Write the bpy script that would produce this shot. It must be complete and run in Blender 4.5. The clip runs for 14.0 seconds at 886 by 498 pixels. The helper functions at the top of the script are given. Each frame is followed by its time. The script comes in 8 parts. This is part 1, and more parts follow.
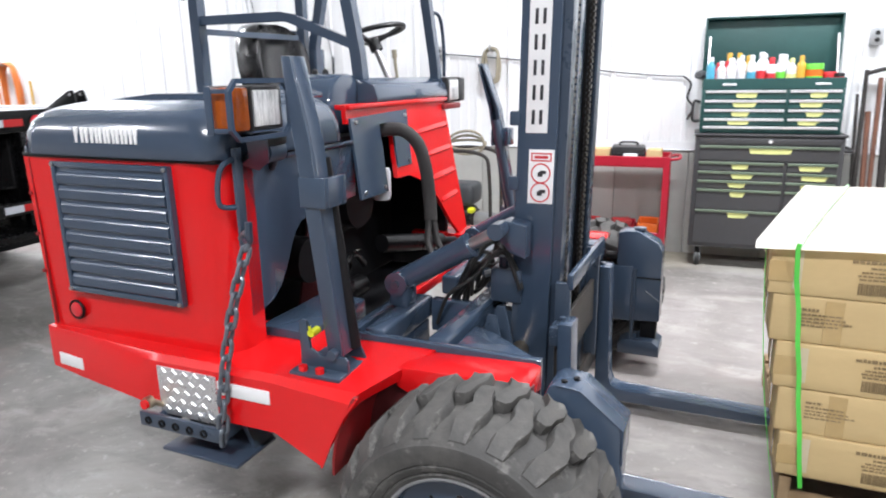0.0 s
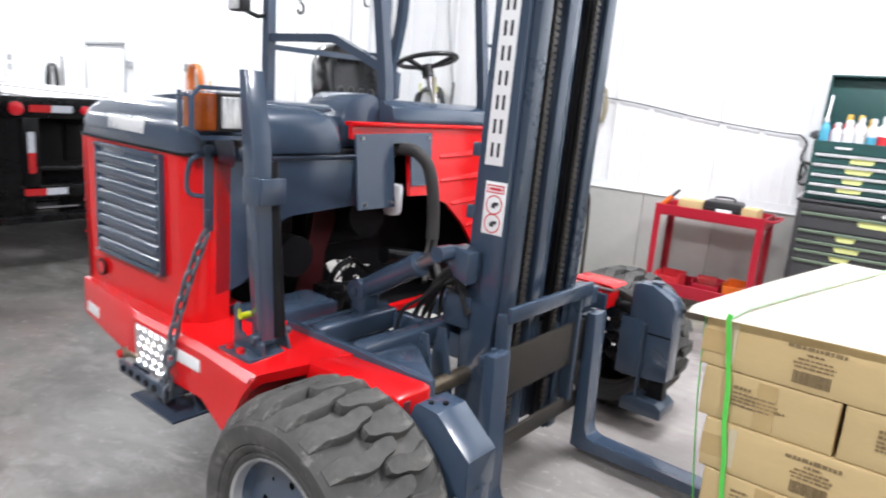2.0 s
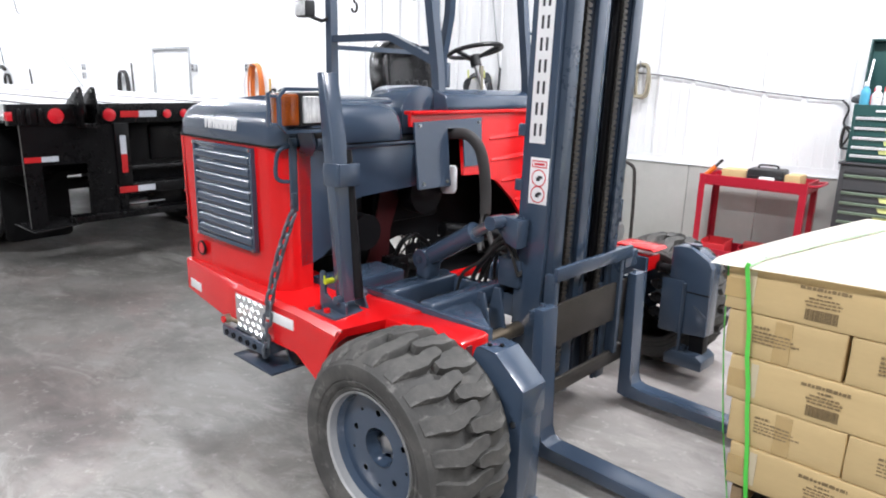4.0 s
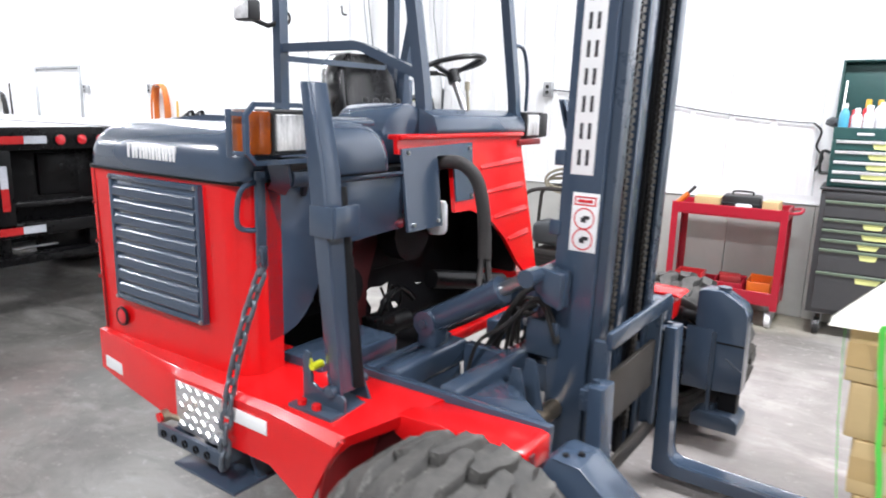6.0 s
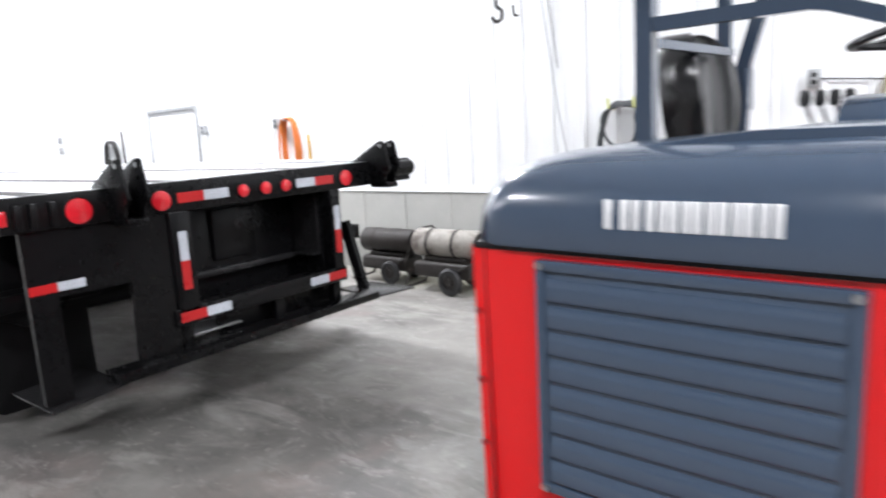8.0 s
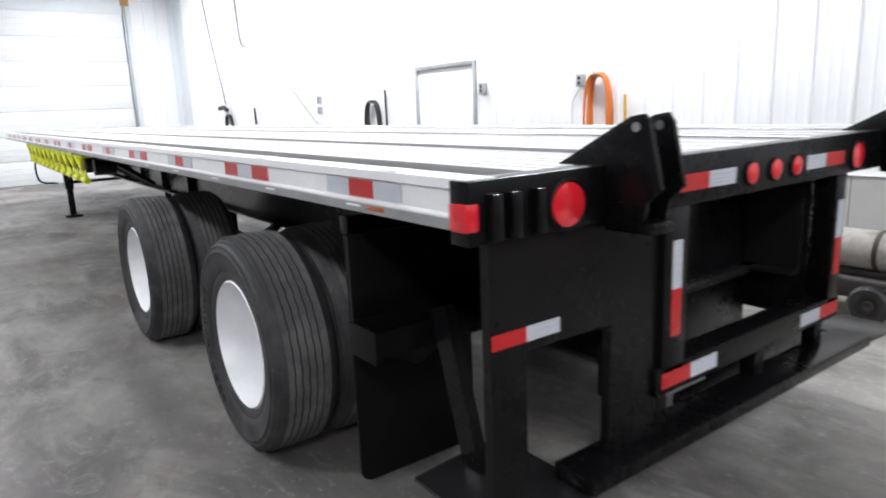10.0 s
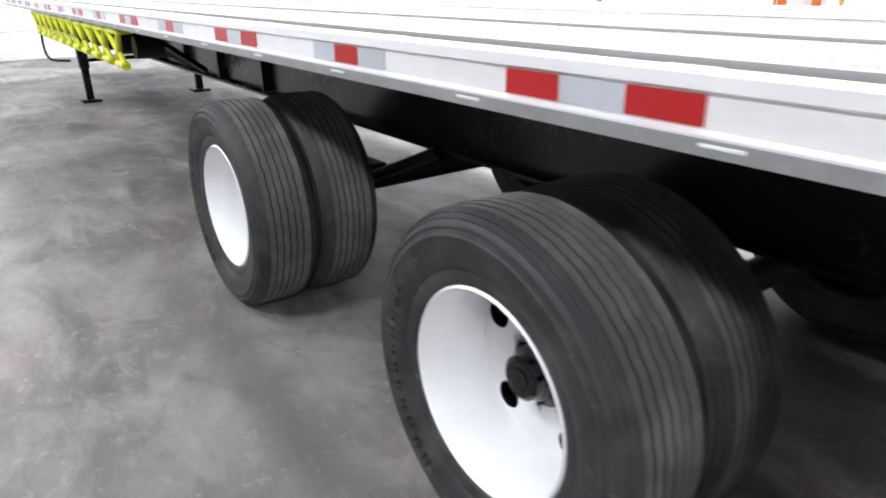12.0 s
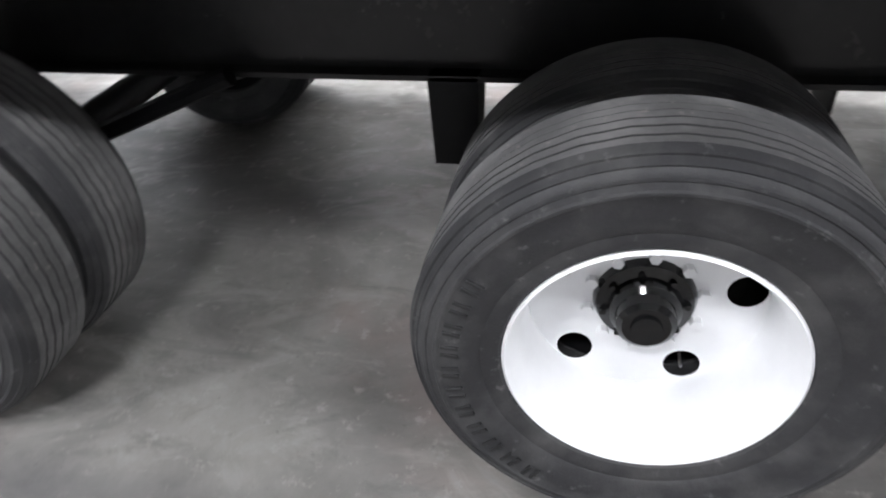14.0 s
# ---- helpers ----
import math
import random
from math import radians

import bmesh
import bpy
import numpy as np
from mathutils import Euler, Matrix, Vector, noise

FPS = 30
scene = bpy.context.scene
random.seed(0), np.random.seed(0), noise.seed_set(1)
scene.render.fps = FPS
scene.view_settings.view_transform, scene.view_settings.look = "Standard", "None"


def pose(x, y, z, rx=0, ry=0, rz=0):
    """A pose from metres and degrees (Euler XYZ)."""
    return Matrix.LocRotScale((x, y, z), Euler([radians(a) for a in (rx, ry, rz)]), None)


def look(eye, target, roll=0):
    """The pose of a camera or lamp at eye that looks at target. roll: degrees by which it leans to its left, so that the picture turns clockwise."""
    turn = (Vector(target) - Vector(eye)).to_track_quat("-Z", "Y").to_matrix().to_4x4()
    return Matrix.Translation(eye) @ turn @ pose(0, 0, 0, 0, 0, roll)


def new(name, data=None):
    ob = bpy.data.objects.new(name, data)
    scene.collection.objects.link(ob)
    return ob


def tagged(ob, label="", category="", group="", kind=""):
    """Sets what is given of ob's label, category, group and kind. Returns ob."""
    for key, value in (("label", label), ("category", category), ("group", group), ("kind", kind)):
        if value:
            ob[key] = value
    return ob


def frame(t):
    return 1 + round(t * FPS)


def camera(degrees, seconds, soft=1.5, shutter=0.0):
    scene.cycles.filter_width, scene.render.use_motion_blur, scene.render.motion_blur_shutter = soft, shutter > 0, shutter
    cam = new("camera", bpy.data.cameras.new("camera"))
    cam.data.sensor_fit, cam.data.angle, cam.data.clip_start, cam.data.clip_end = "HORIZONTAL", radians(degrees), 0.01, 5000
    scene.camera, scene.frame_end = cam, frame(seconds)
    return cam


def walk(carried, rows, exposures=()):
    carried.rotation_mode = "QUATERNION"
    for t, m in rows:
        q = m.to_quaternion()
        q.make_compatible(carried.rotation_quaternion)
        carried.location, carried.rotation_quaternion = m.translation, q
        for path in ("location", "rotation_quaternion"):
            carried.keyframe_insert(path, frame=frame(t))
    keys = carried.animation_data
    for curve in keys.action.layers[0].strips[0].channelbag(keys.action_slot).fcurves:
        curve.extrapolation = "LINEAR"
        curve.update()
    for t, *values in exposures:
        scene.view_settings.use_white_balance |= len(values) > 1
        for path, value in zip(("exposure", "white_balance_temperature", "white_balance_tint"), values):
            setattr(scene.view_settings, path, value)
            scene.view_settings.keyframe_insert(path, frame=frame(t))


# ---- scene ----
cam = camera(67.5, 14.0, 1.9, 0.4)
PATH = [
    (0, (0.319, 0.193, 1.533), (-0.366, 2.003, 1.028), -0.9),
    (0.5, (0.541, 0.248, 1.539), (-0.304, 1.993, 1.048), 1.9),
    (1, (0.72, 0.36, 1.54), (-0.182, 2.075, 1.046), 3.6),
    (1.5, (0.856, 0.482, 1.549), (-0.018, 2.22, 1.086), 4.3),
    (2, (1.062, 0.474, 1.549), (-0.076, 2.06, 1.111), 4.6),
    (2.5, (1.216, 0.375, 1.581), (-0.075, 1.834, 1.126), 3.5),
    (3, (1.27, 0.211, 1.568), (-0.021, 1.663, 1.096), 0.6),
    (3.2, (1.298, 0.172, 1.572), (0.006, 1.62, 1.086), 0.7),
    (5.3, (1.016, 0.296, 1.554), (-0.164, 1.845, 1.094), 1.5),
    (5.5, (0.923, 0.364, 1.548), (-0.247, 1.923, 1.1), 1.2),
    (6, (0.56, 0.468, 1.527), (-0.48, 2.126, 1.116), 1.5),
    (6.5, (0.164, 0.546, 1.535), (-0.902, 2.187, 1.122), -1.0),
    (7, (-0.292, 0.658, 1.542), (-1.522, 2.191, 1.175), -1.8),
    (7.5, (-0.702, 0.695, 1.522), (-1.776, 2.334, 1.122), -1.5),
    (8, (-1.137, 0.791, 1.519), (-2.344, 2.346, 1.166), -3.2),
    (8.5, (-1.636, 0.819, 1.516), (-2.992, 2.25, 1.181), -1.3),
    (9, (-2.101, 0.805, 1.536), (-3.558, 2.116, 1.134), -2.7),
    (9.2, (-2.293, 0.824, 1.531), (-3.835, 2.046, 1.173), -4.5),
    (11.3, (-4.208, 0.941, 1.497), (-5.731, 2.086, 0.888), 1.8),
    (11.5, (-4.382, 0.945, 1.509), (-5.847, 2.102, 0.791), 0.2),
    (12, (-4.799, 0.905, 1.479), (-6.312, 1.979, 0.731), -0.8),
    (12.5, (-5.164, 0.837, 1.461), (-6.309, 2.21, 0.564), -0.4),
    (13, (-5.45, 0.813, 1.447), (-6.268, 2.29, 0.375), -2.0),
    (13.5, (-5.797, 0.884, 1.471), (-6.527, 2.314, 0.278), -3.8),
    (14, (-6.092, 0.832, 1.481), (-6.465, 2.412, 0.313), -3.8),
]
walk(cam, [(t, look(eye, target, roll)) for t, eye, target, roll in PATH],
     exposures=[(0, 0.24), (3.2, 0.14), (5.3, 0.3), (6.5, 0.47), (7.0, 0.6), (7.5, 0.3), (8.0, 0.36), (8.5, 0.04), (9.2, -0.08), (11.3, 0.12), (12.5, 0.5), (13.2, 0.52), (14, 0.63)])
# ---- world and lamps ----
world = bpy.data.worlds.new("world")
scene.world = world
world.use_nodes = True
sky = world.node_tree.nodes.new("ShaderNodeTexSky")
sky.sky_type, sky.sun_disc, sky.sun_elevation = "NISHITA", False, radians(35)
world.node_tree.links.new(sky.outputs[0], world.node_tree.nodes["Background"].inputs[0])
world.node_tree.nodes["Background"].inputs[1].default_value = 0.1
CEIL = 5.2
LAMP_W = 212.0
LAMP_SPOTS = [(-19.0, -1.2, 1.0), (-14.6, -1.3, 0.75), (-10.6, -1.5, 0.74), (-6.9, -1.6, 0.8), (-0.3, -1.6, 1.2), (3.6, -1.6, 1.0)] + [(x, 4.9 if -12 < x < -5 else 4.0, 1.05) for x in (-19.5, -14.8, -10.6, -6.6, 0.5, 3.4)]


def ceiling_lamp(x, y, share):
    """The glowing tube panel under one hanging fixture."""
    data = bpy.data.lights.new("lamp", "AREA")
    data.shape, data.size, data.size_y, data.energy = "RECTANGLE", 1.2, 0.55, LAMP_W * share
    data.color = (0.93, 0.945, 1.0)
    ob = new("lamp", data)
    ob.matrix_world = Matrix.Translation((x, y, CEIL - 0.37))
    return ob


for spot in LAMP_SPOTS:
    ceiling_lamp(*spot)


# ---- builders ----
def box(bm, lo, hi, bevel=0.0, seg=2, m=None):
    """Adds a box with corners lo and hi to bm, its edges rounded by bevel, turned by m."""
    c = [(a + b) / 2 for a, b in zip(lo, hi)]
    d = [abs(b - a) for a, b in zip(lo, hi)]
    vs = bmesh.ops.create_cube(bm, size=1.0, matrix=Matrix.Translation(c) @ Matrix.Diagonal((*d, 1)))["verts"]
    if bevel:
        es = list({e for v in vs for e in v.link_edges})
        r = bmesh.ops.bevel(bm, geom=es, offset=bevel, segments=seg, affect="EDGES", profile=0.5)
        vs = list({v for f in r["faces"] for v in f.verts} | {v for v in vs if v.is_valid})
    if m is not None:
        bmesh.ops.transform(bm, matrix=m, verts=vs)
    return vs


def ring(bm, pts):
    return [bm.verts.new(p) for p in pts]


def bridge(bm, a, b):
    n = len(a)
    for i in range(n):
        bm.faces.new((a[i], a[(i + 1) % n], b[(i + 1) % n], b[i]))


def cyl(bm, p0, p1, r, r2=None, seg=16, caps=True):
    """A round bar or cone from p0 to p1."""
    p0, p1 = Vector(p0), Vector(p1)
    q = (p1 - p0).to_track_quat("Z", "Y")
    loops = []
    for p, rad in ((p0, r), (p1, r if r2 is None else r2)):
        loops.append(ring(bm, [p + q @ Vector((rad * math.cos(2 * math.pi * i / seg), rad * math.sin(2 * math.pi * i / seg), 0)) for i in range(seg)]))
    bridge(bm, *loops)
    if caps:
        bm.faces.new(loops[0][::-1])
        bm.faces.new(loops[1])


def smooth_path(pts, step=6, closed=False):
    """Points on a smooth curve through pts."""
    P = [Vector(p) for p in pts]
    n = len(P)
    out = []
    for i in range(n if closed else n - 1):
        g = (lambda k: P[k % n]) if closed else (lambda k: P[min(max(k, 0), n - 1)])
        a, b, c, d = g(i - 1), g(i), g(i + 1), g(i + 2)
        for k in range(step):
            t = k / step
            out.append(0.5 * ((2 * b) + (c - a) * t + (2 * a - 5 * b + 4 * c - d) * t * t + (3 * b - a - 3 * c + d) * t ** 3))
    if not closed:
        out.append(P[-1])
    return out


def tube(bm, pts, r, seg=8, closed=False, flat=None):
    """A bar swept along pts. flat: half width and half height of a rectangular bar instead of a round one."""
    P = [Vector(p) for p in pts]
    n = len(P)
    up, loops = None, []
    for i in range(n):
        if closed:
            d = P[(i + 1) % n] - P[i - 1]
        else:
            d = P[min(i + 1, n - 1)] - P[max(i - 1, 0)]
        d.normalize()
        if up is None:
            up = Vector((0, 0, 1)) if abs(d.z) < 0.9 else Vector((0, 1, 0))
        side = d.cross(up).normalized()
        up = side.cross(d).normalized()
        if flat:
            shape = [(flat[0], flat[1]), (-flat[0], flat[1]), (-flat[0], -flat[1]), (flat[0], -flat[1])]
        else:
            shape = [(r * math.cos(2 * math.pi * k / seg), r * math.sin(2 * math.pi * k / seg)) for k in range(seg)]
        loops.append(ring(bm, [P[i] + side * a + up * b for a, b in shape]))
    for i in range(n if closed else n - 1):
        bridge(bm, loops[i], loops[(i + 1) % n])
    if not closed:
        bm.faces.new(loops[0][::-1])
        bm.faces.new(loops[-1])


def prism(bm, poly, axis, a, b, bevel=0.0, m=None):
    """Extrudes the outline poly along an axis: 'x' takes (y, z), 'y' takes (x, z), 'z' takes (x, y)."""
    put = {"x": lambda p, h: (h, p[0], p[1]), "y": lambda p, h: (p[0], h, p[1]), "z": lambda p, h: (p[0], p[1], h)}[axis]
    lo, hi = ring(bm, [put(p, a) for p in poly]), ring(bm, [put(p, b) for p in poly])
    bridge(bm, lo, hi)
    fs = [bm.faces.new(lo[::-1]), bm.faces.new(hi)]
    vs = lo + hi
    if bevel:
        es = list({e for v in vs for e in v.link_edges})
        r = bmesh.ops.bevel(bm, geom=es, offset=bevel, segments=2, affect="EDGES", profile=0.5)
        vs = list({v for f in r["faces"] for v in f.verts} | {v for v in vs if v.is_valid})
    if m is not None:
        bmesh.ops.transform(bm, matrix=m, verts=vs)


def lathe(bm, profile, at, seg=48, closed=False, axis="y"):
    """Turns the profile of (radius, along) round an axis through at."""
    loops = []
    for r, h in profile:
        pts = []
        for i in range(seg):
            a = 2 * math.pi * i / seg
            c, s = r * math.cos(a), r * math.sin(a)
            p = {"y": (c, h, s), "x": (h, c, s), "z": (c, s, h)}[axis]
            pts.append(Vector(at) + Vector(p))
        loops.append(ring(bm, pts))
    for i in range(len(loops) - (0 if closed else 1)):
        bridge(bm, loops[i], loops[(i + 1) % len(loops)])
    return loops


def holed(bm, outer, holes, put):
    """A flat face with holes: loops of 2D points, put into space by put."""
    es = []
    for loop in [outer] + holes:
        vs = ring(bm, [put(p) for p in loop])
        es += [bm.edges.new((vs[i], vs[(i + 1) % len(vs)])) for i in range(len(vs))]
    bmesh.ops.triangle_fill(bm, use_beauty=True, edges=es)


def circle(cx, cy, r, n=20):
    return [(cx + r * math.cos(2 * math.pi * i / n), cy + r * math.sin(2 * math.pi * i / n)) for i in range(n)]


def mesh_of(name, bm, material, soft=35.0):
    bmesh.ops.recalc_face_normals(bm, faces=bm.faces)
    me = bpy.data.meshes.new(name)
    bm.to_mesh(me)
    bm.free()
    me.materials.append(material)
    if soft:
        me.polygons.foreach_set("use_smooth", [True] * len(me.polygons))
        me.set_sharp_from_angle(angle=radians(soft))
    return me


def part(name, bm, material, parent=None, label="", soft=35.0):
    """Links a bmesh as one mesh object, under a thing or a part if one is given."""
    ob = new(name, mesh_of(name, bm, material, soft))
    if parent is not None:
        ob.parent = parent
    return tagged(ob, label)


def thing(name, label, category, m=None, group="", kind=""):
    """An empty at a thing's base, which its parts hang on."""
    ob = new(name)
    if m is not None:
        ob.matrix_world = m
    return tagged(ob, label, category, group, kind)


def bx(name, lo, hi, material, parent=None, bevel=0.004, label="", m=None, seg=2):
    bm = bmesh.new()
    box(bm, lo, hi, bevel, seg, m)
    return part(name, bm, material, parent, label)


def shared(name, mesh, parent, m):
    """One of many alike pieces on one mesh."""
    ob = new(name, mesh)
    ob.parent = parent
    ob.matrix_local = m
    return ob


# ---- materials ----
def surface(name, base, rough=0.5, metal=0.0, vary=0.12, scales=(1.5, 30.0), bump=0.02, bump_scale=120.0, rough_vary=0.12,
            coat=0.0, dust=None, dust_amount=0.0, spots=None, island=0.0, spec=0.5, aniso=None):
    """A painted, metal, rubber or plastic surface: base colour varied at two scales, uneven gloss, fine relief, dust in patches."""
    mat = bpy.data.materials.new(name)
    mat.use_nodes = True
    nt = mat.node_tree
    n, link = nt.nodes, nt.links
    b = n["Principled BSDF"]
    co = n.new("ShaderNodeTexCoord")
    mp = n.new("ShaderNodeMapping")
    if aniso:
        mp.inputs["Scale"].default_value = aniso
    link.new(co.outputs["Object"], mp.inputs["Vector"])
    vec = mp.outputs["Vector"]

    def noisy(scale, detail=4.0, rough_=0.55):
        t = n.new("ShaderNodeTexNoise")
        t.inputs["Scale"].default_value, t.inputs["Detail"].default_value, t.inputs["Roughness"].default_value = scale, detail, rough_
        link.new(vec, t.inputs["Vector"])
        return t.outputs["Fac"]

    def math_(op, a, c):
        m = n.new("ShaderNodeMath")
        m.operation = op
        for k, v in enumerate((a, c)):
            if isinstance(v, float):
                m.inputs[k].default_value = v
            else:
                link.new(v, m.inputs[k])
        return m.outputs[0]

    big, small = noisy(scales[0]), noisy(scales[1], 6.0, 0.65)
    mixed = math_("ADD", math_("MULTIPLY", big, 0.6), math_("MULTIPLY", small, 0.4))
    ramp = n.new("ShaderNodeValToRGB")
    ramp.color_ramp.elements[0].position, ramp.color_ramp.elements[1].position = 0.3, 0.7
    ramp.color_ramp.elements[0].color = (*[c * (1 - vary) for c in base], 1)
    ramp.color_ramp.elements[1].color = (*[min(1.0, c * (1 + vary)) for c in base], 1)
    link.new(mixed, ramp.inputs[0])
    col = ramp.outputs[0]

    def over(fac, colour, under):
        m = n.new("ShaderNodeMix")
        m.data_type = "RGBA"
        link.new(fac, m.inputs[0])
        link.new(under, m.inputs[6])
        m.inputs[7].default_value = (*colour, 1)
        return m.outputs[2]

    def patches(scale, lo, hi, amount):
        r = n.new("ShaderNodeMapRange")
        link.new(noisy(scale, 7.0, 0.6), r.inputs[0])
        r.inputs[1].default_value, r.inputs[2].default_value, r.inputs[4].default_value = lo, hi, amount
        return r.outputs[0]

    rgh = math_("ADD", math_("MULTIPLY", math_("SUBTRACT", mixed, 0.5), rough_vary * 2), rough)
    if dust is not None:
        fac = patches(scales[0] * 2.3, 0.45, 0.7, dust_amount)
        col = over(fac, dust, col)
        rgh = math_("ADD", rgh, math_("MULTIPLY", fac, 0.3))
    for colour, scale, lo, hi, amount in spots or ():
        col = over(patches(scale, lo, hi, amount), colour, col)
    if island:
        geo = n.new("ShaderNodeObjectInfo")
        h = n.new("ShaderNodeHueSaturation")
        link.new(col, h.inputs["Color"])
        link.new(math_("ADD", math_("MULTIPLY", geo.outputs["Random"], island), 1.0 - island / 2), h.inputs["Value"])
        col = h.outputs[0]
    link.new(col, b.inputs["Base Color"])
    link.new(rgh, b.inputs["Roughness"])
    b.inputs["Metallic"].default_value = metal
    b.inputs["Specular IOR Level"].default_value = spec
    b.inputs["Coat Weight"].default_value = coat
    b.inputs["Coat Roughness"].default_value = 0.08
    if bump:
        bp = n.new("ShaderNodeBump")
        bp.inputs["Strength"].default_value, bp.inputs["Distance"].default_value = bump * 10, 0.002
        link.new(math_("ADD", noisy(bump_scale, 3.0), math_("MULTIPLY", noisy(bump_scale * 0.07, 2.0), 1.5)), bp.inputs["Height"])
        link.new(bp.outputs[0], b.inputs["Normal"])
    return mat


RED = surface("red_paint", (0.66, 0.007, 0.009), 0.26, vary=0.03, rough_vary=0.015, scales=(0.8, 12), coat=0.3, spec=0.36, bump=0.0015, bump_scale=14)
# worn red paint, its tone also lowered for shade inside the wheel arch
RED_DARK = surface("red_paint_worn_shaded", (0.26, 0.008, 0.01), 0.45, vary=0.2, bump=0.01, dust=(0.05, 0.03, 0.03), dust_amount=0.5)
BLUE = surface("slate_blue_paint", (0.040, 0.061, 0.096), 0.22, vary=0.04, rough_vary=0.015, coat=0.45, bump=0.0012, bump_scale=18)
BLUE_WORN = surface("slate_blue_paint_worn", (0.038, 0.056, 0.085), 0.3, coat=0.3, vary=0.12, bump=0.01, bump_scale=60, spots=[((0.10, 0.11, 0.12), 22.0, 0.66, 0.74, 0.35)])
CHAIN = surface("grey_blue_chain", (0.12, 0.14, 0.165), 0.34, 0.4, vary=0.25, bump=0.02)
GREASE = surface("greasy_roller_chain", (0.045, 0.04, 0.035), 0.45, 0.4, vary=0.4, scales=(4, 60), bump=0.04)
# black metal; also the near-black stand-in for shade in the engine bay
DARK = surface("black_metal_and_shade", (0.006, 0.006, 0.007), 0.5, vary=0.4, bump=0.02, spec=0.2)
BLACK = surface("black_enamel", (0.004, 0.004, 0.0045), 0.28, vary=0.3, spec=0.2, bump=0.008, bump_scale=35)
GLOSS_BLACK = surface("wet_black_enamel", (0.005, 0.005, 0.0055), 0.12, vary=0.3, spec=0.5, bump=0.01, bump_scale=30)
BLACK_MATT = surface("black_rubber_flap", (0.0035, 0.0035, 0.004), 0.55, spec=0.15, vary=0.3, bump=0.02)
BEAM = surface("black_beam_paint", (0.014, 0.0138, 0.0145), 0.25, vary=0.3, spec=0.3, bump=0.02, bump_scale=20)
TYRE = surface("trailer_tyre_rubber", (0.024, 0.024, 0.026), 0.62, vary=0.3, scales=(3, 60), bump=0.05, bump_scale=160, dust=(0.12, 0.118, 0.115), dust_amount=0.45, spots=[((0.16, 0.16, 0.155), 30.0, 0.62, 0.72, 0.5)])
# groove rubber free of dust, darkened for the shade of its depth
GROOVE = surface("shaded_groove_rubber", (0.036, 0.036, 0.037), 0.75, vary=0.3, scales=(3, 60), bump=0.03)
# red paint darkened for grime and for the shade of recesses
RED_SHADED = surface("grimy_shaded_red", (0.075, 0.006, 0.008), 0.55, vary=0.35, scales=(4, 40), bump=0.03)
TREAD = surface("dusty_tread_rubber", (0.096, 0.095, 0.095), 0.7, vary=0.3, scales=(3, 70), bump=0.06, bump_scale=180, dust=(0.25, 0.245, 0.24), dust_amount=0.6, spots=[((0.3, 0.255, 0.25), 34.0, 0.62, 0.72, 0.5)])
MARK = surface("raised_rubber_mark", (0.014, 0.014, 0.015), 0.55, vary=0.25, scales=(6, 60), bump=0.03)
GREY_WALL = surface("unseen_wall_grey", (0.27, 0.275, 0.28), 0.6, vary=0.08, scales=(0.4, 6))
CEIL_DULL = surface("grey_white_ceiling_panel", (0.62, 0.635, 0.645), 0.5, vary=0.05, scales=(0.3, 6))
LUG_TYRE = surface("lug_tyre_rubber", (0.047, 0.0455, 0.043), 0.75, vary=0.25, scales=(4, 60), bump=0.06, dust=(0.15, 0.142, 0.13), dust_amount=0.5, spots=[((0.28, 0.27, 0.25), 16.0, 0.6, 0.72, 0.45)])
WHITE_RIM = surface("white_rim_paint", (0.87, 0.875, 0.885), 0.35, vary=0.04, coat=0.2, bump=0.006)
RIM_SILVER = surface("bare_rim_edge", (0.5, 0.5, 0.5), 0.35, 0.6, vary=0.2)
ALU = surface("aluminium_rail", (0.84, 0.845, 0.85), 0.42, 0.3, vary=0.1, scales=(2, 40), bump=0.012, spots=[((0.35, 0.34, 0.33), 9.0, 0.6, 0.75, 0.5)], aniso=(0.25, 1, 1))
ALU_DECK = surface("aluminium_deck_plank", (0.66, 0.665, 0.67), 0.42, 0.45, vary=0.08, scales=(1.2, 25), bump=0.015, spots=[((0.4, 0.39, 0.37), 6.0, 0.6, 0.8, 0.45)], aniso=(0.15, 1, 1), island=0.1)
NAILER = surface("weathered_wood_nailer", (0.06, 0.058, 0.056), 0.8, vary=0.3, scales=(2, 40), bump=0.05, aniso=(0.08, 1, 1))
STEEL = surface("bare_steel", (0.5, 0.5, 0.5), 0.3, 1.0, vary=0.15, bump=0.01)
GALV = surface("galvanised_steel", (0.42, 0.43, 0.44), 0.42, 0.7, vary=0.2, scales=(6, 40), bump=0.01)
WALL_WHITE = surface("white_steel_panel", (0.84, 0.85, 0.86), 0.42, vary=0.03, scales=(0.4, 8), bump=0.004, bump_scale=15, island=0.02)
TRIM_WHITE = surface("white_trim", (0.78, 0.79, 0.8), 0.45, vary=0.05)
CEIL_WHITE = surface("white_ceiling_panel", (0.72, 0.76, 0.78), 0.5, vary=0.05, scales=(0.3, 6))
CONCRETE_WALL = surface("grey_concrete_wall", (0.43, 0.43, 0.405), 0.75, vary=0.1, scales=(0.9, 9), bump=0.03, bump_scale=60,
                        spots=[((0.52, 0.5, 0.36), 1.6, 0.62, 0.75, 0.4), ((0.3, 0.3, 0.29), 3.0, 0.6, 0.75, 0.4)], island=0.1)
TAPE_RED = surface("red_reflective_tape", (0.44, 0.012, 0.014), 0.3, vary=0.12, scales=(6, 160), bump=0.01)
TAPE_WHITE = surface("silver_reflective_tape", (0.52, 0.55, 0.6), 0.32, vary=0.14, scales=(6, 160), bump=0.02, bump_scale=260)


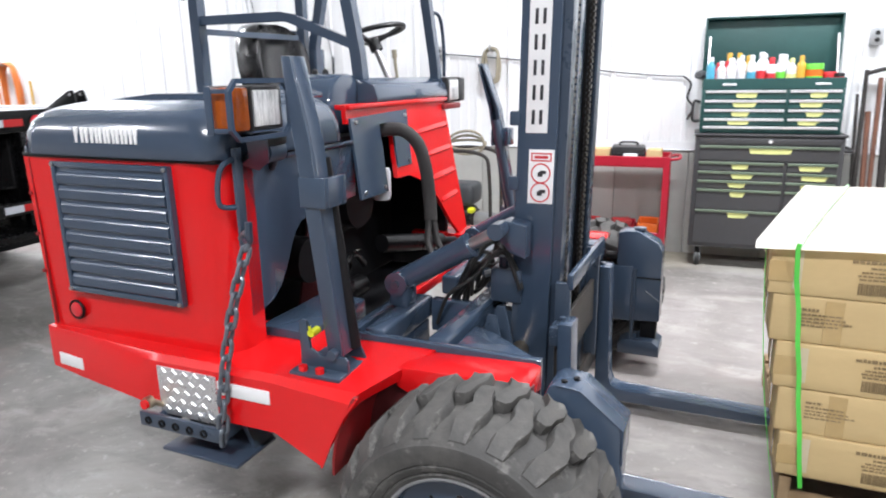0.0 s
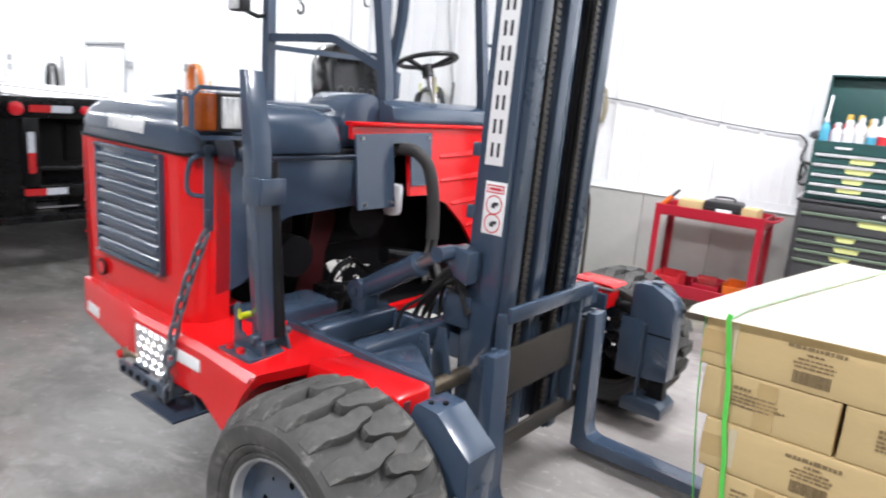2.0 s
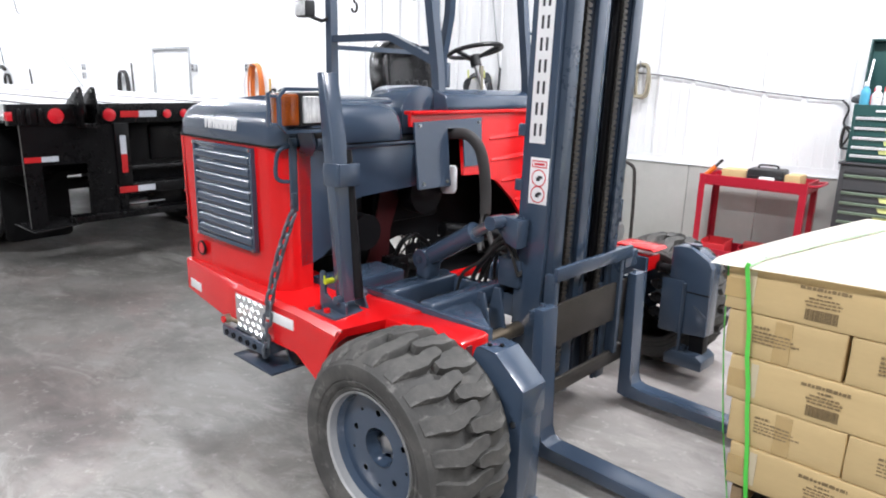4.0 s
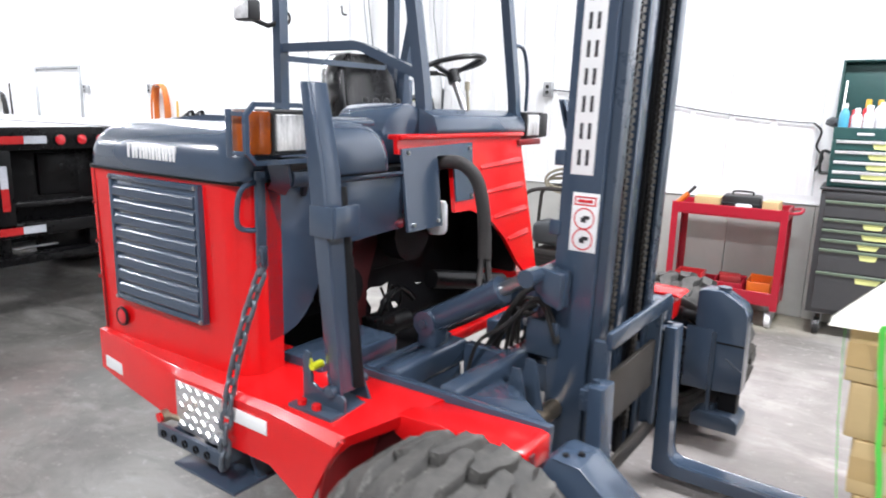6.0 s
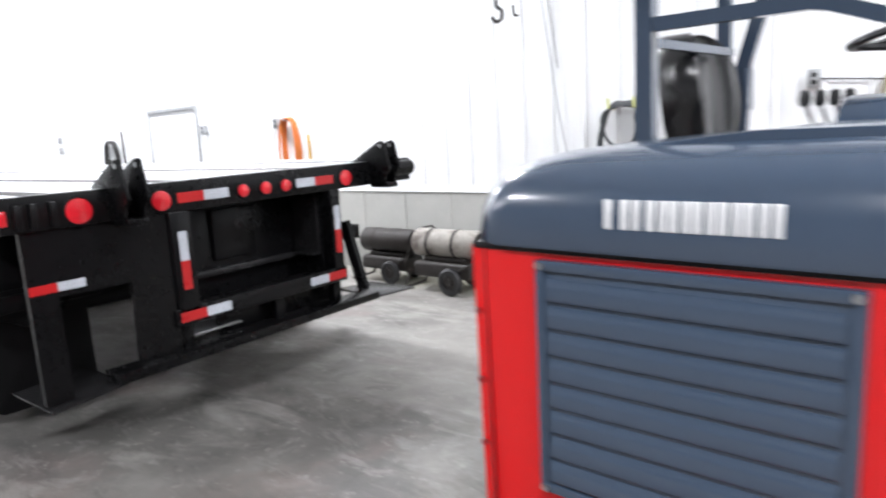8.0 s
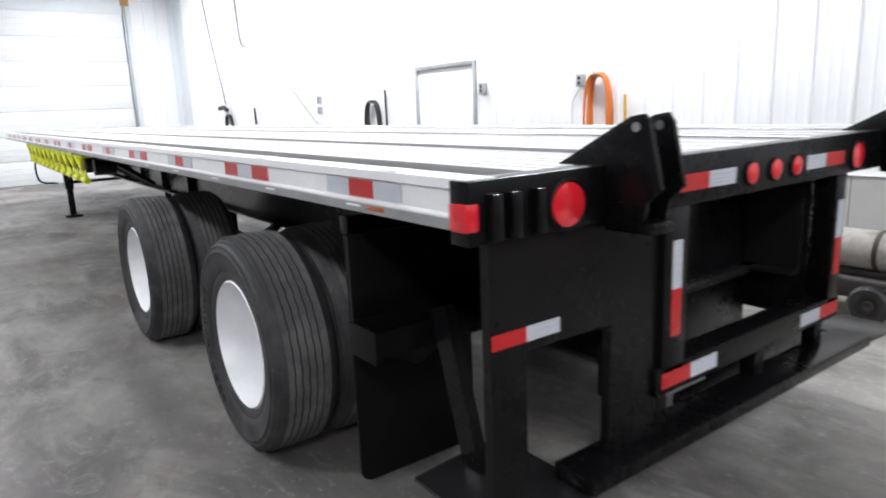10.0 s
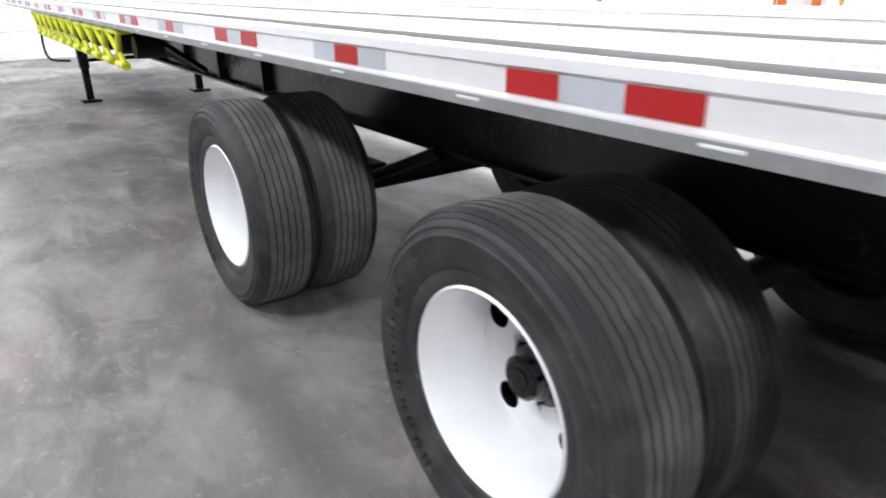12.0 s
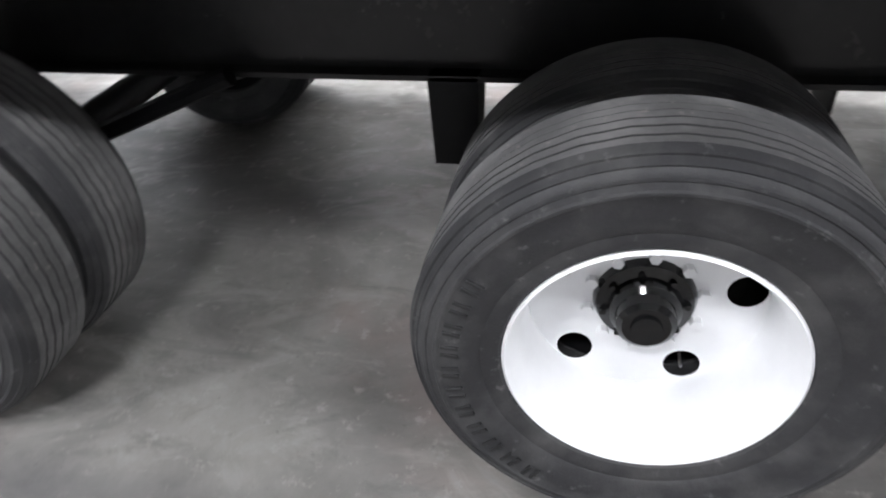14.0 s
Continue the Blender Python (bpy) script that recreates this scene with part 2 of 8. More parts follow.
def cell_pattern(mat, scale, dark):
    """Lays the fine sealed cells of reflective tape over a material's colour."""
    n, link = mat.node_tree.nodes, mat.node_tree.links
    b = n["Principled BSDF"]
    old = b.inputs["Base Color"].links[0].from_socket
    co = n.new("ShaderNodeTexCoord")
    vo = n.new("ShaderNodeTexVoronoi")
    vo.feature = "DISTANCE_TO_EDGE"
    vo.inputs["Scale"].default_value, vo.inputs["Randomness"].default_value = scale, 0.25
    mp = n.new("ShaderNodeMapping")
    mp.inputs["Rotation"].default_value = (0, radians(35), 0)
    link.new(co.outputs["Object"], mp.inputs["Vector"])
    link.new(mp.outputs["Vector"], vo.inputs["Vector"])
    ramp = n.new("ShaderNodeMapRange")
    ramp.inputs["From Max"].default_value = 0.12
    ramp.inputs["To Min"].default_value = dark
    link.new(vo.outputs["Distance"], ramp.inputs["Value"])
    m = n.new("ShaderNodeMix")
    m.data_type, m.blend_type = "RGBA", "MULTIPLY"
    m.inputs[0].default_value = 1.0
    link.new(old, m.inputs[6])
    link.new(ramp.outputs[0], m.inputs[7])
    link.new(m.outputs[2], b.inputs["Base Color"])


cell_pattern(TAPE_WHITE, 130.0, 0.6)
LENS_RED = surface("red_lamp_lens", (0.6, 0.015, 0.025), 0.15, vary=0.2, scales=(8, 60), coat=0.6)
CARDBOARD = surface("kraft_cardboard", (0.58, 0.425, 0.21), 0.75, vary=0.06, scales=(2, 25), bump=0.015, aniso=(1, 1, 4), island=0.08)
CARD_TAPE = surface("brown_packing_tape", (0.5, 0.35, 0.155), 0.25, vary=0.1, coat=0.3)
CLEAR_TAPE = surface("clear_packing_tape", (0.62, 0.52, 0.36), 0.15, vary=0.1, coat=0.5)
INK = surface("faded_black_ink", (0.24, 0.17, 0.085), 0.7, vary=0.3, scales=(8, 90))
PAPER = surface("white_board_sheet", (0.82, 0.8, 0.72), 0.75, vary=0.04, bump=0.01)
STRAP_PALE = surface("pale_green_strap", (0.4, 0.74, 0.38), 0.3, vary=0.15, coat=0.2)
STRAP = surface("green_plastic_strap", (0.1, 0.62, 0.08), 0.3, vary=0.15, coat=0.2)
PALLET = surface("pallet_wood", (0.36, 0.25, 0.14), 0.8, vary=0.25, scales=(2, 40), bump=0.06, aniso=(0.3, 1, 1), island=0.25)
CHEST_GREEN = surface("dark_green_enamel", (0.014, 0.064, 0.06), 0.48, vary=0.15, coat=0.0)
CHEST_BLACK = surface("charcoal_enamel", (0.05, 0.05, 0.053), 0.42, vary=0.12)
CHROME_PULL = surface("bright_drawer_pull", (0.85, 0.85, 0.87), 0.3, 0.25, vary=0.06)
GREEN_PULL = surface("pale_green_drawer_pull", (0.2, 0.26, 0.19), 0.4, 0.2, vary=0.1)
LABEL_YELLOW = surface("yellow_masking_tape", (0.66, 0.68, 0.27), 0.7, vary=0.1, scales=(10, 60))
CART_RED = surface("cart_red_paint", (0.4, 0.012, 0.03), 0.35, vary=0.12)
AMBER = surface("amber_lens", (0.36, 0.075, 0.008), 0.2, vary=0.25, scales=(10, 80), coat=0.5)
HEADLIGHT = surface("fluted_headlight_glass", (0.72, 0.74, 0.74), 0.14, 0.25, vary=0.45, scales=(14, 60), bump=0.03, bump_scale=80, aniso=(1, 6, 1))
VINYL = surface("black_seat_vinyl", (0.014, 0.014, 0.015), 0.2, vary=0.25, bump=0.02, bump_scale=200)
PLASTIC = surface("black_plastic", (0.016, 0.016, 0.017), 0.4, vary=0.25, bump=0.015)
HOSE = surface("black_rubber_hose", (0.02, 0.019, 0.018), 0.5, vary=0.3, scales=(6, 80), bump=0.03)
SLEEVE = surface("dusty_woven_sleeve", (0.034, 0.031, 0.03), 0.7, vary=0.35, scales=(8, 120), bump=0.06, bump_scale=200)
HOSE_TAN = surface("tan_rope_hose", (0.3, 0.27, 0.2), 0.75, vary=0.2, bump=0.03)
HOSE_ORANGE = surface("orange_cord_hose", (0.6, 0.17, 0.035), 0.5, vary=0.2)
HOSE_GREY = surface("dark_grey_air_hose", (0.045, 0.05, 0.055), 0.5, vary=0.2)
YELLOW = surface("yellow_green_paint", (0.62, 0.66, 0.02), 0.4, vary=0.12)
ORANGE = surface("orange_plastic", (0.75, 0.16, 0.02), 0.4, vary=0.12)
WHITE_PLASTIC = surface("white_plastic", (0.75, 0.76, 0.77), 0.4, vary=0.06)
SIGN_WHITE = surface("white_vinyl_sign", (0.8, 0.8, 0.8), 0.4, vary=0.04)
SIGN_BLACK = surface("black_vinyl_print", (0.03, 0.03, 0.035), 0.45, vary=0.2)
SIGN_RED = surface("red_vinyl_print", (0.6, 0.03, 0.04), 0.45, vary=0.1)
CHECKER = surface("bright_checker_plate", (0.75, 0.76, 0.77), 0.28, 0.8, vary=0.1, bump=0.01)
HEATER = surface("sooty_heater_shell", (0.34, 0.32, 0.29), 0.7, 0.1, vary=0.35, scales=(5, 30), bump=0.03, spots=[((0.08, 0.06, 0.05), 5.0, 0.5, 0.65, 0.8)])
SOOT = surface("grimy_dark_paint", (0.022, 0.018, 0.016), 0.6, vary=0.4, scales=(4, 40), bump=0.03)
FAN_GREY = surface("dusty_fan_wire", (0.14, 0.135, 0.125), 0.6, 0.2, vary=0.3)
BLADE = surface("dull_fan_blade", (0.42, 0.41, 0.39), 0.5, 0.2, vary=0.2)
RUST = surface("rusty_steel_bar", (0.16, 0.07, 0.045), 0.75, 0.2, vary=0.35, scales=(6, 50), bump=0.04)
BRASS = surface("worn_pin_steel", (0.45, 0.36, 0.26), 0.35, 0.9, vary=0.25)
WOOD = surface("raw_timber", (0.5, 0.27, 0.1), 0.7, vary=0.2, aniso=(4, 4, 0.4))
GLOW = bpy.data.materials.new("lamp_diffuser")
GLOW.use_nodes = True
GLOW.node_tree.nodes["Principled BSDF"].inputs["Emission Color"].default_value = (1, 0.985, 0.97, 1)
GLOW.node_tree.nodes["Principled BSDF"].inputs["Emission Strength"].default_value = 6.0
BOTTLE_BLUE = surface("blue_bottle", (0.08, 0.35, 0.5), 0.3, vary=0.1)
BOTTLE_YELLOW = surface("yellow_bottle", (0.6, 0.36, 0.05), 0.35, vary=0.1)
LIME = surface("lime_lid", (0.15, 0.6, 0.06), 0.4, vary=0.1)


def floor_material():
    """Worn shop concrete: mottled grey, brown and rosy stains, dragged tyre marks, pale scuffs."""
    mat = bpy.data.materials.new("stained_concrete_floor")
    mat.use_nodes = True
    nt = mat.node_tree
    n, link = nt.nodes, nt.links
    b = n["Principled BSDF"]
    co = n.new("ShaderNodeTexCoord")

    def noisy(scale, detail, stretch=(1, 1, 1), turn=0.0, rough=0.6, warp=0.0):
        mp = n.new("ShaderNodeMapping")
        mp.inputs["Scale"].default_value = stretch
        mp.inputs["Rotation"].default_value = (0, 0, turn)
        link.new(co.outputs["Object"], mp.inputs["Vector"])
        t = n.new("ShaderNodeTexNoise")
        t.inputs["Scale"].default_value, t.inputs["Detail"].default_value, t.inputs["Roughness"].default_value = scale, detail, rough
        t.inputs["Distortion"].default_value = warp
        link.new(mp.outputs[0], t.inputs["Vector"])
        return t.outputs["Fac"]

    def rng(v, lo, hi, a, c):
        r = n.new("ShaderNodeMapRange")
        link.new(v, r.inputs[0])
        for k, val in enumerate((lo, hi, a, c)):
            r.inputs[k + 1].default_value = val
        return r.outputs[0]

    def over(fac, colour, under):
        m = n.new("ShaderNodeMix")
        m.data_type = "RGBA"
        link.new(fac, m.inputs[0])
        link.new(under, m.inputs[6])
        m.inputs[7].default_value = (*colour, 1)
        return m.outputs[2]

    ramp = n.new("ShaderNodeValToRGB")
    e = ramp.color_ramp.elements
    e[0].position, e[0].color = 0.34, (0.15, 0.142, 0.13, 1)
    e[1].position, e[1].color = 0.66, (0.36, 0.345, 0.325, 1)
    link.new(noisy(1.0, 9, rough=0.68, warp=0.5), ramp.inputs[0])
    col = ramp.outputs[0]
    col = over(rng(noisy(0.42, 6, warp=0.9), 0.48, 0.62, 0, 0.7), (0.10, 0.094, 0.086), col)
    col = over(rng(noisy(0.75, 7, warp=0.6), 0.53, 0.66, 0, 0.5), (0.27, 0.19, 0.175), col)
    col = over(rng(noisy(1.5, 9, (0.5, 1.15, 1), 0.9, warp=0.6), 0.53, 0.66, 0, 0.65), (0.07, 0.066, 0.062), col)
    col = over(rng(noisy(2.0, 9, (0.5, 1.2, 1), -0.6, warp=0.7), 0.55, 0.68, 0, 0.6), (0.44, 0.42, 0.39), col)
    col = over(rng(noisy(6, 8, (0.6, 0.9, 1), 0.5, 0.7, 0.8), 0.55, 0.66, 0, 0.4), (0.085, 0.08, 0.075), col)
    col = over(rng(noisy(16, 7, rough=0.7), 0.57, 0.66, 0, 0.5), (0.45, 0.43, 0.40), col)
    col = over(rng(noisy(3.0, 8, (0.4, 1.2, 1), 0.3, 0.66, 0.8), 0.53, 0.68, 0, 0.5), (0.075, 0.073, 0.07), col)
    col = over(rng(noisy(3.6, 9, (0.5, 1.0, 1), -0.3, 0.72, 1.0), 0.54, 0.66, 0, 0.5), (0.42, 0.41, 0.385), col)
    col = over(rng(noisy(40, 4), 0.66, 0.74, 0, 0.5), (0.07, 0.066, 0.06), col)
    col = over(rng(noisy(95, 2), 0.72, 0.76, 0, 0.75), (0.55, 0.53, 0.5), col)

    def patch(x, y, rx, ry, soft_from, soft_to, amount, colour, under):
        """A broad patch of another tone with a ragged edge round a place on the floor."""
        mp = n.new("ShaderNodeMapping")
        mp.inputs["Location"].default_value = (-x / rx, -y / ry, 0)
        mp.inputs["Scale"].default_value = (1 / rx, 1 / ry, 0)
        link.new(co.outputs["Object"], mp.inputs["Vector"])
        ln = n.new("ShaderNodeVectorMath")
        ln.operation = "LENGTH"
        link.new(mp.outputs[0], ln.inputs[0])
        sm = n.new("ShaderNodeMath")
        sm.operation = "ADD"
        link.new(ln.outputs["Value"], sm.inputs[0])
        link.new(rng(noisy(0.9, 8, warp=0.7), 0.25, 0.75, -0.45, 0.45), sm.inputs[1])
        return over(rng(sm.outputs[0], soft_from, soft_to, amount, 0.0), colour, under)
    # floor made darker under and beside the trailer
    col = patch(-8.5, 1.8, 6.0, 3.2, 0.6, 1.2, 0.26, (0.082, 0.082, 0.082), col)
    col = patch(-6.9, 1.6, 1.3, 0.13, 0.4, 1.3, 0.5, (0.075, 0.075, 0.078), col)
    col = patch(-2.7, 1.6, 1.9, 1.1, 0.5, 1.1, 0.28, (0.10, 0.085, 0.075), col)
    col = patch(-2.6, 4.3, 2.2, 0.9, 0.5, 1.1, 0.4, (0.42, 0.40, 0.37), col)
    col = patch(0.4, 3.9, 1.8, 1.7, 0.5, 1.1, 0.3, (0.42, 0.37, 0.36), col)
    col = patch(-2.6, 5.95, 3.4, 0.42, 0.5, 1.2, 0.45, (0.40, 0.385, 0.26), col)
    link.new(col, b.inputs["Base Color"])
    link.new(rng(noisy(1.1, 6, warp=0.5), 0.3, 0.7, 0.38, 0.68), b.inputs["Roughness"])
    bp = n.new("ShaderNodeBump")
    bp.inputs["Strength"].default_value, bp.inputs["Distance"].default_value = 0.25, 0.003
    link.new(noisy(28, 6), bp.inputs["Height"])
    link.new(bp.outputs[0], b.inputs["Normal"])
    return mat


FLOOR = floor_material()
# ---- the hall ----
X0, X1, Y0, Y1 = -22.3, 6.0, -6.5, 6.24
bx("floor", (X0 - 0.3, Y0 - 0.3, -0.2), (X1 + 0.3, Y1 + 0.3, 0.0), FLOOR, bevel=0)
tagged(bpy.data.objects["floor"], "worn grey stained concrete shop floor", "floor", kind="structure")
DOOR_X0, DOOR_X1, DOOR_TOP = -10.86, -9.56, 2.04
BAND = 0.9
bm = bmesh.new()
box(bm, (X0 - 0.3, Y1 + 0.02, -0.1), (DOOR_X0, Y1 + 0.3, CEIL))
box(bm, (DOOR_X1, Y1 + 0.02, -0.1), (X1 + 0.3, Y1 + 0.3, CEIL))
box(bm, (DOOR_X0, Y1 + 0.02, DOOR_TOP), (DOOR_X1, Y1 + 0.3, CEIL))
wall_north = tagged(part("wall_north", bm, CEIL_WHITE), "white ribbed steel wall above a grey concrete base", "wall", kind="structure")
GATE_Y0, GATE_Y1, GATE_TOP = 0.2, 5.0, 4.15
bm = bmesh.new()
box(bm, (X0 - 0.3, GATE_Y1, -0.1), (X0 - 0.02, Y1 + 0.3, CEIL))
box(bm, (X0 - 0.3, Y0 - 0.3, -0.1), (X0 - 0.02, GATE_Y0, CEIL))
box(bm, (X0 - 0.3, GATE_Y0, GATE_TOP), (X0 - 0.02, GATE_Y1, CEIL))
wall_west = tagged(part("wall_west", bm, CEIL_WHITE), "white steel end wall round a sectional door", "wall", kind="structure")
# unseen walls added to close the hall, dulled to cut bounced light
bm = bmesh.new()
box(bm, (X0 - 0.3, Y0 - 0.3, -0.1), (X1 + 0.3, Y0, CEIL))
tagged(part("wall_south", bm, GREY_WALL), "unseen plain grey wall added to close the hall", "wall", kind="structure")
bm = bmesh.new()
box(bm, (X1, Y0, -0.1), (X1 + 0.3, Y1 + 0.02, CEIL))
tagged(part("wall_east", bm, GREY_WALL), "unseen plain grey wall added to close the hall", "wall", kind="structure")
bm = bmesh.new()
box(bm, (X0 - 0.3, Y0 - 0.3, CEIL), (X1 + 0.3, Y1 + 0.3, CEIL + 0.2))
for i in range(29):
    box(bm, (X0 + 0.2 + i, Y0, CEIL - 0.02), (X0 + 0.24 + i, Y1, CEIL + 0.01))
tagged(part("ceiling", bm, CEIL_DULL), "white ribbed metal hall ceiling", "ceiling", kind="structure")


def door_leaf():
    """A plain white service door in its steel frame."""
    d = thing("door_1", "closed white steel service door in a grey frame", "door", kind="structure")
    bx("door_leaf", (DOOR_X0 + 0.05, Y1 - 0.0, 0.01), (DOOR_X1 - 0.05, Y1 + 0.04, DOOR_TOP - 0.05), TRIM_WHITE, d, 0.004)
    bm = bmesh.new()
    box(bm, (DOOR_X0 - 0.005, Y1 - 0.03, 0.0), (DOOR_X0 + 0.045, Y1 + 0.06, DOOR_TOP), 0.004)
    box(bm, (DOOR_X1 - 0.045, Y1 - 0.03, 0.0), (DOOR_X1 + 0.005, Y1 + 0.06, DOOR_TOP), 0.004)
    box(bm, (DOOR_X0 + 0.045, Y1 - 0.03, DOOR_TOP - 0.045), (DOOR_X1 - 0.045, Y1 + 0.06, DOOR_TOP + 0.004), 0.004)
    part("door_frame", bm, GALV, d)
    bm = bmesh.new()
    cyl(bm, (DOOR_X1 - 0.14, Y1, 1.0), (DOOR_X1 - 0.14, Y1 - 0.06, 1.0), 0.012)
    cyl(bm, (DOOR_X1 - 0.14, Y1 - 0.055, 1.0), (DOOR_X1 - 0.26, Y1 - 0.055, 1.0), 0.01)
    part("door_handle", bm, STEEL, d)


door_leaf()


def roll_gate():
    """The sectional lift door in the end wall with its tracks, spring bar and timber packer."""
    g = thing("door_2", "closed white sectional overhead door with ribbed panels", "door", kind="structure")
    h = GATE_TOP / 7
    for i in range(7):
        bm = bmesh.new()
        box(bm, (X0 - 0.08, GATE_Y0 + 0.02, i * h + 0.006), (X0 - 0.02, GATE_Y1 - 0.02, (i + 1) * h - 0.006), 0.006)
        for k in (0.28, 0.5, 0.72):
            box(bm, (X0 - 0.03, GATE_Y0 + 0.02, (i + k) * h - 0.012), (X0 - 0.012, GATE_Y1 - 0.02, (i + k) * h + 0.012), 0.004)
        part("door_section", bm, TRIM_WHITE, g)
    for y in (GATE_Y0 - 0.03, GATE_Y1 + 0.03):
        bx("track", (X0 - 0.02, y - 0.03, 0), (X0 + 0.07, y + 0.03, GATE_TOP + 0.3), GALV, g, 0.004)
    bm = bmesh.new()
    cyl(bm, (X0 + 0.14, GATE_Y0, GATE_TOP + 0.38), (X0 + 0.14, GATE_Y1 + 0.1, GATE_TOP + 0.38), 0.02)
    cyl(bm, (X0 + 0.14, 2.6, GATE_TOP + 0.38), (X0 + 0.14, 4.3, GATE_TOP + 0.38), 0.05)
    part("torsion_spring", bm, DARK, g)
    bx("timber_packer", (X0 - 0.01, GATE_Y1 - 0.02, GATE_TOP + 0.2), (X0 + 0.1, GATE_Y1 + 0.16, GATE_TOP + 0.75), WOOD, g, 0.004)


roll_gate()


def ceiling_fixture(x, y, share):
    f = thing("ceiling_light", "white hanging shop light with bright tubes", "ceiling light", pose(x, y, CEIL), group="ceiling lights")
    bm = bmesh.new()
    prism(bm, [(-0.16, -0.3), (-0.32, -0.36), (-0.32, -0.35), (-0.15, -0.28), (0.15, -0.28), (0.32, -0.35), (0.32, -0.36), (0.16, -0.3)], "x", -0.62, 0.62)
    part("reflector", bm, TRIM_WHITE, f)
    for k in (-0.5, 0.5):
        bm = bmesh.new()
        cyl(bm, (k, 0, -0.28), (k, 0, 0), 0.006, seg=6)
        part("hanger_rod", bm, STEEL, f)
    for k in (-0.1, 0.0, 0.1):
        bm = bmesh.new()
        cyl(bm, (-0.58, k, -0.325), (0.58, k, -0.325), 0.013, seg=10)
        part("tube", bm, GLOW, f)


for spot in LAMP_SPOTS:
    ceiling_fixture(*spot)


# ---- the trailer ----
TR = thing("flatbed_trailer", "black-framed aluminium flatbed trailer on white-rimmed dual wheels", "trailer", pose(0, 0, 0))
TX0, TX1, TY0, TY1, TZ = -18.8, -4.21, 1.81, 4.40, 1.335


def side_rail(y, s):
    """One extruded side rail; s is +1 on the near side."""
    prof = [(0.09, 1.345), (0.006, 1.345), (0.004, 1.322), (0.012, 1.318), (0.012, 1.262), (0.0, 1.256), (0.0, 1.228), (0.09, 1.228)]
    bm = bmesh.new()
    prism(bm, [(y + s * a, b) for a, b in prof], "x", TX0, TX1)
    rail = part("side_rail", bm, ALU, TR, "scuffed bright aluminium side rail")
    bm = bmesh.new()
    prism(bm, [(y + s * a, b) for a, b in [(-0.003, 1.252), (0.0, 1.224), (0.06, 1.214), (0.06, 1.224), (0.003, 1.232)]], "x", TX0, TX1)
    part("lower_lip", bm, GALV, rail)
    for i in range(22):
        bm = bmesh.new()
        x = TX1 - 0.5 - i * 0.62
        box(bm, (x - 0.06, y - s * 0.004, 1.238), (x + 0.02, y + s * 0.02, 1.245), 0.002)
        part("rail_slot", bm, CHROME_PULL, rail)
    for i in range(16):
        bm = bmesh.new()
        x = TX1 - 0.35 - i * 0.9
        prism(bm, [(y + s * 0.012, 1.343), (y + s * 0.012, 1.349), (y + s * 0.07, 1.349), (y + s * 0.07, 1.343)], "x", x - 0.05, x + 0.05)
        part("stake_pocket_rim", bm, CHROME_PULL, rail)
    spans = []
    for k in range(15):
        xc = -4.70 - 0.925 * k
        if k % 2 == 0:
            spans += [(xc - 0.07, xc + 0.07, 1), (xc - 0.21, xc - 0.07, 0), (xc + 0.07, xc + 0.21, 0)]
        else:
            spans += [(xc - 0.23, xc - 0.078, 1), (xc - 0.078, xc + 0.078, 0), (xc + 0.078, xc + 0.232, 1)]
    for a, b, red in spans:
        bx("tape", (a, y + s * 0.0085, 1.266), (b, y + s * 0.0125, 1.315), TAPE_RED if red else TAPE_WHITE, rail, 0)


side_rail(TY0, 1)
side_rail(TY1, -1)
nailers = (2.035, 2.68, 3.53, 4.175)
edges = [TY0 + 0.09] + [v for c in nailers for v in (c - 0.077, c + 0.077)] + [TY1 - 0.09]
for a, b in zip(edges[0::2], edges[1::2]):
    count = max(1, round((b - a) / 0.17))
    w = (b - a) / count
    for i in range(count):
        y = a + i * w
        bm = bmesh.new()
        prism(bm, [(y + 0.002, TZ - 0.03), (y + 0.002, TZ - 0.003), (y + 0.006, TZ), (y + w * 0.3, TZ), (y + w * 0.3, TZ + 0.003), (y + w * 0.36, TZ + 0.003), (y + w * 0.36, TZ),
                   (y + w * 0.66, TZ), (y + w * 0.66, TZ + 0.003), (y + w * 0.72, TZ + 0.003), (y + w * 0.72, TZ), (y + w - 0.006, TZ), (y + w - 0.002, TZ - 0.003), (y + w - 0.002, TZ - 0.03)],
              "x", TX0 + 0.02, TX1 - 0.03)
        part("deck_plank", bm, ALU_DECK, TR)
for c in nailers:
    bx("nailing_strip", (TX0 + 0.02, c - 0.075, TZ - 0.03), (TX1 - 0.03, c + 0.075, TZ - 0.001), NAILER, TR, 0.003)
bm = bmesh.new()
box(bm, (0, 2.3, 1.15), (0.05, 3.92, 1.23), 0.004)
cross_mesh = mesh_of("cross_member", bm, BEAM)
for i in range(36):
    shared("cross_member", cross_mesh, TR, pose(TX1 - 0.6 - i * 0.4, 0, 0))
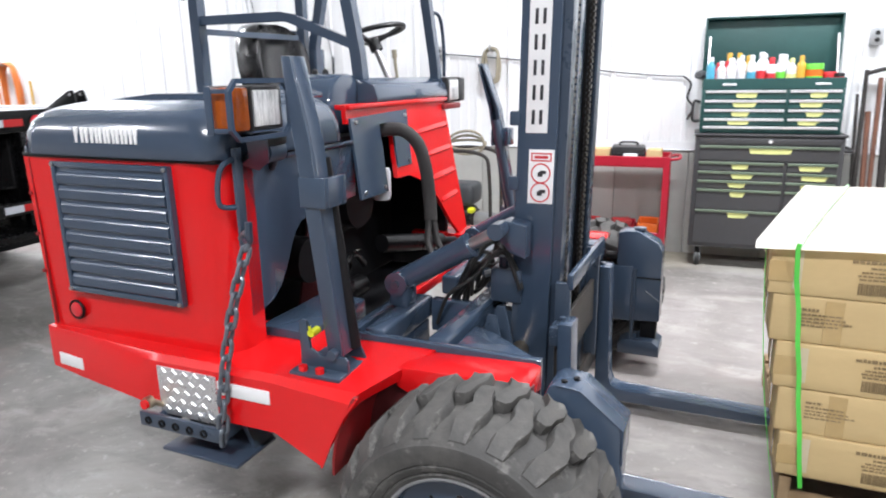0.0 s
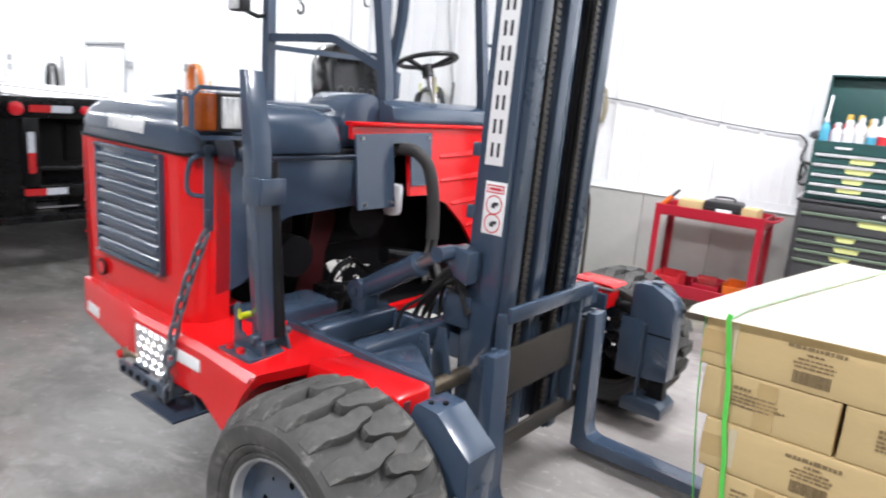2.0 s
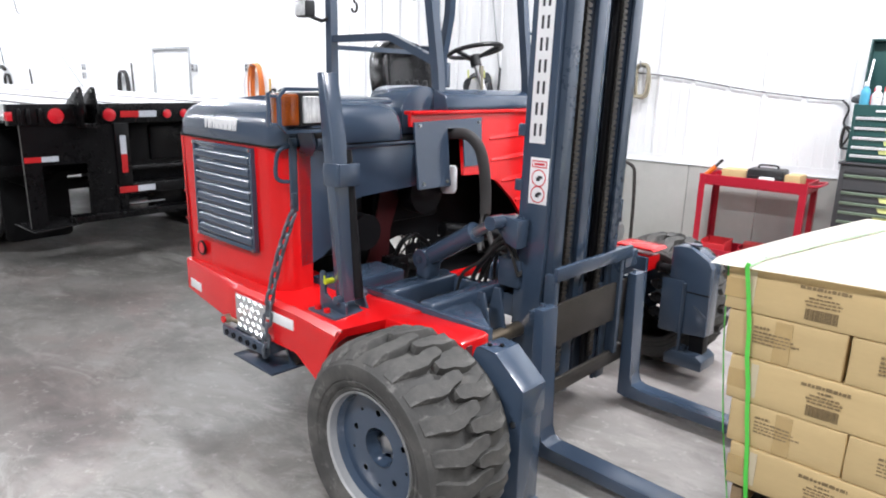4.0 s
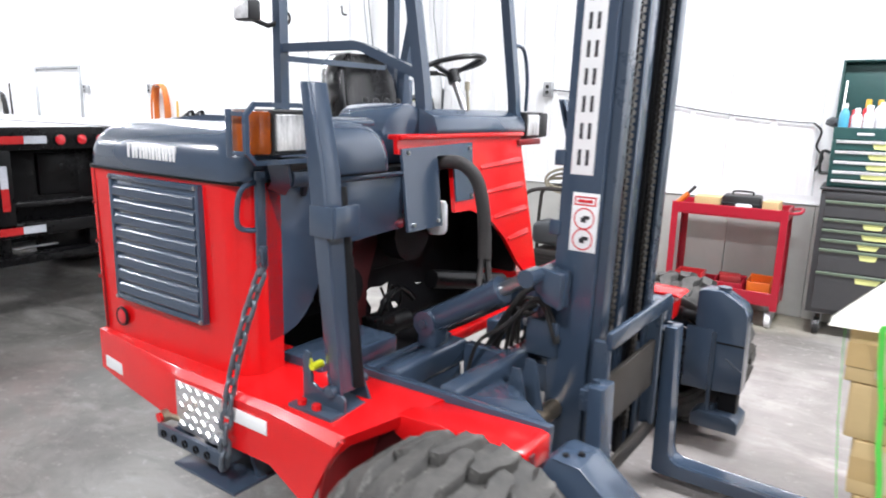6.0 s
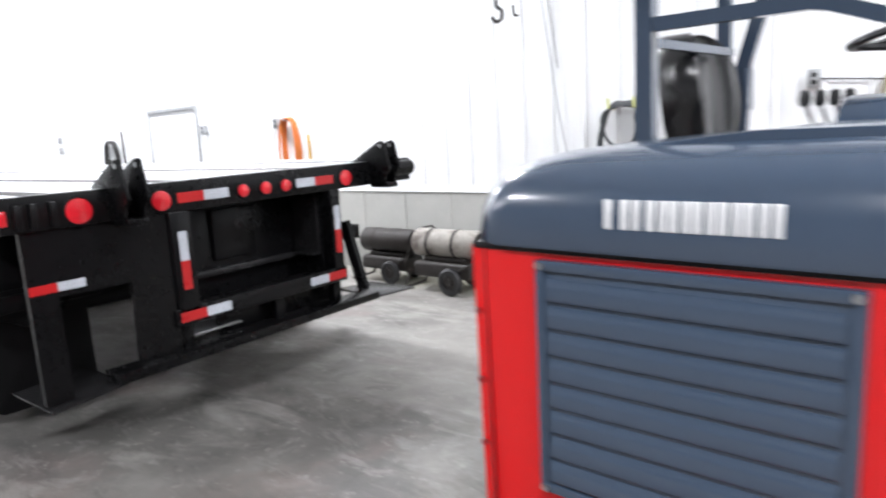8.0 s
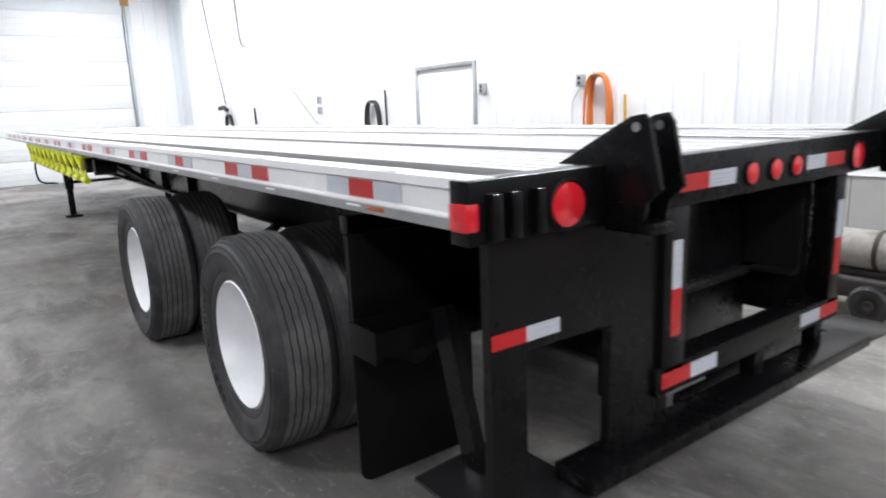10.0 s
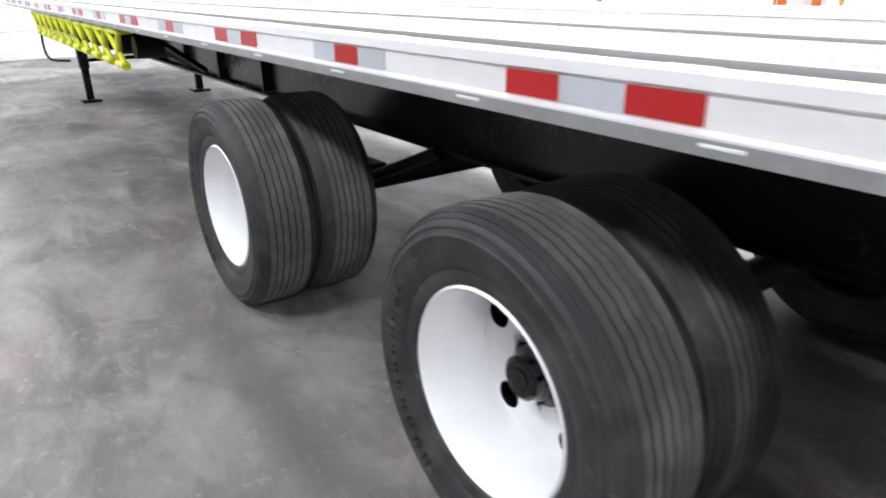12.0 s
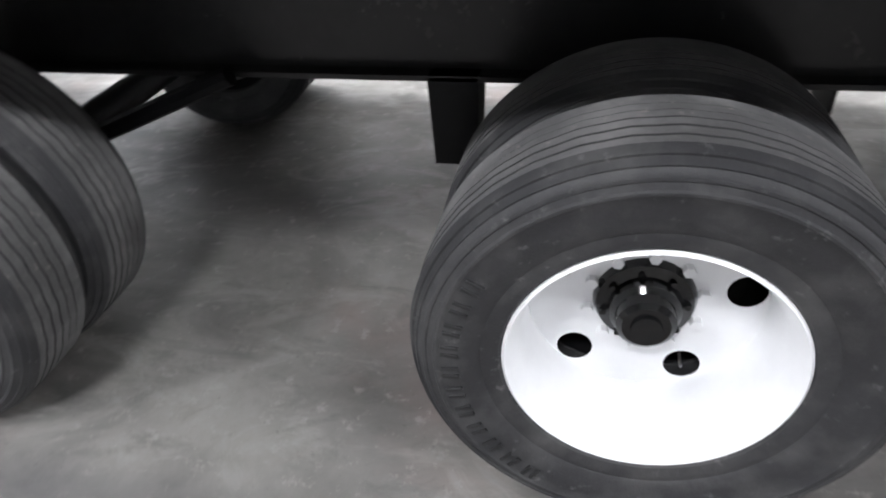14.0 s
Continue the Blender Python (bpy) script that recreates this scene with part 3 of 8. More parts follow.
for yc in (2.62, 3.60):
    prof = [(TX1 - 0.1, 1.15), (TX1 - 0.1, 0.80), (-13.0, 0.80), (-14.4, 0.98), (TX0 + 0.4, 0.98), (TX0 + 0.4, 1.15)]
    bm = bmesh.new()
    prism(bm, prof, "y", yc - 0.008, yc + 0.008)
    beam = part("main_beam", bm, BEAM, TR, "glossy black main frame beam")
    bm = bmesh.new()
    prism(bm, [(TX1 - 0.1, 0.80), (-13.0, 0.80), (-14.4, 0.98), (TX0 + 0.4, 0.98), (TX0 + 0.4, 0.965), (-14.38, 0.965), (-12.98, 0.785), (TX1 - 0.1, 0.785)], "y", yc - 0.07, yc + 0.07)
    part("bottom_flange", bm, BEAM, beam)
    for k in range(10):
        x = -9.2 - k * 0.9
        bx("web_stiffener", (x, yc - 0.06, 0.985 if x < -14 else 0.81), (x + 0.012, yc + 0.06, 1.15), BEAM, beam, 0)
for x in (-10.4, -12.6):
    bm = bmesh.new()
    tube(bm, [(x, 2.55, 0.84), (x - 0.75, 2.0, 1.2)], 0.02, flat=(0.02, 0.02))
    tube(bm, [(x, 2.55, 0.84), (x + 0.5, 2.0, 1.2)], 0.02, flat=(0.02, 0.02))
    part("outrigger_brace", bm, BEAM, TR)

HUB_Z, TYRE_R = 0.486, 0.499


bm = bmesh.new()
box(bm, (-0.019, -0.0045, -0.017), (0.019, 0.002, -0.008), 0.001, 1)
box(bm, (-0.019, -0.0045, 0.005), (0.019, 0.002, 0.014), 0.001, 1)
SIDEWALL_MARK = mesh_of("sidewall_mark", bm, MARK)


def trailer_wheel(cx, y, s, lettered, dished):
    """A tyre on its white disc wheel; y is the outer sidewall, s the way inwards."""
    zc = 0.486
    bm = bmesh.new()
    rim = [(0.297, 0.03), (0.298, 0.022), (0.291, 0.015), (0.284, 0.028), (0.279, 0.055), (0.268, 0.078), (0.266, 0.13), (0.265, 0.20), (0.2635, 0.232)]
    if not dished:
        rim = [(0.300, 0.03), (0.303, 0.022), (0.296, 0.018), (0.289, 0.03), (0.283, 0.055), (0.262, 0.075), (0.258, 0.2), (0.296, 0.24)]
    lathe(bm, [(r, s * h) for r, h in rim], (cx, y, zc), 64)
    if dished:
        disc = [(0.2635, 0.232), (0.2632, 0.239), (0.263, 0.242)]
        lathe(bm, [(r, s * h) for r, h in disc], (cx, y, zc), 64)
        holes = [circle(0.217 * math.cos(a), 0.217 * math.sin(a), 0.0425, 20) for a in [radians(156 + 72 * k) for k in range(5)]]
        holed(bm, circle(0, 0, 0.263, 64), holes + [circle(0, 0, 0.1, 32)], lambda p: (cx + p[0], y + s * 0.242, zc + p[1]))
        bmesh.ops.remove_doubles(bm, verts=bm.verts, dist=0.0005)
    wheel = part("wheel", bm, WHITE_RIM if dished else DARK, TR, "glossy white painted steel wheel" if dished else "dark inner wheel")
    prof = [(0.297, 0.028), (0.305, 0.016), (0.325, 0.009), (0.338, 0.010), (0.342, 0.006), (0.365, -0.004), (0.39, -0.012), (0.415, -0.013), (0.418, -0.0155), (0.423, -0.0155), (0.426, -0.011), (0.437, -0.007), (0.44, -0.0095), (0.445, -0.0085), (0.448, -0.002),
            (0.456, 0.005), (0.459, 0.004), (0.464, 0.016), (0.4665, 0.0215), (0.471, 0.0205), (0.476, 0.031), (0.479, 0.042)]
    prof = [(0.295 + (r - 0.297) * 1.11, d) for r, d in prof]
    rib = 0.188 / 6
    h = 0.042
    tread = []
    for k in range(6):
        crown = TYRE_R - 0.0015 * abs(k - 2.5)
        tread += [(crown, h), (crown, h + rib - 0.0052)]
        if k < 5:
            tread += [(TYRE_R - 0.012, h + rib - 0.0048), (TYRE_R - 0.012, h + rib - 0.0005)]
        h += rib
    back = [(r, 0.272 - d) for r, d in reversed(prof)]
    bm = bmesh.new()
    for half in (prof, back):
        lathe(bm, [(r, s * d) for r, d in half], (cx, y, zc), 96)
    for v in bm.verts:
        v.co.z = max(v.co.z, 0.003)
    part("tyre", bm, TYRE, wheel, "black trailer tyre sidewall")
    bm = bmesh.new()
    loops = lathe(bm, [(r, s * d) for r, d in prof[-1:] + tread + back[:1]], (cx, y, zc), 144)
    for i in range(1, len(tread) + 1):
        for k, v in enumerate(loops[i]):
            v.co.y += s * 0.0019 * (1, 0, -1, 0)[k % 4]
    for v in bm.verts:
        v.co.z = max(v.co.z, 0.002)
    tread_ob = part("tread", bm, TREAD, wheel, "dusty grey ribbed tread", soft=25)
    tread_ob.data.materials.append(GROOVE)
    for f in tread_ob.data.polygons:
        if f.area > 0 and all(math.hypot(tread_ob.data.vertices[i].co.x - cx, tread_ob.data.vertices[i].co.z - zc) < TYRE_R + 0.01 for i in f.vertices) and min(math.hypot(tread_ob.data.vertices[i].co.x - cx, tread_ob.data.vertices[i].co.z - zc) for i in f.vertices) < TYRE_R - 0.010:
            f.material_index = 1
    if lettered:
        for k in range(11):
            a = radians(150 + k * 8.6)
            shared("sidewall_mark", SIDEWALL_MARK, wheel, Matrix.Translation((cx, y - 0.0115 * s, zc)) @ Matrix.Rotation(-a, 4, "Y") @ Matrix.Translation((0.402, 0, 0)))
    if dished:
        bm = bmesh.new()
        lathe(bm, [(0.114, s * 0.3), (0.114, s * 0.24), (0.106, s * 0.222), (0.082, s * 0.216), (0.078, s * 0.19), (0.066, s * 0.178), (0.064, s * 0.152), (0.052, s * 0.143), (0.034, s * 0.143), (0.032, s * 0.135), (0.012, s * 0.133), (0.0005, s * 0.133)], (cx, y, zc + 0.004), 40)
        part("hub", bm, GLOSS_BLACK, wheel, "glossy black axle hub")
        for k in range(8):
            a = radians(45 * k + 10)
            bm = bmesh.new()
            cyl(bm, (cx + 0.091 * math.cos(a), y + s * 0.225, zc + 0.091 * math.sin(a)), (cx + 0.091 * math.cos(a), y + s * 0.205, zc + 0.091 * math.sin(a)), 0.008, seg=6)
            part("hub_bolt", bm, GLOSS_BLACK, wheel)
        for k in range(10):
            a = radians(36 * k + 14)
            bm = bmesh.new()
            p = (cx + 0.128 * math.cos(a), zc + 0.128 * math.sin(a))
            cyl(bm, (p[0], y + s * 0.243, p[1]), (p[0], y + s * 0.222, p[1]), 0.014, seg=6)
            part("lug_nut", bm, WHITE_RIM, wheel)
        bm = bmesh.new()
        tube(bm, [(cx + 0.112, y + s * 0.30, zc - 0.212), (cx + 0.104, y + s * 0.225, zc - 0.18)], 0.004, seg=6)
        part("valve_stem", bm, STEEL, wheel)


for cx in (-5.918, -7.89):
    trailer_wheel(cx, 1.797, 1, True, True)
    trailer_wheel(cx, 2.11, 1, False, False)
    trailer_wheel(cx, 4.388, -1, False, True)
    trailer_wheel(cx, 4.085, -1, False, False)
    bm = bmesh.new()
    cyl(bm, (cx, 2.0, HUB_Z), (cx, 4.2, HUB_Z), 0.062)
    axle = part("axle", bm, DARK, TR, "black tubular axle")
    for y in (2.3, 3.75):
        bm = bmesh.new()
        cyl(bm, (cx, y, HUB_Z), (cx, y + 0.16, HUB_Z), 0.205, seg=32)
        part("brake_drum", bm, DARK, axle)
    for y in (2.62, 3.60):
        for dx in (-0.545,):
            bm = bmesh.new()
            prism(bm, [(cx + dx - 0.05, 0.80), (cx + dx + 0.10, 0.80), (cx + dx + 0.085, 0.527), (cx + dx - 0.04, 0.527)], "y", y - 0.07, y + 0.07, 0.004)
            part("spring_hanger", bm, DARK, TR)
        bm = bmesh.new()
        tube(bm, smooth_path([(cx - 0.56, y, 0.6), (cx - 0.2, y, 0.56), (cx + 0.1, y, 0.56)]), 0.02, flat=(0.04, 0.03))
        part("leaf_spring", bm, DARK, TR)
        if cx > -7:
            continue
        bm = bmesh.new()
        tube(bm, [(cx + 0.8, y - 0.1, 0.80), (cx + 0.04, y - 0.1, 0.49)], 0.03)
        part("radius_rod", bm, DARK, TR)

bx("side_marker", (-4.66, TY0 - 0.004, 1.234), (-4.56, TY0 + 0.01, 1.247), AMBER, TR, 0.003, "small amber side marker")
# rear frame of the trailer, with the carrying kit for the lift truck
RX = -4.20


def rect_tape(parent, y0, y1, z0, z1, red, x=RX):
    bx("tape", (x - 0.001, y0, z0), (x + 0.002, y1, z1), TAPE_RED if red else TAPE_WHITE, parent, 0)


def round_lamp(parent, y, z, r, x=RX, name="tail_lamp"):
    bm = bmesh.new()
    lathe(bm, [(r * 1.2, -0.004), (r * 1.2, 0.006), (r * 1.05, 0.01), (r, 0.004)], (x, y, z), 28, axis="x")
    grommet = part("lamp_grommet", bm, BLACK_MATT, parent)
    bm = bmesh.new()
    lathe(bm, [(r, 0.002), (r * 0.98, 0.01), (r * 0.6, 0.015), (0.0005, 0.017)], (x, y, z), 28, axis="x")
    part(name, bm, LENS_RED, grommet, "round red lamp lens")


bm = bmesh.new()
box(bm, (RX - 0.07, TY0, 1.19), (RX, TY1, 1.342), 0.004)
rear_beam = part("rear_beam", bm, BLACK, TR, "black painted rear cross beam with lamps")
for y, r in ((2.125, 0.058), (2.515, 0.05), (2.992, 0.035), (3.143, 0.035), (3.285, 0.035), (3.765, 0.05), (4.15, 0.058)):
    round_lamp(rear_beam, y, 1.255, r)
for y0, red in ((2.604, 1), (2.754, 0), (3.366, 0), (3.511, 1)):
    rect_tape(rear_beam, y0, y0 + 0.148, 1.232, 1.283, red)
bx("side_marker", (RX - 0.06, TY0 - 0.012, 1.225), (RX + 0.003, TY0 + 0.03, 1.29), LENS_RED, rear_beam, 0.004, "small red side marker lamp")
for y in (1.86, 1.92, 2.0):
    bx("hook_plate", (RX, y, 1.20), (RX + 0.03, y + 0.03, 1.31), BLACK, rear_beam, 0.004)


def hitch(y, stub):
    """A pair of upright black lugs at the back edge, in which the lift truck is pinned."""
    outline = [(-4.36, 1.338), (-4.115, 1.466), (-4.075, 1.472), (-4.058, 1.45), (-4.02, 1.29), (-4.06, 1.255), (-4.075, 1.18), (RX, 1.18), (RX, 1.338)]
    for k in (0.0, 0.095):
        bm = bmesh.new()
        prism(bm, outline, "y", y + k - 0.008, y + k + 0.008, 0.002)
        plate = part("hitch_lug", bm, BLACK, TR, "black steel mounting lug with a pin hole")
        bm = bmesh.new()
        cyl(bm, (-4.095, y + k - 0.01, 1.44), (-4.095, y + k + 0.01, 1.44), 0.012)
        part("pin_hole_liner", bm, STEEL, plate)
    bx("hitch_floor", (-4.2, y, 1.17), (-4.05, y + 0.095, 1.2), BLACK, TR, 0.003)
    if stub:
        bm = bmesh.new()
        cyl(bm, (-4.11, y + 0.09, 1.285), (-4.11, y + 0.29, 1.285), 0.05)
        cyl(bm, (-4.11, y + 0.29, 1.285), (-4.11, y + 0.31, 1.285), 0.036)
        part("pivot_stub", bm, BLACK, TR)


hitch(2.268, False)
hitch(4.0, True)
for y0, y1 in ((2.545, 2.66), (3.625, 3.705)):
    bx("rear_post", (RX - 0.09, y0, 0.62), (RX, y1, 1.19), BLACK, TR, 0.004)
post = [o for o in TR.children if o.name.startswith("rear_post")]
for p, yc in zip(post, (2.605, 3.668)):
    rect_tape(p, yc - 0.024, yc + 0.024, 0.94, 1.09, 0)
    rect_tape(p, yc - 0.024, yc + 0.024, 0.79, 0.94, 1)
bumper = bx("rear_bumper", (RX - 0.1, 2.52, 0.605), (RX, 3.72, 0.695), BLACK, TR, 0.006)
for y0, red in ((2.545, 1), (2.695, 0), (3.41, 0), (3.56, 1)):
    rect_tape(bumper, y0, y0 + 0.148, 0.625, 0.676, red)
# skirts, pockets and the low step
bm = bmesh.new()
prism(bm, [(1.88, 1.19), (1.88, 0.42), (2.0, 0.42), (2.0, 0.89), (2.33, 0.885), (2.32, 0.42), (2.545, 0.42), (2.545, 1.19)], "x", RX - 0.05, RX - 0.02)
skirt = part("rear_skirt", bm, BLACK, TR, "black steel side skirt with a square opening")
rect_tape(skirt, 1.884, 2.0, 0.915, 0.955, 1, RX - 0.02)
rect_tape(skirt, 2.0, 2.12, 0.915, 0.955, 0, RX - 0.02)
bx("back_panel", (RX - 0.36, 2.67, 0.45), (RX - 0.34, 3.61, 1.19), BLACK, TR, 0.003)
bx("panel_plate", (RX - 0.34, 2.98, 0.84), (RX - 0.31, 3.27, 1.14), BLACK, TR, 0.006)
bx("inner_rail", (RX - 0.34, 2.67, 0.765), (RX - 0.28, 3.61, 0.80), BEAM, TR, 0.006)
for y in (2.66, 3.62):
    bx("inner_cheek", (RX - 0.6, y - 0.01, 0.6), (RX - 0.09, y + 0.01, 1.19), BLACK, TR, 0.003)
bx("pocket_plate", (RX - 0.32, 2.68, 0.50), (RX - 0.12, 2.98, 0.512), GALV, TR, 0.002)
bm = bmesh.new()
prism(bm, [(RX + 0.05, 0.478), (RX + 0.05, 0.43), (RX - 0.02, 0.415), (RX - 0.1, 0.415), (RX - 0.1, 0.478)], "y", 2.18, 3.95, 0.004)
bx("apron_panel", (RX - 0.16, 2.84, 0.43), (RX - 0.14, 3.72, 0.64), BLACK, TR, 0.003)
step = part("low_step_bar", bm, BLACK, TR, "black low step bar under the rear bumper")
for y in (2.6, 3.2, 3.66):
    bx("step_hanger", (RX - 0.1, y - 0.03, 0.46), (RX - 0.04, y + 0.03, 0.62), BLACK, step, 0.003)
for y0, y1, dz in ((1.88, 2.22, 1), (3.98, 4.34, -1)):
    bm = bmesh.new()
    za, zb = (0.405, 0.43) if dz > 0 else (0.44, 0.42)
    prism(bm, [(y0, za), (y1, zb), (y1, zb - 0.012), (y0, za - 0.012)], "x", RX - 0.40, RX + 0.03, 0.002)
    part("foot_ramp", bm, BEAM, step, "glossy black sloping end plate")
    bm = bmesh.new()
    tube(bm, [(RX - 0.3, (y0 + y1) / 2, 0.41), (RX - 0.45, (y0 + y1) / 2, 0.9)], 0.03, flat=(0.04, 0.02))
    part("ramp_stay", bm, BLACK, step)
for y in (1.925, 3.76):
    bm = bmesh.new()
    y1 = y + (0.53 if y < 3 else 0.62)
    prism(bm, [(y, 1.12), (y, 0.205), (y + 0.012, 0.18), (y + 0.04, 0.165), (y1 - 0.04, 0.165), (y1 - 0.012, 0.18), (y1, 0.205), (y1, 1.12)], "x", -5.035, -5.02, 0.004)
    flap = part("mud_flap", bm, BLACK_MATT, TR, "black rubber mud flap")
    outer = y - 0.085 if y < 3 else y1 - 0.03
    inner = 2.42 if y < 3 else y
    channel = bx("cross_channel", (-4.865, min(outer, inner), 0.765), (-4.859, max(outer, inner), 0.848), BLACK, TR, 0.002, "black open steel channel behind the mud flap")
    bx("rear_web", (-4.706, min(outer, inner), 0.765), (-4.70, max(outer, inner), 0.848), BLACK, channel, 0.002)
    bx("channel_floor", (-4.858, min(outer, inner), 0.765), (-4.707, max(outer, inner), 0.771), BLACK, channel, 0.002)
    bx("end_plate", (-4.867, outer - 0.008, 0.745), (-4.698, outer + 0.004, 0.85), BLACK_MATT, channel, 0.003)
    if y < 3:
        bm = bmesh.new()
        prism(bm, [(1.86, 1.12), (1.86, 0.76), (2.1, 0.63), (2.3, 0.70), (2.69, 0.725), (2.69, 1.12)], "x", -4.895, -4.88, 0.002)
        part("gusset", bm, BLACK, TR)
    bx("flap_hanger", (-5.055, y, 1.1), (-5.0, y1, 1.16), BLACK, flap, 0.004)
# landing gear and the row of strap winches
for y in (2.35, 3.85):
    bm = bmesh.new()
    box(bm, (-15.3, y - 0.06, 0.45), (-15.16, y + 0.06, 1.15), 0.006)
    box(bm, (-15.28, y - 0.045, 0.03), (-15.18, y + 0.045, 0.5), 0.004)
    leg = part("landing_leg", bm, BLACK, TR)
    bx("sand_shoe", (-15.38, y - 0.12, 0.0), (-15.08, y + 0.12, 0.035), BLACK, leg, 0.006)
    bm = bmesh.new()
    tube(bm, [(-15.2, y, 0.55), (-14.4, y, 1.0)], 0.025)
    part("leg_brace", bm, BLACK, leg)
bm = bmesh.new()
tube(bm, [(-15.23, 2.35, 0.55), (-15.23, 3.85, 0.55)], 0.025)
tube(bm, smooth_path([(-15.5, 2.3, 1.1), (-15.55, 2.0, 1.0), (-15.55, 1.98, 0.6), (-15.3, 2.2, 0.55)]), 0.015)
part("gear_crank", bm, BLACK, TR)
for i in range(11):
    x = -10.0 - i * 0.46
    w = thing("strap_winch", "yellow-green strap winch bolted under the side rail", "winch", pose(x, 1.87, 1.21), group="winches under the side rail")
    bm = bmesh.new()
    tube(bm, [(-0.19, -0.03, -0.01), (0.12, 0.0, -0.24)], 0.02, seg=8)
    part("left_arm", bm, YELLOW, w)
    bm = bmesh.new()
    tube(bm, [(0.19, -0.03, -0.01), (-0.12, 0.0, -0.24)], 0.02, seg=8)
    part("right_arm", bm, YELLOW, w)
    bm = bmesh.new()
    cyl(bm, (-0.12, 0.0, -0.24), (0.12, 0.0, -0.24), 0.03)
    part("drum", bm, YELLOW, w)
    bm = bmesh.new()
    cyl(bm, (0.17, 0.06, -0.12), (0.17, 0.24, -0.12), 0.075, seg=20)
    part("ratchet_wheel", bm, DARK, w)
    bx("winch_frame", (-0.2, -0.04, -0.03), (0.2, 0.06, 0.004), YELLOW, w, 0.004)

# ---- the lift truck: built along its own x (forward) and y (across) ----
LT = thing("truck_mounted_forklift", "red and slate-blue truck-mounted forklift with a raised mast", "forklift", pose(-1.0, 1.83, 0, 0, 0, -3.0))
CY = 0.985  # its centre line


def lift(name, build, material, parent=LT, label="", soft=35.0):
    bm = bmesh.new()
    build(bm)
    return part(name, bm, material, parent, label, soft)


# engine side: red shell with a rounded front corner
def shell(bm):
    outer = [(-0.915, 0.0)]
    outer += [(-0.13 + 0.1 * math.sin(radians(a)), 0.1 - 0.1 * math.cos(radians(a))) for a in range(0, 91, 15)]
    outer += [(-0.03, 0.16), (-0.05, 0.16), (-0.05, 0.12), (-0.13, 0.03), (-0.885, 0.03), (-0.885, 0.68), (-0.915, 0.68)]
    lo = ring(bm, [(x, y + (0.012 if y < 0.05 else 0), 0.63) for x, y in outer])
    hi = ring(bm, [(x, y, 1.285) for x, y in outer])
    bridge(bm, lo, hi)
    bm.faces.new(hi)
    bm.faces.new(lo[::-1])
    bmesh.ops.bevel(bm, geom=[e for e in bm.edges if abs((e.verts[0].co - e.verts[1].co).z) > 0.3 and e.verts[0].co.x < -0.8], offset=0.012, segments=2, affect="EDGES")


engine_shell = lift("engine_shell", shell, RED, label="glossy red engine side panel")


def grille(bm):
    x0, x1, z0, z1 = -0.747, -0.214, 0.806, 1.272
    box(bm, (x0, -0.012, z0), (x1, 0.004, z1), 0.002)
    box(bm, (x0, -0.020, z1 - 0.02), (x1, -0.010, z1), 0.003)
    box(bm, (x0, -0.020, z0), (x1, -0.010, z0 + 0.02), 0.003)
    for x in (x0, x1 - 0.018):
        box(bm, (x, -0.020, z0 + 0.018), (x + 0.018, -0.010, z1 - 0.018), 0.003)
    n = 8
    pitch = (z1 - z0 - 0.05) / n
    for i in range(n):
        z = z0 + 0.022 + i * pitch
        prism(bm, [(-0.010, z), (-0.0165, z + 0.001), (-0.020, z + 0.004), (-0.0215, z + 0.009), (-0.0215, z + pitch * 0.55), (-0.0205, z + pitch * 0.64), (-0.0125, z + pitch * 0.86), (-0.010, z + pitch * 0.88)], "x", x0 + 0.024, x1 - 0.024)


g = lift("grille", grille, BLUE, engine_shell, "slate-blue louvred radiator grille")
for x, z in ((-0.735, 1.262), (-0.226, 1.262), (-0.226, 0.816), (-0.735, 0.816)):
    bm = bmesh.new()
    cyl(bm, (x, -0.019, z), (x, -0.026, z), 0.007, seg=8)
    part("grille_screw", bm, STEEL, g)
# plain bars stand for the maker's name
NAME_BARS = (0.05, 0.045, 0.038, 0.038, 0.038, 0.038, 0.04)


def hood(bm):
    """The domed hood: stacked rounded outlines that draw in towards the top."""
    def outline(x0, x1, y0, y1, r, n=5):
        pts = []
        for cx, cy, a0 in ((x1 - r, y1 - r, 0), (x0 + r, y1 - r, 90), (x0 + r, y0 + r, 180), (x1 - r, y0 + r, 270)):
            pts += [(cx + r * math.cos(radians(a0 + 90 * k / n)), cy + r * math.sin(radians(a0 + 90 * k / n))) for k in range(n + 1)]
        return pts
    rows = [(1.293, 0.0, 0.09), (1.30, -0.004, 0.09), (1.36, 0.0, 0.1), (1.40, 0.012, 0.11), (1.43, 0.034, 0.12), (1.452, 0.068, 0.14), (1.468, 0.115, 0.16), (1.478, 0.18, 0.17), (1.486, 0.26, 0.1)]
    loops = []
    for z, d, r in rows:
        pts = outline(-0.91 + d * 1.0, -0.012 - d * 0.55, -0.018 + d, 0.735 - d * 0.4, r)
        loops.append(ring(bm, [(x, y, z - 0.03 * max(0.0, (d - 0.03)) / 0.2 * max(0.0, (-0.35 - x))) for x, y in pts]))
    for a, b in zip(loops, loops[1:]):
        bridge(bm, a, b)
    bm.faces.new(loops[-1])
    bm.faces.new(loops[0][::-1])


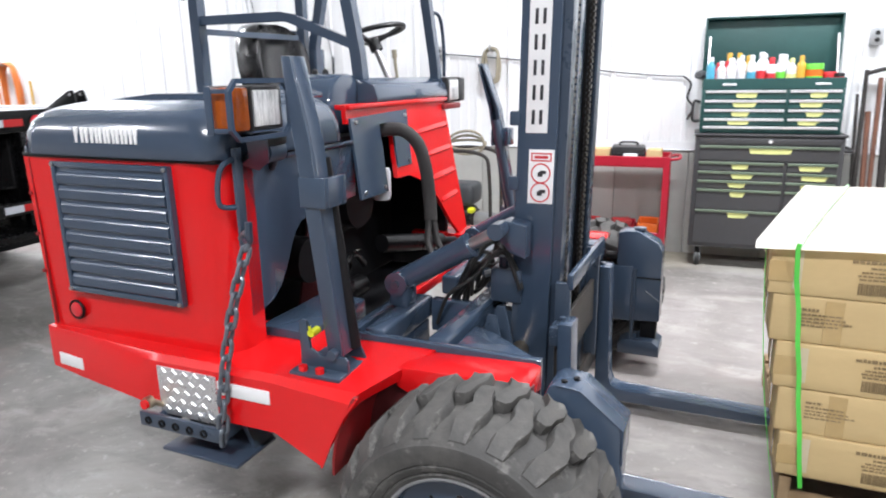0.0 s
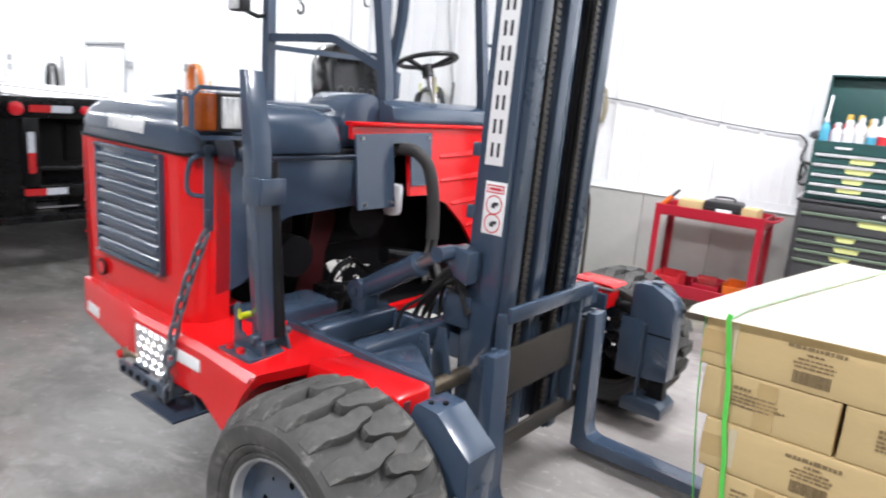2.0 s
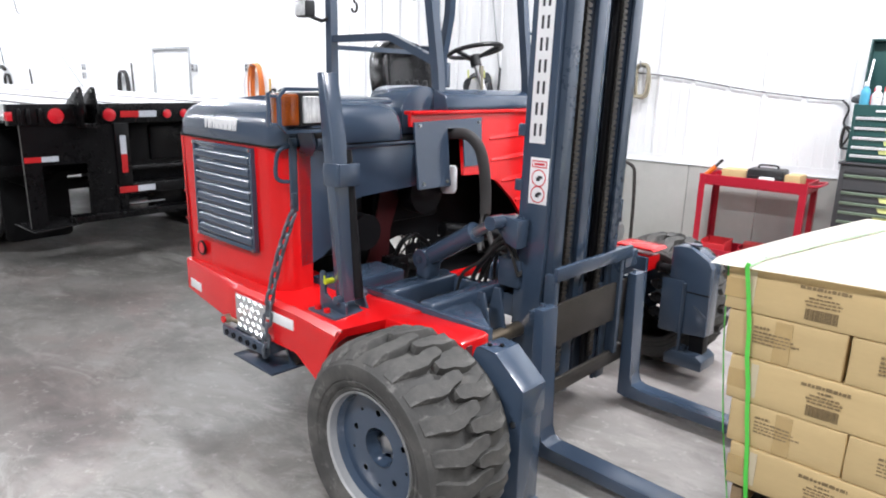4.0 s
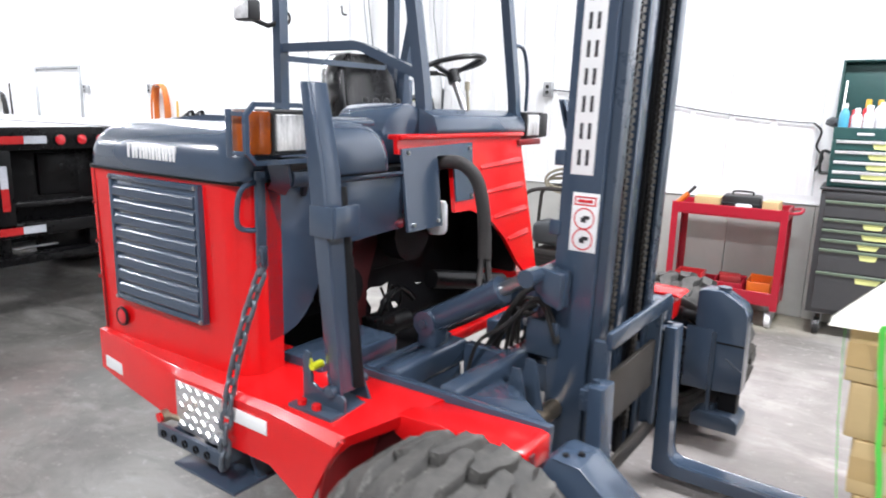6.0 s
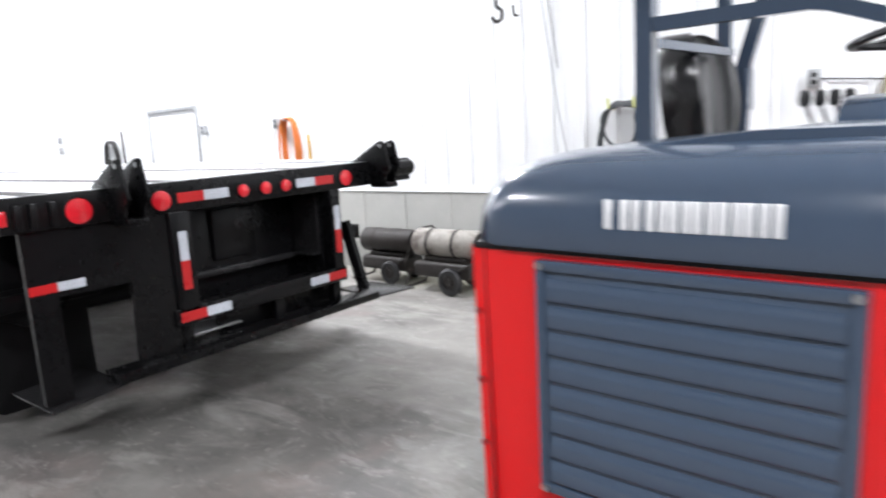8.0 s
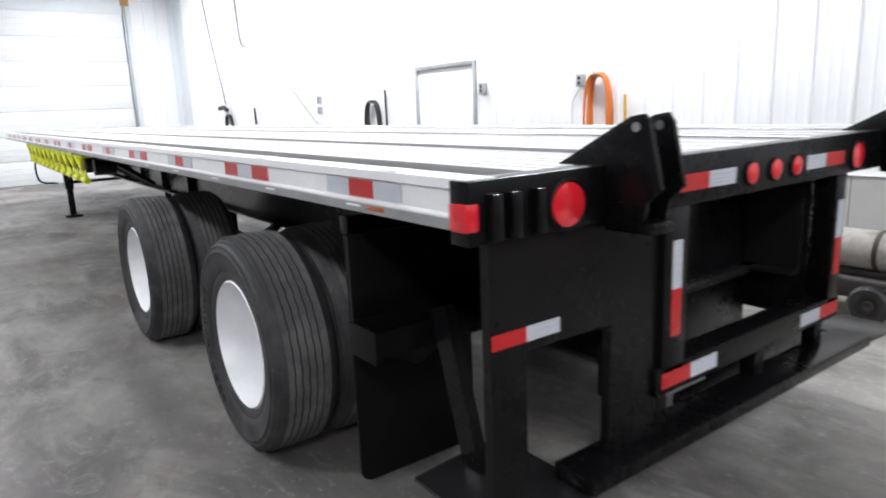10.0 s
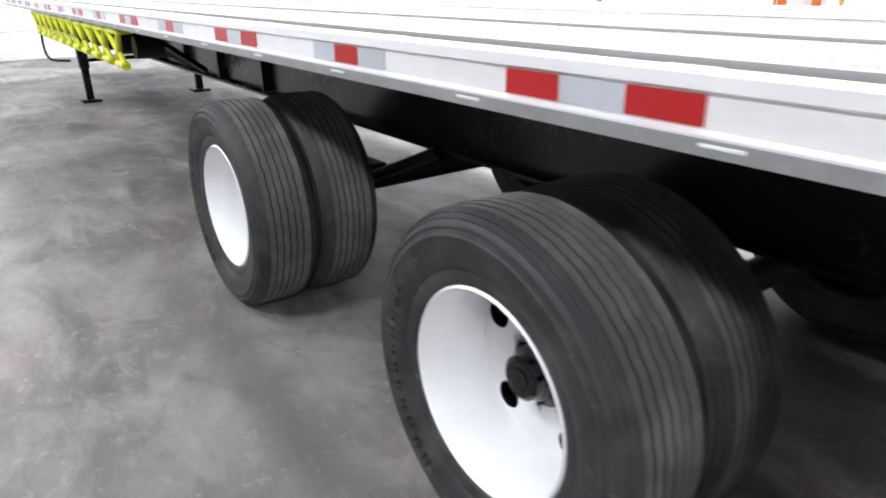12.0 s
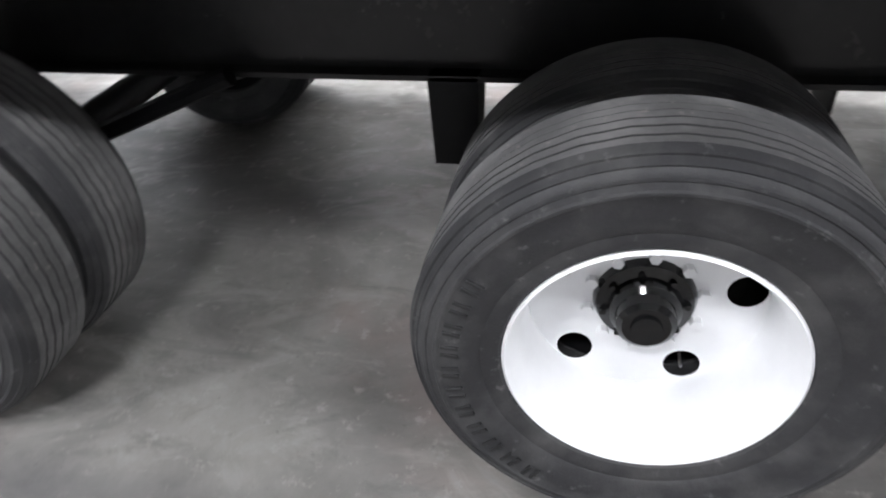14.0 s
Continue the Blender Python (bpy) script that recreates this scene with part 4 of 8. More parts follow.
hood_ob = lift("hood", hood, BLUE, label="glossy slate-blue domed engine hood", soft=50)
x = -0.602
for w in NAME_BARS:
    lift("name_bar", lambda b: box(b, (x, -0.0225, 1.338), (x + 0.011, -0.012, 1.388), 0.002), SIGN_WHITE, hood_ob)
    lift("name_bar", lambda b: box(b, (x + w - 0.021, -0.0225, 1.338), (x + w - 0.009, -0.012, 1.388), 0.002), SIGN_WHITE, hood_ob)
    x += w
lift("hood_seal", lambda b: box(b, (-0.90, -0.006, 1.282), (-0.03, 0.70, 1.296), 0.004), DARK, hood_ob)
lift("hood_lid", lambda b: prism(b, [(-0.665, 1.456), (-0.655, 1.468), (-0.40, 1.490), (-0.14, 1.490), (-0.10, 1.478), (-0.10, 1.46)], "y", 0.145, 0.70, 0.004), BLUE, hood_ob)
# cover plate under the hood, its lower edge cut to an arc
def front_panel(bm):
    edge = [(0.10, 1.285), (0.80, 1.285), (0.80, 1.055), (0.62, 1.048), (0.45, 1.04), (0.405, 1.028), (0.37, 1.0), (0.345, 0.96), (0.32, 0.91), (0.29, 0.857), (0.262, 0.82), (0.22, 0.787), (0.16, 0.768), (0.10, 0.758)]
    prism(bm, edge, "x", -0.042, -0.03, 0.002)
lift("front_panel", front_panel, BLUE, label="slate-blue engine bay cover plate with an arched edge")
lift("panel_fold", lambda b: prism(b, [(-0.045, 1.262), (-0.045, 1.285), (-0.018, 1.285), (-0.018, 1.274), (-0.029, 1.262)], "y", 0.34, 0.78, 0.002), BLUE)
# hose plate: a folded plate with a slot, bolted at its corners
def hose_plate(bm):
    outer = [(0.785, 1.372), (1.30, 1.385), (1.28, 1.13), (1.14, 1.13), (1.14, 1.335), (1.02, 1.335), (1.02, 1.04), (0.785, 1.04)]
    lean = lambda z: 0.005 - 0.12 * (z - 1.06)
    holed(bm, outer, [], lambda p: (lean(p[1]), p[0], p[1]))
    holed(bm, outer, [], lambda p: (lean(p[1]) - 0.012, p[0], p[1]))
    for loop in (outer,):
        bridge(bm, ring(bm, [(lean(b), a, b) for a, b in loop]), ring(bm, [(lean(b) - 0.012, a, b) for a, b in loop]))
plate = lift("hose_plate", hose_plate, BLUE, label="slate-blue folded hose guard plate")
for y, z in ((0.82, 1.355), (1.27, 1.36), (0.82, 1.065), (0.99, 1.065), (1.255, 1.15)):
    lift("plate_bolt", lambda b: cyl(b, (0.005 - 0.12 * (z - 1.06), y, z), (0.014 - 0.12 * (z - 1.06), y, z), 0.008, seg=8), STEEL, plate)
lift("hydraulic_hose", lambda b: tube(b, smooth_path([(-0.14, 1.09, 1.28), (-0.03, 1.09, 1.305), (0.05, 1.10, 1.30), (0.11, 1.12, 1.24), (0.14, 1.13, 1.13), (0.155, 1.13, 1.0), (0.165, 1.12, 0.90)], 8), 0.030, 12), SLEEVE, label="thick dusty black sleeved hydraulic hose")
for i, (dx, dy) in enumerate(((0.0, -0.02), (0.02, 0.0), (0.0, 0.02), (-0.018, 0.002))):
    lift("hose_tail", lambda b: tube(b, smooth_path([(0.155 + dx * 0.5, 1.13 + dy * 0.5, 0.96), (0.165 + dx, 1.12 + dy, 0.88), (0.18 + dx * 1.6, 1.10 + dy * 2, 0.80), (0.24 + dx * 2, 1.06 + dy * 3, 0.73)], 6), 0.012, 8), SLEEVE, label="black hose end below the sleeve")
lift("filter_canister", lambda b: lathe(b, [(0.0005, 0.0), (0.036, 0.004), (0.044, 0.022), (0.044, 0.13), (0.036, 0.148), (0.0005, 0.15)], (-0.06, 1.075, 0.985), 24, axis="z"), WHITE_PLASTIC, label="white filter canister")
# cab side: pressed red panel with three ribs, leaning forward at its foot
def cab_panel(bm):
    lean = lambda p, d=0.0: (-0.045 + 0.115 * max(0.0, (1.40 - p[1])) / 0.65 * (0.55 + 0.45 * (p[0] - 0.8)) - d, p[0], p[1])
    edge = [(0.77, 1.425), (1.76, 1.425), (1.775, 1.1), (1.79, 0.72), (1.70, 0.70), (1.62, 0.78), (1.52, 0.92), (1.40, 1.03), (1.25, 1.08), (1.135, 1.082), (1.135, 1.345), (1.025, 1.345), (1.025, 1.088), (0.83, 1.10), (0.83, 1.345), (0.77, 1.35)]
    front, back = ring(bm, [lean(p) for p in edge]), ring(bm, [lean(p, 0.02) for p in edge])
    bridge(bm, front, back)
    bm.faces.new(front)
    bm.faces.new(back[::-1])
cab = lift("cab_panel", cab_panel, RED, label="glossy red pressed cab front panel")
for z in (1.27, 1.15, 1.03, 0.91):
    def rib(bm, z=z):
        y0 = 1.36 if z > 1.1 else (1.44 if z > 1.0 else 1.55)
        for y in (y0,):
            x = lambda zz, yy: -0.045 + 0.115 * max(0.0, (1.40 - zz)) / 0.65 * (0.55 + 0.45 * (yy - 0.8))
            pts = [(x(z, y), y, z - 0.018), (x(z, 1.74), 1.74, z), (x(z + 0.014, 1.74) + 0.011, 1.74, z + 0.012), (x(z + 0.014, y) + 0.011, y, z - 0.006)]
            a = ring(bm, pts)
            bm.faces.new(a)
            b2 = ring(bm, [(p[0] - 0.012, p[1], p[2] + 0.02) for p in pts])
            bridge(bm, a, b2)
            bm.faces.new(b2[::-1])
    lift("pressed_rib", rib, RED, cab)
lift("cab_sill", lambda b: box(b, (-0.1, 0.775, 1.405), (-0.028, 1.78, 1.426), 0.006), RED, cab)
lift("step_ledge", lambda b: box(b, (-0.2, 1.65, 0.66), (0.16, 1.90, 0.705), 0.006), RED, cab)
lift("cab_side", lambda b: box(b, (-0.9, 1.75, 0.68), (-0.06, 1.775, 1.42), 0.006), RED)
# dashboard shelf and round tank cover
def dash(bm):
    prism(bm, [(-0.42, 1.42), (-0.42, 1.49), (-0.30, 1.525), (-0.12, 1.53), (-0.05, 1.50), (-0.03, 1.44), (-0.04, 1.42)], "y", 1.02, 1.80, 0.01)
lift("dashboard", dash, BLUE, label="slate-blue dashboard shelf")
def tank(bm):
    prism(bm, [(0.79, 1.30)] + [(0.95 + 0.16 * math.cos(radians(a)), 1.42 + 0.13 * math.sin(radians(a))) for a in range(180, -1, -15)] + [(1.11, 1.30)], "x", -0.42, -0.13, 0.02)
lift("tank_cover", tank, BLUE, label="rounded slate-blue tank cover")
# engine bay inside, closed by near-black sheets added for its shade
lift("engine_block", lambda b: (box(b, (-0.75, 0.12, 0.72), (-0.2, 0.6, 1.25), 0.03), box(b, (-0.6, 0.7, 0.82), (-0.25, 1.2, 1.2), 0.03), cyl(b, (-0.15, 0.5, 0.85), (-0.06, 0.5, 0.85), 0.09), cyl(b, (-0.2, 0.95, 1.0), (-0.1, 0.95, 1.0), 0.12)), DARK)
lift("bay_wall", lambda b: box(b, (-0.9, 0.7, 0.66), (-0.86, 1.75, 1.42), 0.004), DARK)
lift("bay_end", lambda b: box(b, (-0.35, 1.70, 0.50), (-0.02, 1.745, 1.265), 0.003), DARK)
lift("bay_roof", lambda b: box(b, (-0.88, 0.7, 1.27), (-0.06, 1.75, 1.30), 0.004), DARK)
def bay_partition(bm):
    """A near-black sheet added for the bay's deep shade, with uneven see-through gaps."""
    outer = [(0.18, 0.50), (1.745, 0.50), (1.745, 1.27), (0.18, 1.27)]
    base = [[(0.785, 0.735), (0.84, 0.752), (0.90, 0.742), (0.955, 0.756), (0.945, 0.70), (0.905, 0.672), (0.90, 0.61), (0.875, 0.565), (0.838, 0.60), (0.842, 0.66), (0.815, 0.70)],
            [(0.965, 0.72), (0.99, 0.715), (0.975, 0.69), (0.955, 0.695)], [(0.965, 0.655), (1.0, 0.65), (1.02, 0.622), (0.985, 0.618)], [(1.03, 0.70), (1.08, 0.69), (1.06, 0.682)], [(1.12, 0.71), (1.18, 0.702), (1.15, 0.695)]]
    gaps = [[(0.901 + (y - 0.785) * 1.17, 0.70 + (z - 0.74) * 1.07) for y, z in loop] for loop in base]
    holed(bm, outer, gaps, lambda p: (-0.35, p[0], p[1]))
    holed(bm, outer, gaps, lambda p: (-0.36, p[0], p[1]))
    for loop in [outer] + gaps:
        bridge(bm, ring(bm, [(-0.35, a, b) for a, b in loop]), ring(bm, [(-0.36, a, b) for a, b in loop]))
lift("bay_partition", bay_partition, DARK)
lift("bay_web", lambda b: prism(b, [(0.76, 1.16), (0.91, 1.16), (0.87, 0.97), (0.80, 0.80), (0.78, 0.52), (0.60, 0.52), (0.69, 0.80)], "x", -0.235, -0.225, 0.002), RED_SHADED, label="red bulkhead web in a shaded tone")
for y0, z0, y1, z1 in ((0.86, 0.76, 0.90, 0.58), (0.93, 0.76, 0.86, 0.66), (1.0, 0.74, 0.95, 0.60)):
    lift("bay_cable", lambda b: tube(b, smooth_path([(-0.2, y0, z0), (-0.19, (y0 + y1) / 2 + 0.01, (z0 + z1) / 2), (-0.2, y1, z1)], 5), 0.006, 6), HOSE)
# added dark floor sheet that keeps the bay in shade
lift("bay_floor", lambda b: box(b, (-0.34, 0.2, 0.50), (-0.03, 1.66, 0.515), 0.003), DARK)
lift("cross_beam", lambda b: box(b, (0.145, 0.3, 0.585), (0.185, 1.68, 0.628), 0.006), RED, label="red cross beam over the frame")
lift("bay_cylinder", lambda b: (cyl(b, (-0.03, 1.0, 0.80), (0.06, 1.45, 0.715), 0.042, seg=24), cyl(b, (0.06, 1.45, 0.715), (0.085, 1.58, 0.69), 0.022, seg=16)), BLACK, label="black hydraulic cylinder in the engine bay")
lift("hydraulic_pump", lambda b: (box(b, (-0.12, 0.64, 0.575), (-0.03, 0.76, 0.70), 0.012), cyl(b, (-0.075, 0.76, 0.64), (-0.075, 0.88, 0.64), 0.045, seg=20), cyl(b, (-0.03, 0.70, 0.65), (0.0, 0.70, 0.65), 0.022, seg=6), tube(b, smooth_path([(-0.07, 0.70, 0.70), (-0.06, 0.74, 0.77), (-0.09, 0.86, 0.78), (-0.12, 0.99, 0.70)]), 0.014, 8)), BLACK, label="black hydraulic pump with a hose")
lift("bay_plate", lambda b: box(b, (-0.085, 0.19, 0.60), (0.12, 0.585, 0.69), 0.01), BLUE, label="slate-blue box step in the engine bay")
lift("bay_beam", lambda b: box(b, (0.195, 0.27, 0.60), (0.235, 0.78, 0.672), 0.004), BLUE)

# chassis: near side deck, skirt and arm over the wheel
def chassis(bm):
    """Deck and skirt as one folded plate; its front end is cut to an arc round the tyre."""
    sect = [(-0.066, 0.455), (-0.066, 0.625), (-0.045, 0.645), (0.30, 0.66), (0.30, 0.62), (-0.02, 0.60), (-0.045, 0.57), (-0.045, 0.455)]
    loops = []
    for x, w in ((-0.915, 0.0), (-0.74, 0.35), (-0.40, 0.9), (-0.3, 1.0), (0.16, 1.0)):
        loops.append(ring(bm, [(x, (y - 0.008) * w + (1 - w) * (y * 0.1 - 0.004) if y < 0 else y, z + 0.012 * (x + 0.3) * (x > -0.3) + (0.03 * (1 - w) if z < 0.5 else 0)) for y, z in sect]))
    for a, b in zip(loops, loops[1:]):
        bridge(bm, a, b)
    for q in ((7, 6, 1, 0), (6, 5, 2, 1), (5, 4, 3, 2)):
        bm.faces.new([loops[0][k] for k in q])
    tip = ring(bm, [(0.345, -0.098, 0.40), (0.45, -0.088, 0.62), (0.47, -0.066, 0.648), (0.585, 0.30, 0.675), (0.585, 0.30, 0.635), (0.462, -0.04, 0.61), (0.437, -0.068, 0.58), (0.337, -0.076, 0.40)])
    bridge(bm, loops[-1], tip)
    for q in ((0, 1, 6, 7), (1, 2, 5, 6), (2, 3, 4, 5)):
        bm.faces.new([tip[k] for k in q])
lift("chassis_deck", chassis, RED, label="glossy red chassis deck and fender")
def arch(bm):
    """Curved sheet that follows the tyre inside the fender."""
    arc = [(0.85 + r * math.cos(radians(a)), 0.37 + r * math.sin(radians(a))) for r, seq in ((0.475, range(180, 144, -5)), (0.467, range(145, 181, 5))) for a in seq]
    prism(bm, arc, "y", -0.085, 0.13)
lift("arch_lining", arch, RED_DARK, label="worn red wheel-arch lining darkened for shade")
lift("arch_lip", lambda b: tube(b, [(0.345, -0.095, 0.395), (0.385, -0.093, 0.49), (0.425, -0.09, 0.57), (0.47, -0.078, 0.637)], 0, flat=(0.004, 0.004)), RED)
lift("arch_back", lambda b: box(b, (0.38, 0.13, 0.30), (0.93, 0.16, 0.66), 0.003), RED_SHADED)
lift("wheel_arm", lambda b: prism(b, [(0.50, 0.60), (0.51, 0.665), (0.90, 0.682), (0.925, 0.675), (0.925, 0.60), (0.6, 0.56)], "y", 0.105, 0.255, 0.006), RED, label="glossy red wheel arm")
lift("near_frame_side", lambda b: box(b, (0.2, 0.255, 0.48), (0.92, 0.285, 0.69), 0.004), BLUE)
lift("far_frame_side", lambda b: box(b, (-0.1, 1.68, 0.48), (0.82, 1.71, 0.69), 0.004), BLUE)
lift("far_wheel_arm", lambda b: prism(b, [(-0.1, 0.60), (-0.1, 0.672), (0.45, 0.69), (0.82, 0.69), (0.82, 0.61), (0.6, 0.56)], "y", 1.71, 1.84, 0.006), RED)
lift("far_fender", lambda b: prism(b, [(0.62, 0.735), (0.83, 0.735), (0.85, 0.722), (0.62, 0.722)], "y", 1.70, 1.86, 0.003), RED, label="glossy red fender plate over the wheel")
# cross tubes
lift("cross_tube", lambda b: box(b, (0.285, 0.286, 0.61), (0.365, 0.70, 0.698), 0.014, 3), BLUE, label="slate-blue square cross tube")
lift("cross_tube", lambda b: box(b, (0.525, 0.286, 0.61), (0.60, 1.679, 0.698), 0.014, 3), BLUE, label="slate-blue square cross tube")
lift("cross_tube", lambda b: box(b, (0.285, 0.95, 0.61), (0.365, 1.679, 0.698), 0.014, 3), BLUE, label="slate-blue square cross tube")
for y in (0.665, 1.25):
    lift("frame_stringer", lambda b: box(b, (0.366, y, 0.56), (0.524, y + 0.05, 0.69), 0.008), BLUE)
lift("cross_wall", lambda b: box(b, (0.35, 0.286, 0.52), (0.362, 0.66, 0.61), 0.003), BLUE)
lift("gusset_plate", lambda b: prism(b, [(0.62, 0.285), (0.62, 0.50), (0.70, 0.46), (0.90, 0.30), (0.90, 0.285)], "z", 0.655, 0.675, 0.003), BLUE)
for y in (0.50, 0.60):
    lift("rib_plate", lambda b: prism(b, [(0.60, 0.42), (0.66, 0.72), (0.69, 0.72), (0.74, 0.5), (0.74, 0.42)], "y", y, y + 0.014, 0.002), BLUE_WORN)
lift("mast_pin", lambda b: cyl(b, (0.72, 0.47, 0.52), (0.72, 0.72, 0.52), 0.032), BRASS, label="worn bare steel mast pin")
for y in (0.78, 1.2):
    lift("reach_slide", lambda b: tube(b, [(0.5, y, 0.6), (0.84, y, 0.6)], 0.03, flat=(0.03, 0.05)), BLUE_WORN)
# reach cylinders with bright rods
for y in (0.57, 1.36):
    c = lift("tilt_cylinder", lambda b: (cyl(b, (0.31, y, 0.795), (0.565, y, 0.945), 0.043, seg=24), cyl(b, (0.553, y, 0.938), (0.575, y, 0.951), 0.047, seg=24), box(b, (0.255, y - 0.05, 0.69), (0.335, y + 0.05, 0.79), 0.02, 3), cyl(b, (0.292, y - 0.055, 0.785), (0.292, y + 0.055, 0.785), 0.045, seg=24)), BLUE, label="slate-blue hydraulic cylinder with a bright rod")
    lift("pivot_bolt", lambda b: cyl(b, (0.292, y - 0.064, 0.785), (0.292, y - 0.05, 0.785), 0.016, seg=8), BLUE_WORN, c)
    lift("rod", lambda b: cyl(b, (0.565, y, 0.945), (0.65, y, 0.995), 0.022, seg=16), STEEL, c)
    lift("rod_eye", lambda b: (cyl(b, (0.672, y - 0.028, 1.008), (0.672, y + 0.05, 1.008), 0.03, seg=20), prism(b, [(0.655, 0.97), (0.66, 1.02), (0.68, 1.036), (0.76, 1.02), (0.76, 0.90), (0.70, 0.92)], "y", y + 0.045, y + 0.13, 0.006)), BLUE, c)
rnd = random.Random(4)
for k in range(16):
    y0 = 0.66 + 0.04 * k
    pts = [(0.40, y0 + rnd.uniform(-0.03, 0.05), 0.60), (0.46, y0 + rnd.uniform(-0.05, 0.05), 0.72 + rnd.uniform(-0.05, 0.1)), (0.56, y0 + rnd.uniform(-0.06, 0.08), 0.86 + rnd.uniform(-0.06, 0.08)), (0.66, y0 + rnd.uniform(-0.05, 0.08), 0.86 + rnd.uniform(-0.08, 0.06)), (0.72, y0 + rnd.uniform(-0.05, 0.05), 0.76)]
    lift("mast_hose", lambda b: tube(b, smooth_path(pts), rnd.choice((0.007, 0.009, 0.011)), 8), HOSE)
lift("valve_block", lambda b: (box(b, (0.60, 0.70, 0.70), (0.72, 0.86, 0.83), 0.008), cyl(b, (0.64, 0.74, 0.83), (0.64, 0.74, 0.87), 0.018, seg=8), cyl(b, (0.68, 0.81, 0.83), (0.68, 0.81, 0.86), 0.015, seg=8)), BLUE_WORN, label="slate-blue valve block")
for y, z in ((0.78, 0.78), (0.90, 0.80), (1.0, 0.75)):
    lift("hose_fitting", lambda b: (cyl(b, (0.55, y, z), (0.585, y + 0.01, z + 0.01), 0.014, seg=6), cyl(b, (0.585, y + 0.01, z + 0.01), (0.62, y + 0.02, z + 0.015), 0.010, seg=10)), GALV)
# wheels
def lug_tyre(bm, x, z, y_out, s, R=0.375, W=0.38):
    prof = [(0.205, 0.04), (0.211, 0.02), (0.224, 0.012), (0.229, 0.017), (0.234, 0.010), (0.25, 0.004), (0.254, 0.007), (0.258, 0.002), (0.28, -0.003), (0.302, -0.004), (0.310, -0.001), (0.313, 0.006), (0.317, 0.009), (0.325, 0.03), (R - 0.036, 0.06), (R - 0.03, 0.1)]
    prof += [(r, W - h) for r, h in reversed(prof)]
    lathe(bm, [(r, s * h) for r, h in prof], (x, y_out, z), 72)


def tread_lug(side, s, R=0.375, W=0.38):
    """One moulded tread lug, at the crown of a tyre that turns round the origin."""
    outline = [(-0.034, 0.010), (0.022, 0.010), (0.030, 0.05), (0.046, 0.095), (0.046, 0.13), (0.030, 0.165), (0.024, 0.205), (0.012, 0.222), (-0.016, 0.222), (-0.022, 0.205), (-0.022, 0.165), (-0.010, 0.13), (-0.012, 0.095), (-0.030, 0.05)]
    mid = [sum(p[k] for p in outline) / len(outline) for k in (0, 1)]

    def at(arc, h, drop):
        e = min(h, W - h)
        r = R - 0.055 * max(0.0, (0.085 - e) / 0.075) ** 1.7 - 0.004 * max(0.0, (0.15 - e) / 0.15) - drop
        a = -s * arc / R
        return (r * math.cos(a), s * (h if side == 0 else W - h), r * math.sin(a))
    bm = bmesh.new()
    top = ring(bm, [at(mid[0] + (a - mid[0]) * 0.9, mid[1] + (h - mid[1]) * 0.97 + 0.002, 0.0) for a, h in outline])
    edge = ring(bm, [at(a, h, 0.006) for a, h in outline])
    low = ring(bm, [at(mid[0] + (a - mid[0]) * 1.12, mid[1] + (h - mid[1]) * 1.02, 0.04 if h > 0.05 else 0.02) for a, h in outline])
    bridge(bm, low, edge)
    bridge(bm, edge, top)
    bm.faces.new(top)
    bm.faces.new(low[::-1])
    return mesh_of("tread_lug", bm, LUG_TYRE)


LUGS = {(side, s): tread_lug(side, s) for side in (0, 1) for s in (-1, 1)}


def drive_wheel(x, y_out, s, z=0.385):
    def disc(bm):
        lathe(bm, [(0.199, s * 0.045), (0.19, s * 0.07)], (x, y_out, z), 48)
        holes = [circle(0.125 * math.cos(radians(72 * k + 20)), 0.125 * math.sin(radians(72 * k + 20)), 0.011, 12) for k in range(5)]
        holes += [circle(0.14 * math.cos(radians(72 * k + 56)), 0.14 * math.sin(radians(72 * k + 56)), 0.006, 8) for k in range(5)]
        holed(bm, circle(0, 0, 0.19, 48), holes + [circle(0, 0, 0.07, 28)], lambda p: (x + p[0], y_out + s * 0.07, z + p[1]))
        lathe(bm, [(0.068, s * 0.07), (0.068, s * 0.16), (0.0005, s * 0.16)], (x, y_out, z), 28)
    w = lift("wheel", disc, BLUE, label="slate-blue steel drive wheel")
    lift("rim_ring", lambda b: lathe(b, [(0.199, s * 0.05), (0.204, s * 0.018), (0.211, s * 0.012), (0.216, s * 0.05)], (x, y_out, z), 48), RIM_SILVER, w, "bare silver rim edge")
    lift("tyre", lambda b: lug_tyre(b, x, z, y_out, s), LUG_TYRE, w, "worn chunky lug tyre, grey with dust")
    for side in (0, 1):
        for i in range(21):
            shared("tread_lug", LUGS[side, s], w, Matrix.Translation((x, y_out, z)) @ Matrix.Rotation(-2 * math.pi * (i + side / 2 + 0.1) / 21, 4, "Y"))
    def hub(bm):
        lathe(bm, [(0.058, s * 0.16), (0.058, s * 0.135), (0.05, s * 0.13), (0.034, s * 0.13), (0.034, s * 0.105), (0.026, s * 0.10), (0.0005, s * 0.10)], (x, y_out, z), 24)
        for k in range(6):
            a = radians(60 * k)
            cyl(bm, (x + 0.046 * math.cos(a), y_out + s * 0.13, z + 0.046 * math.sin(a)), (x + 0.046 * math.cos(a), y_out + s * 0.11, z + 0.046 * math.sin(a)), 0.009, seg=6)
    lift("hub", hub, STEEL, w, "bare steel wheel hub with bolts")


drive_wheel(0.85, -0.283, 1, 0.371)
drive_wheel(0.745, 2 * CY + 0.30, -1, 0.371)
drive_wheel(-0.89, 0.82, 1, 0.371)
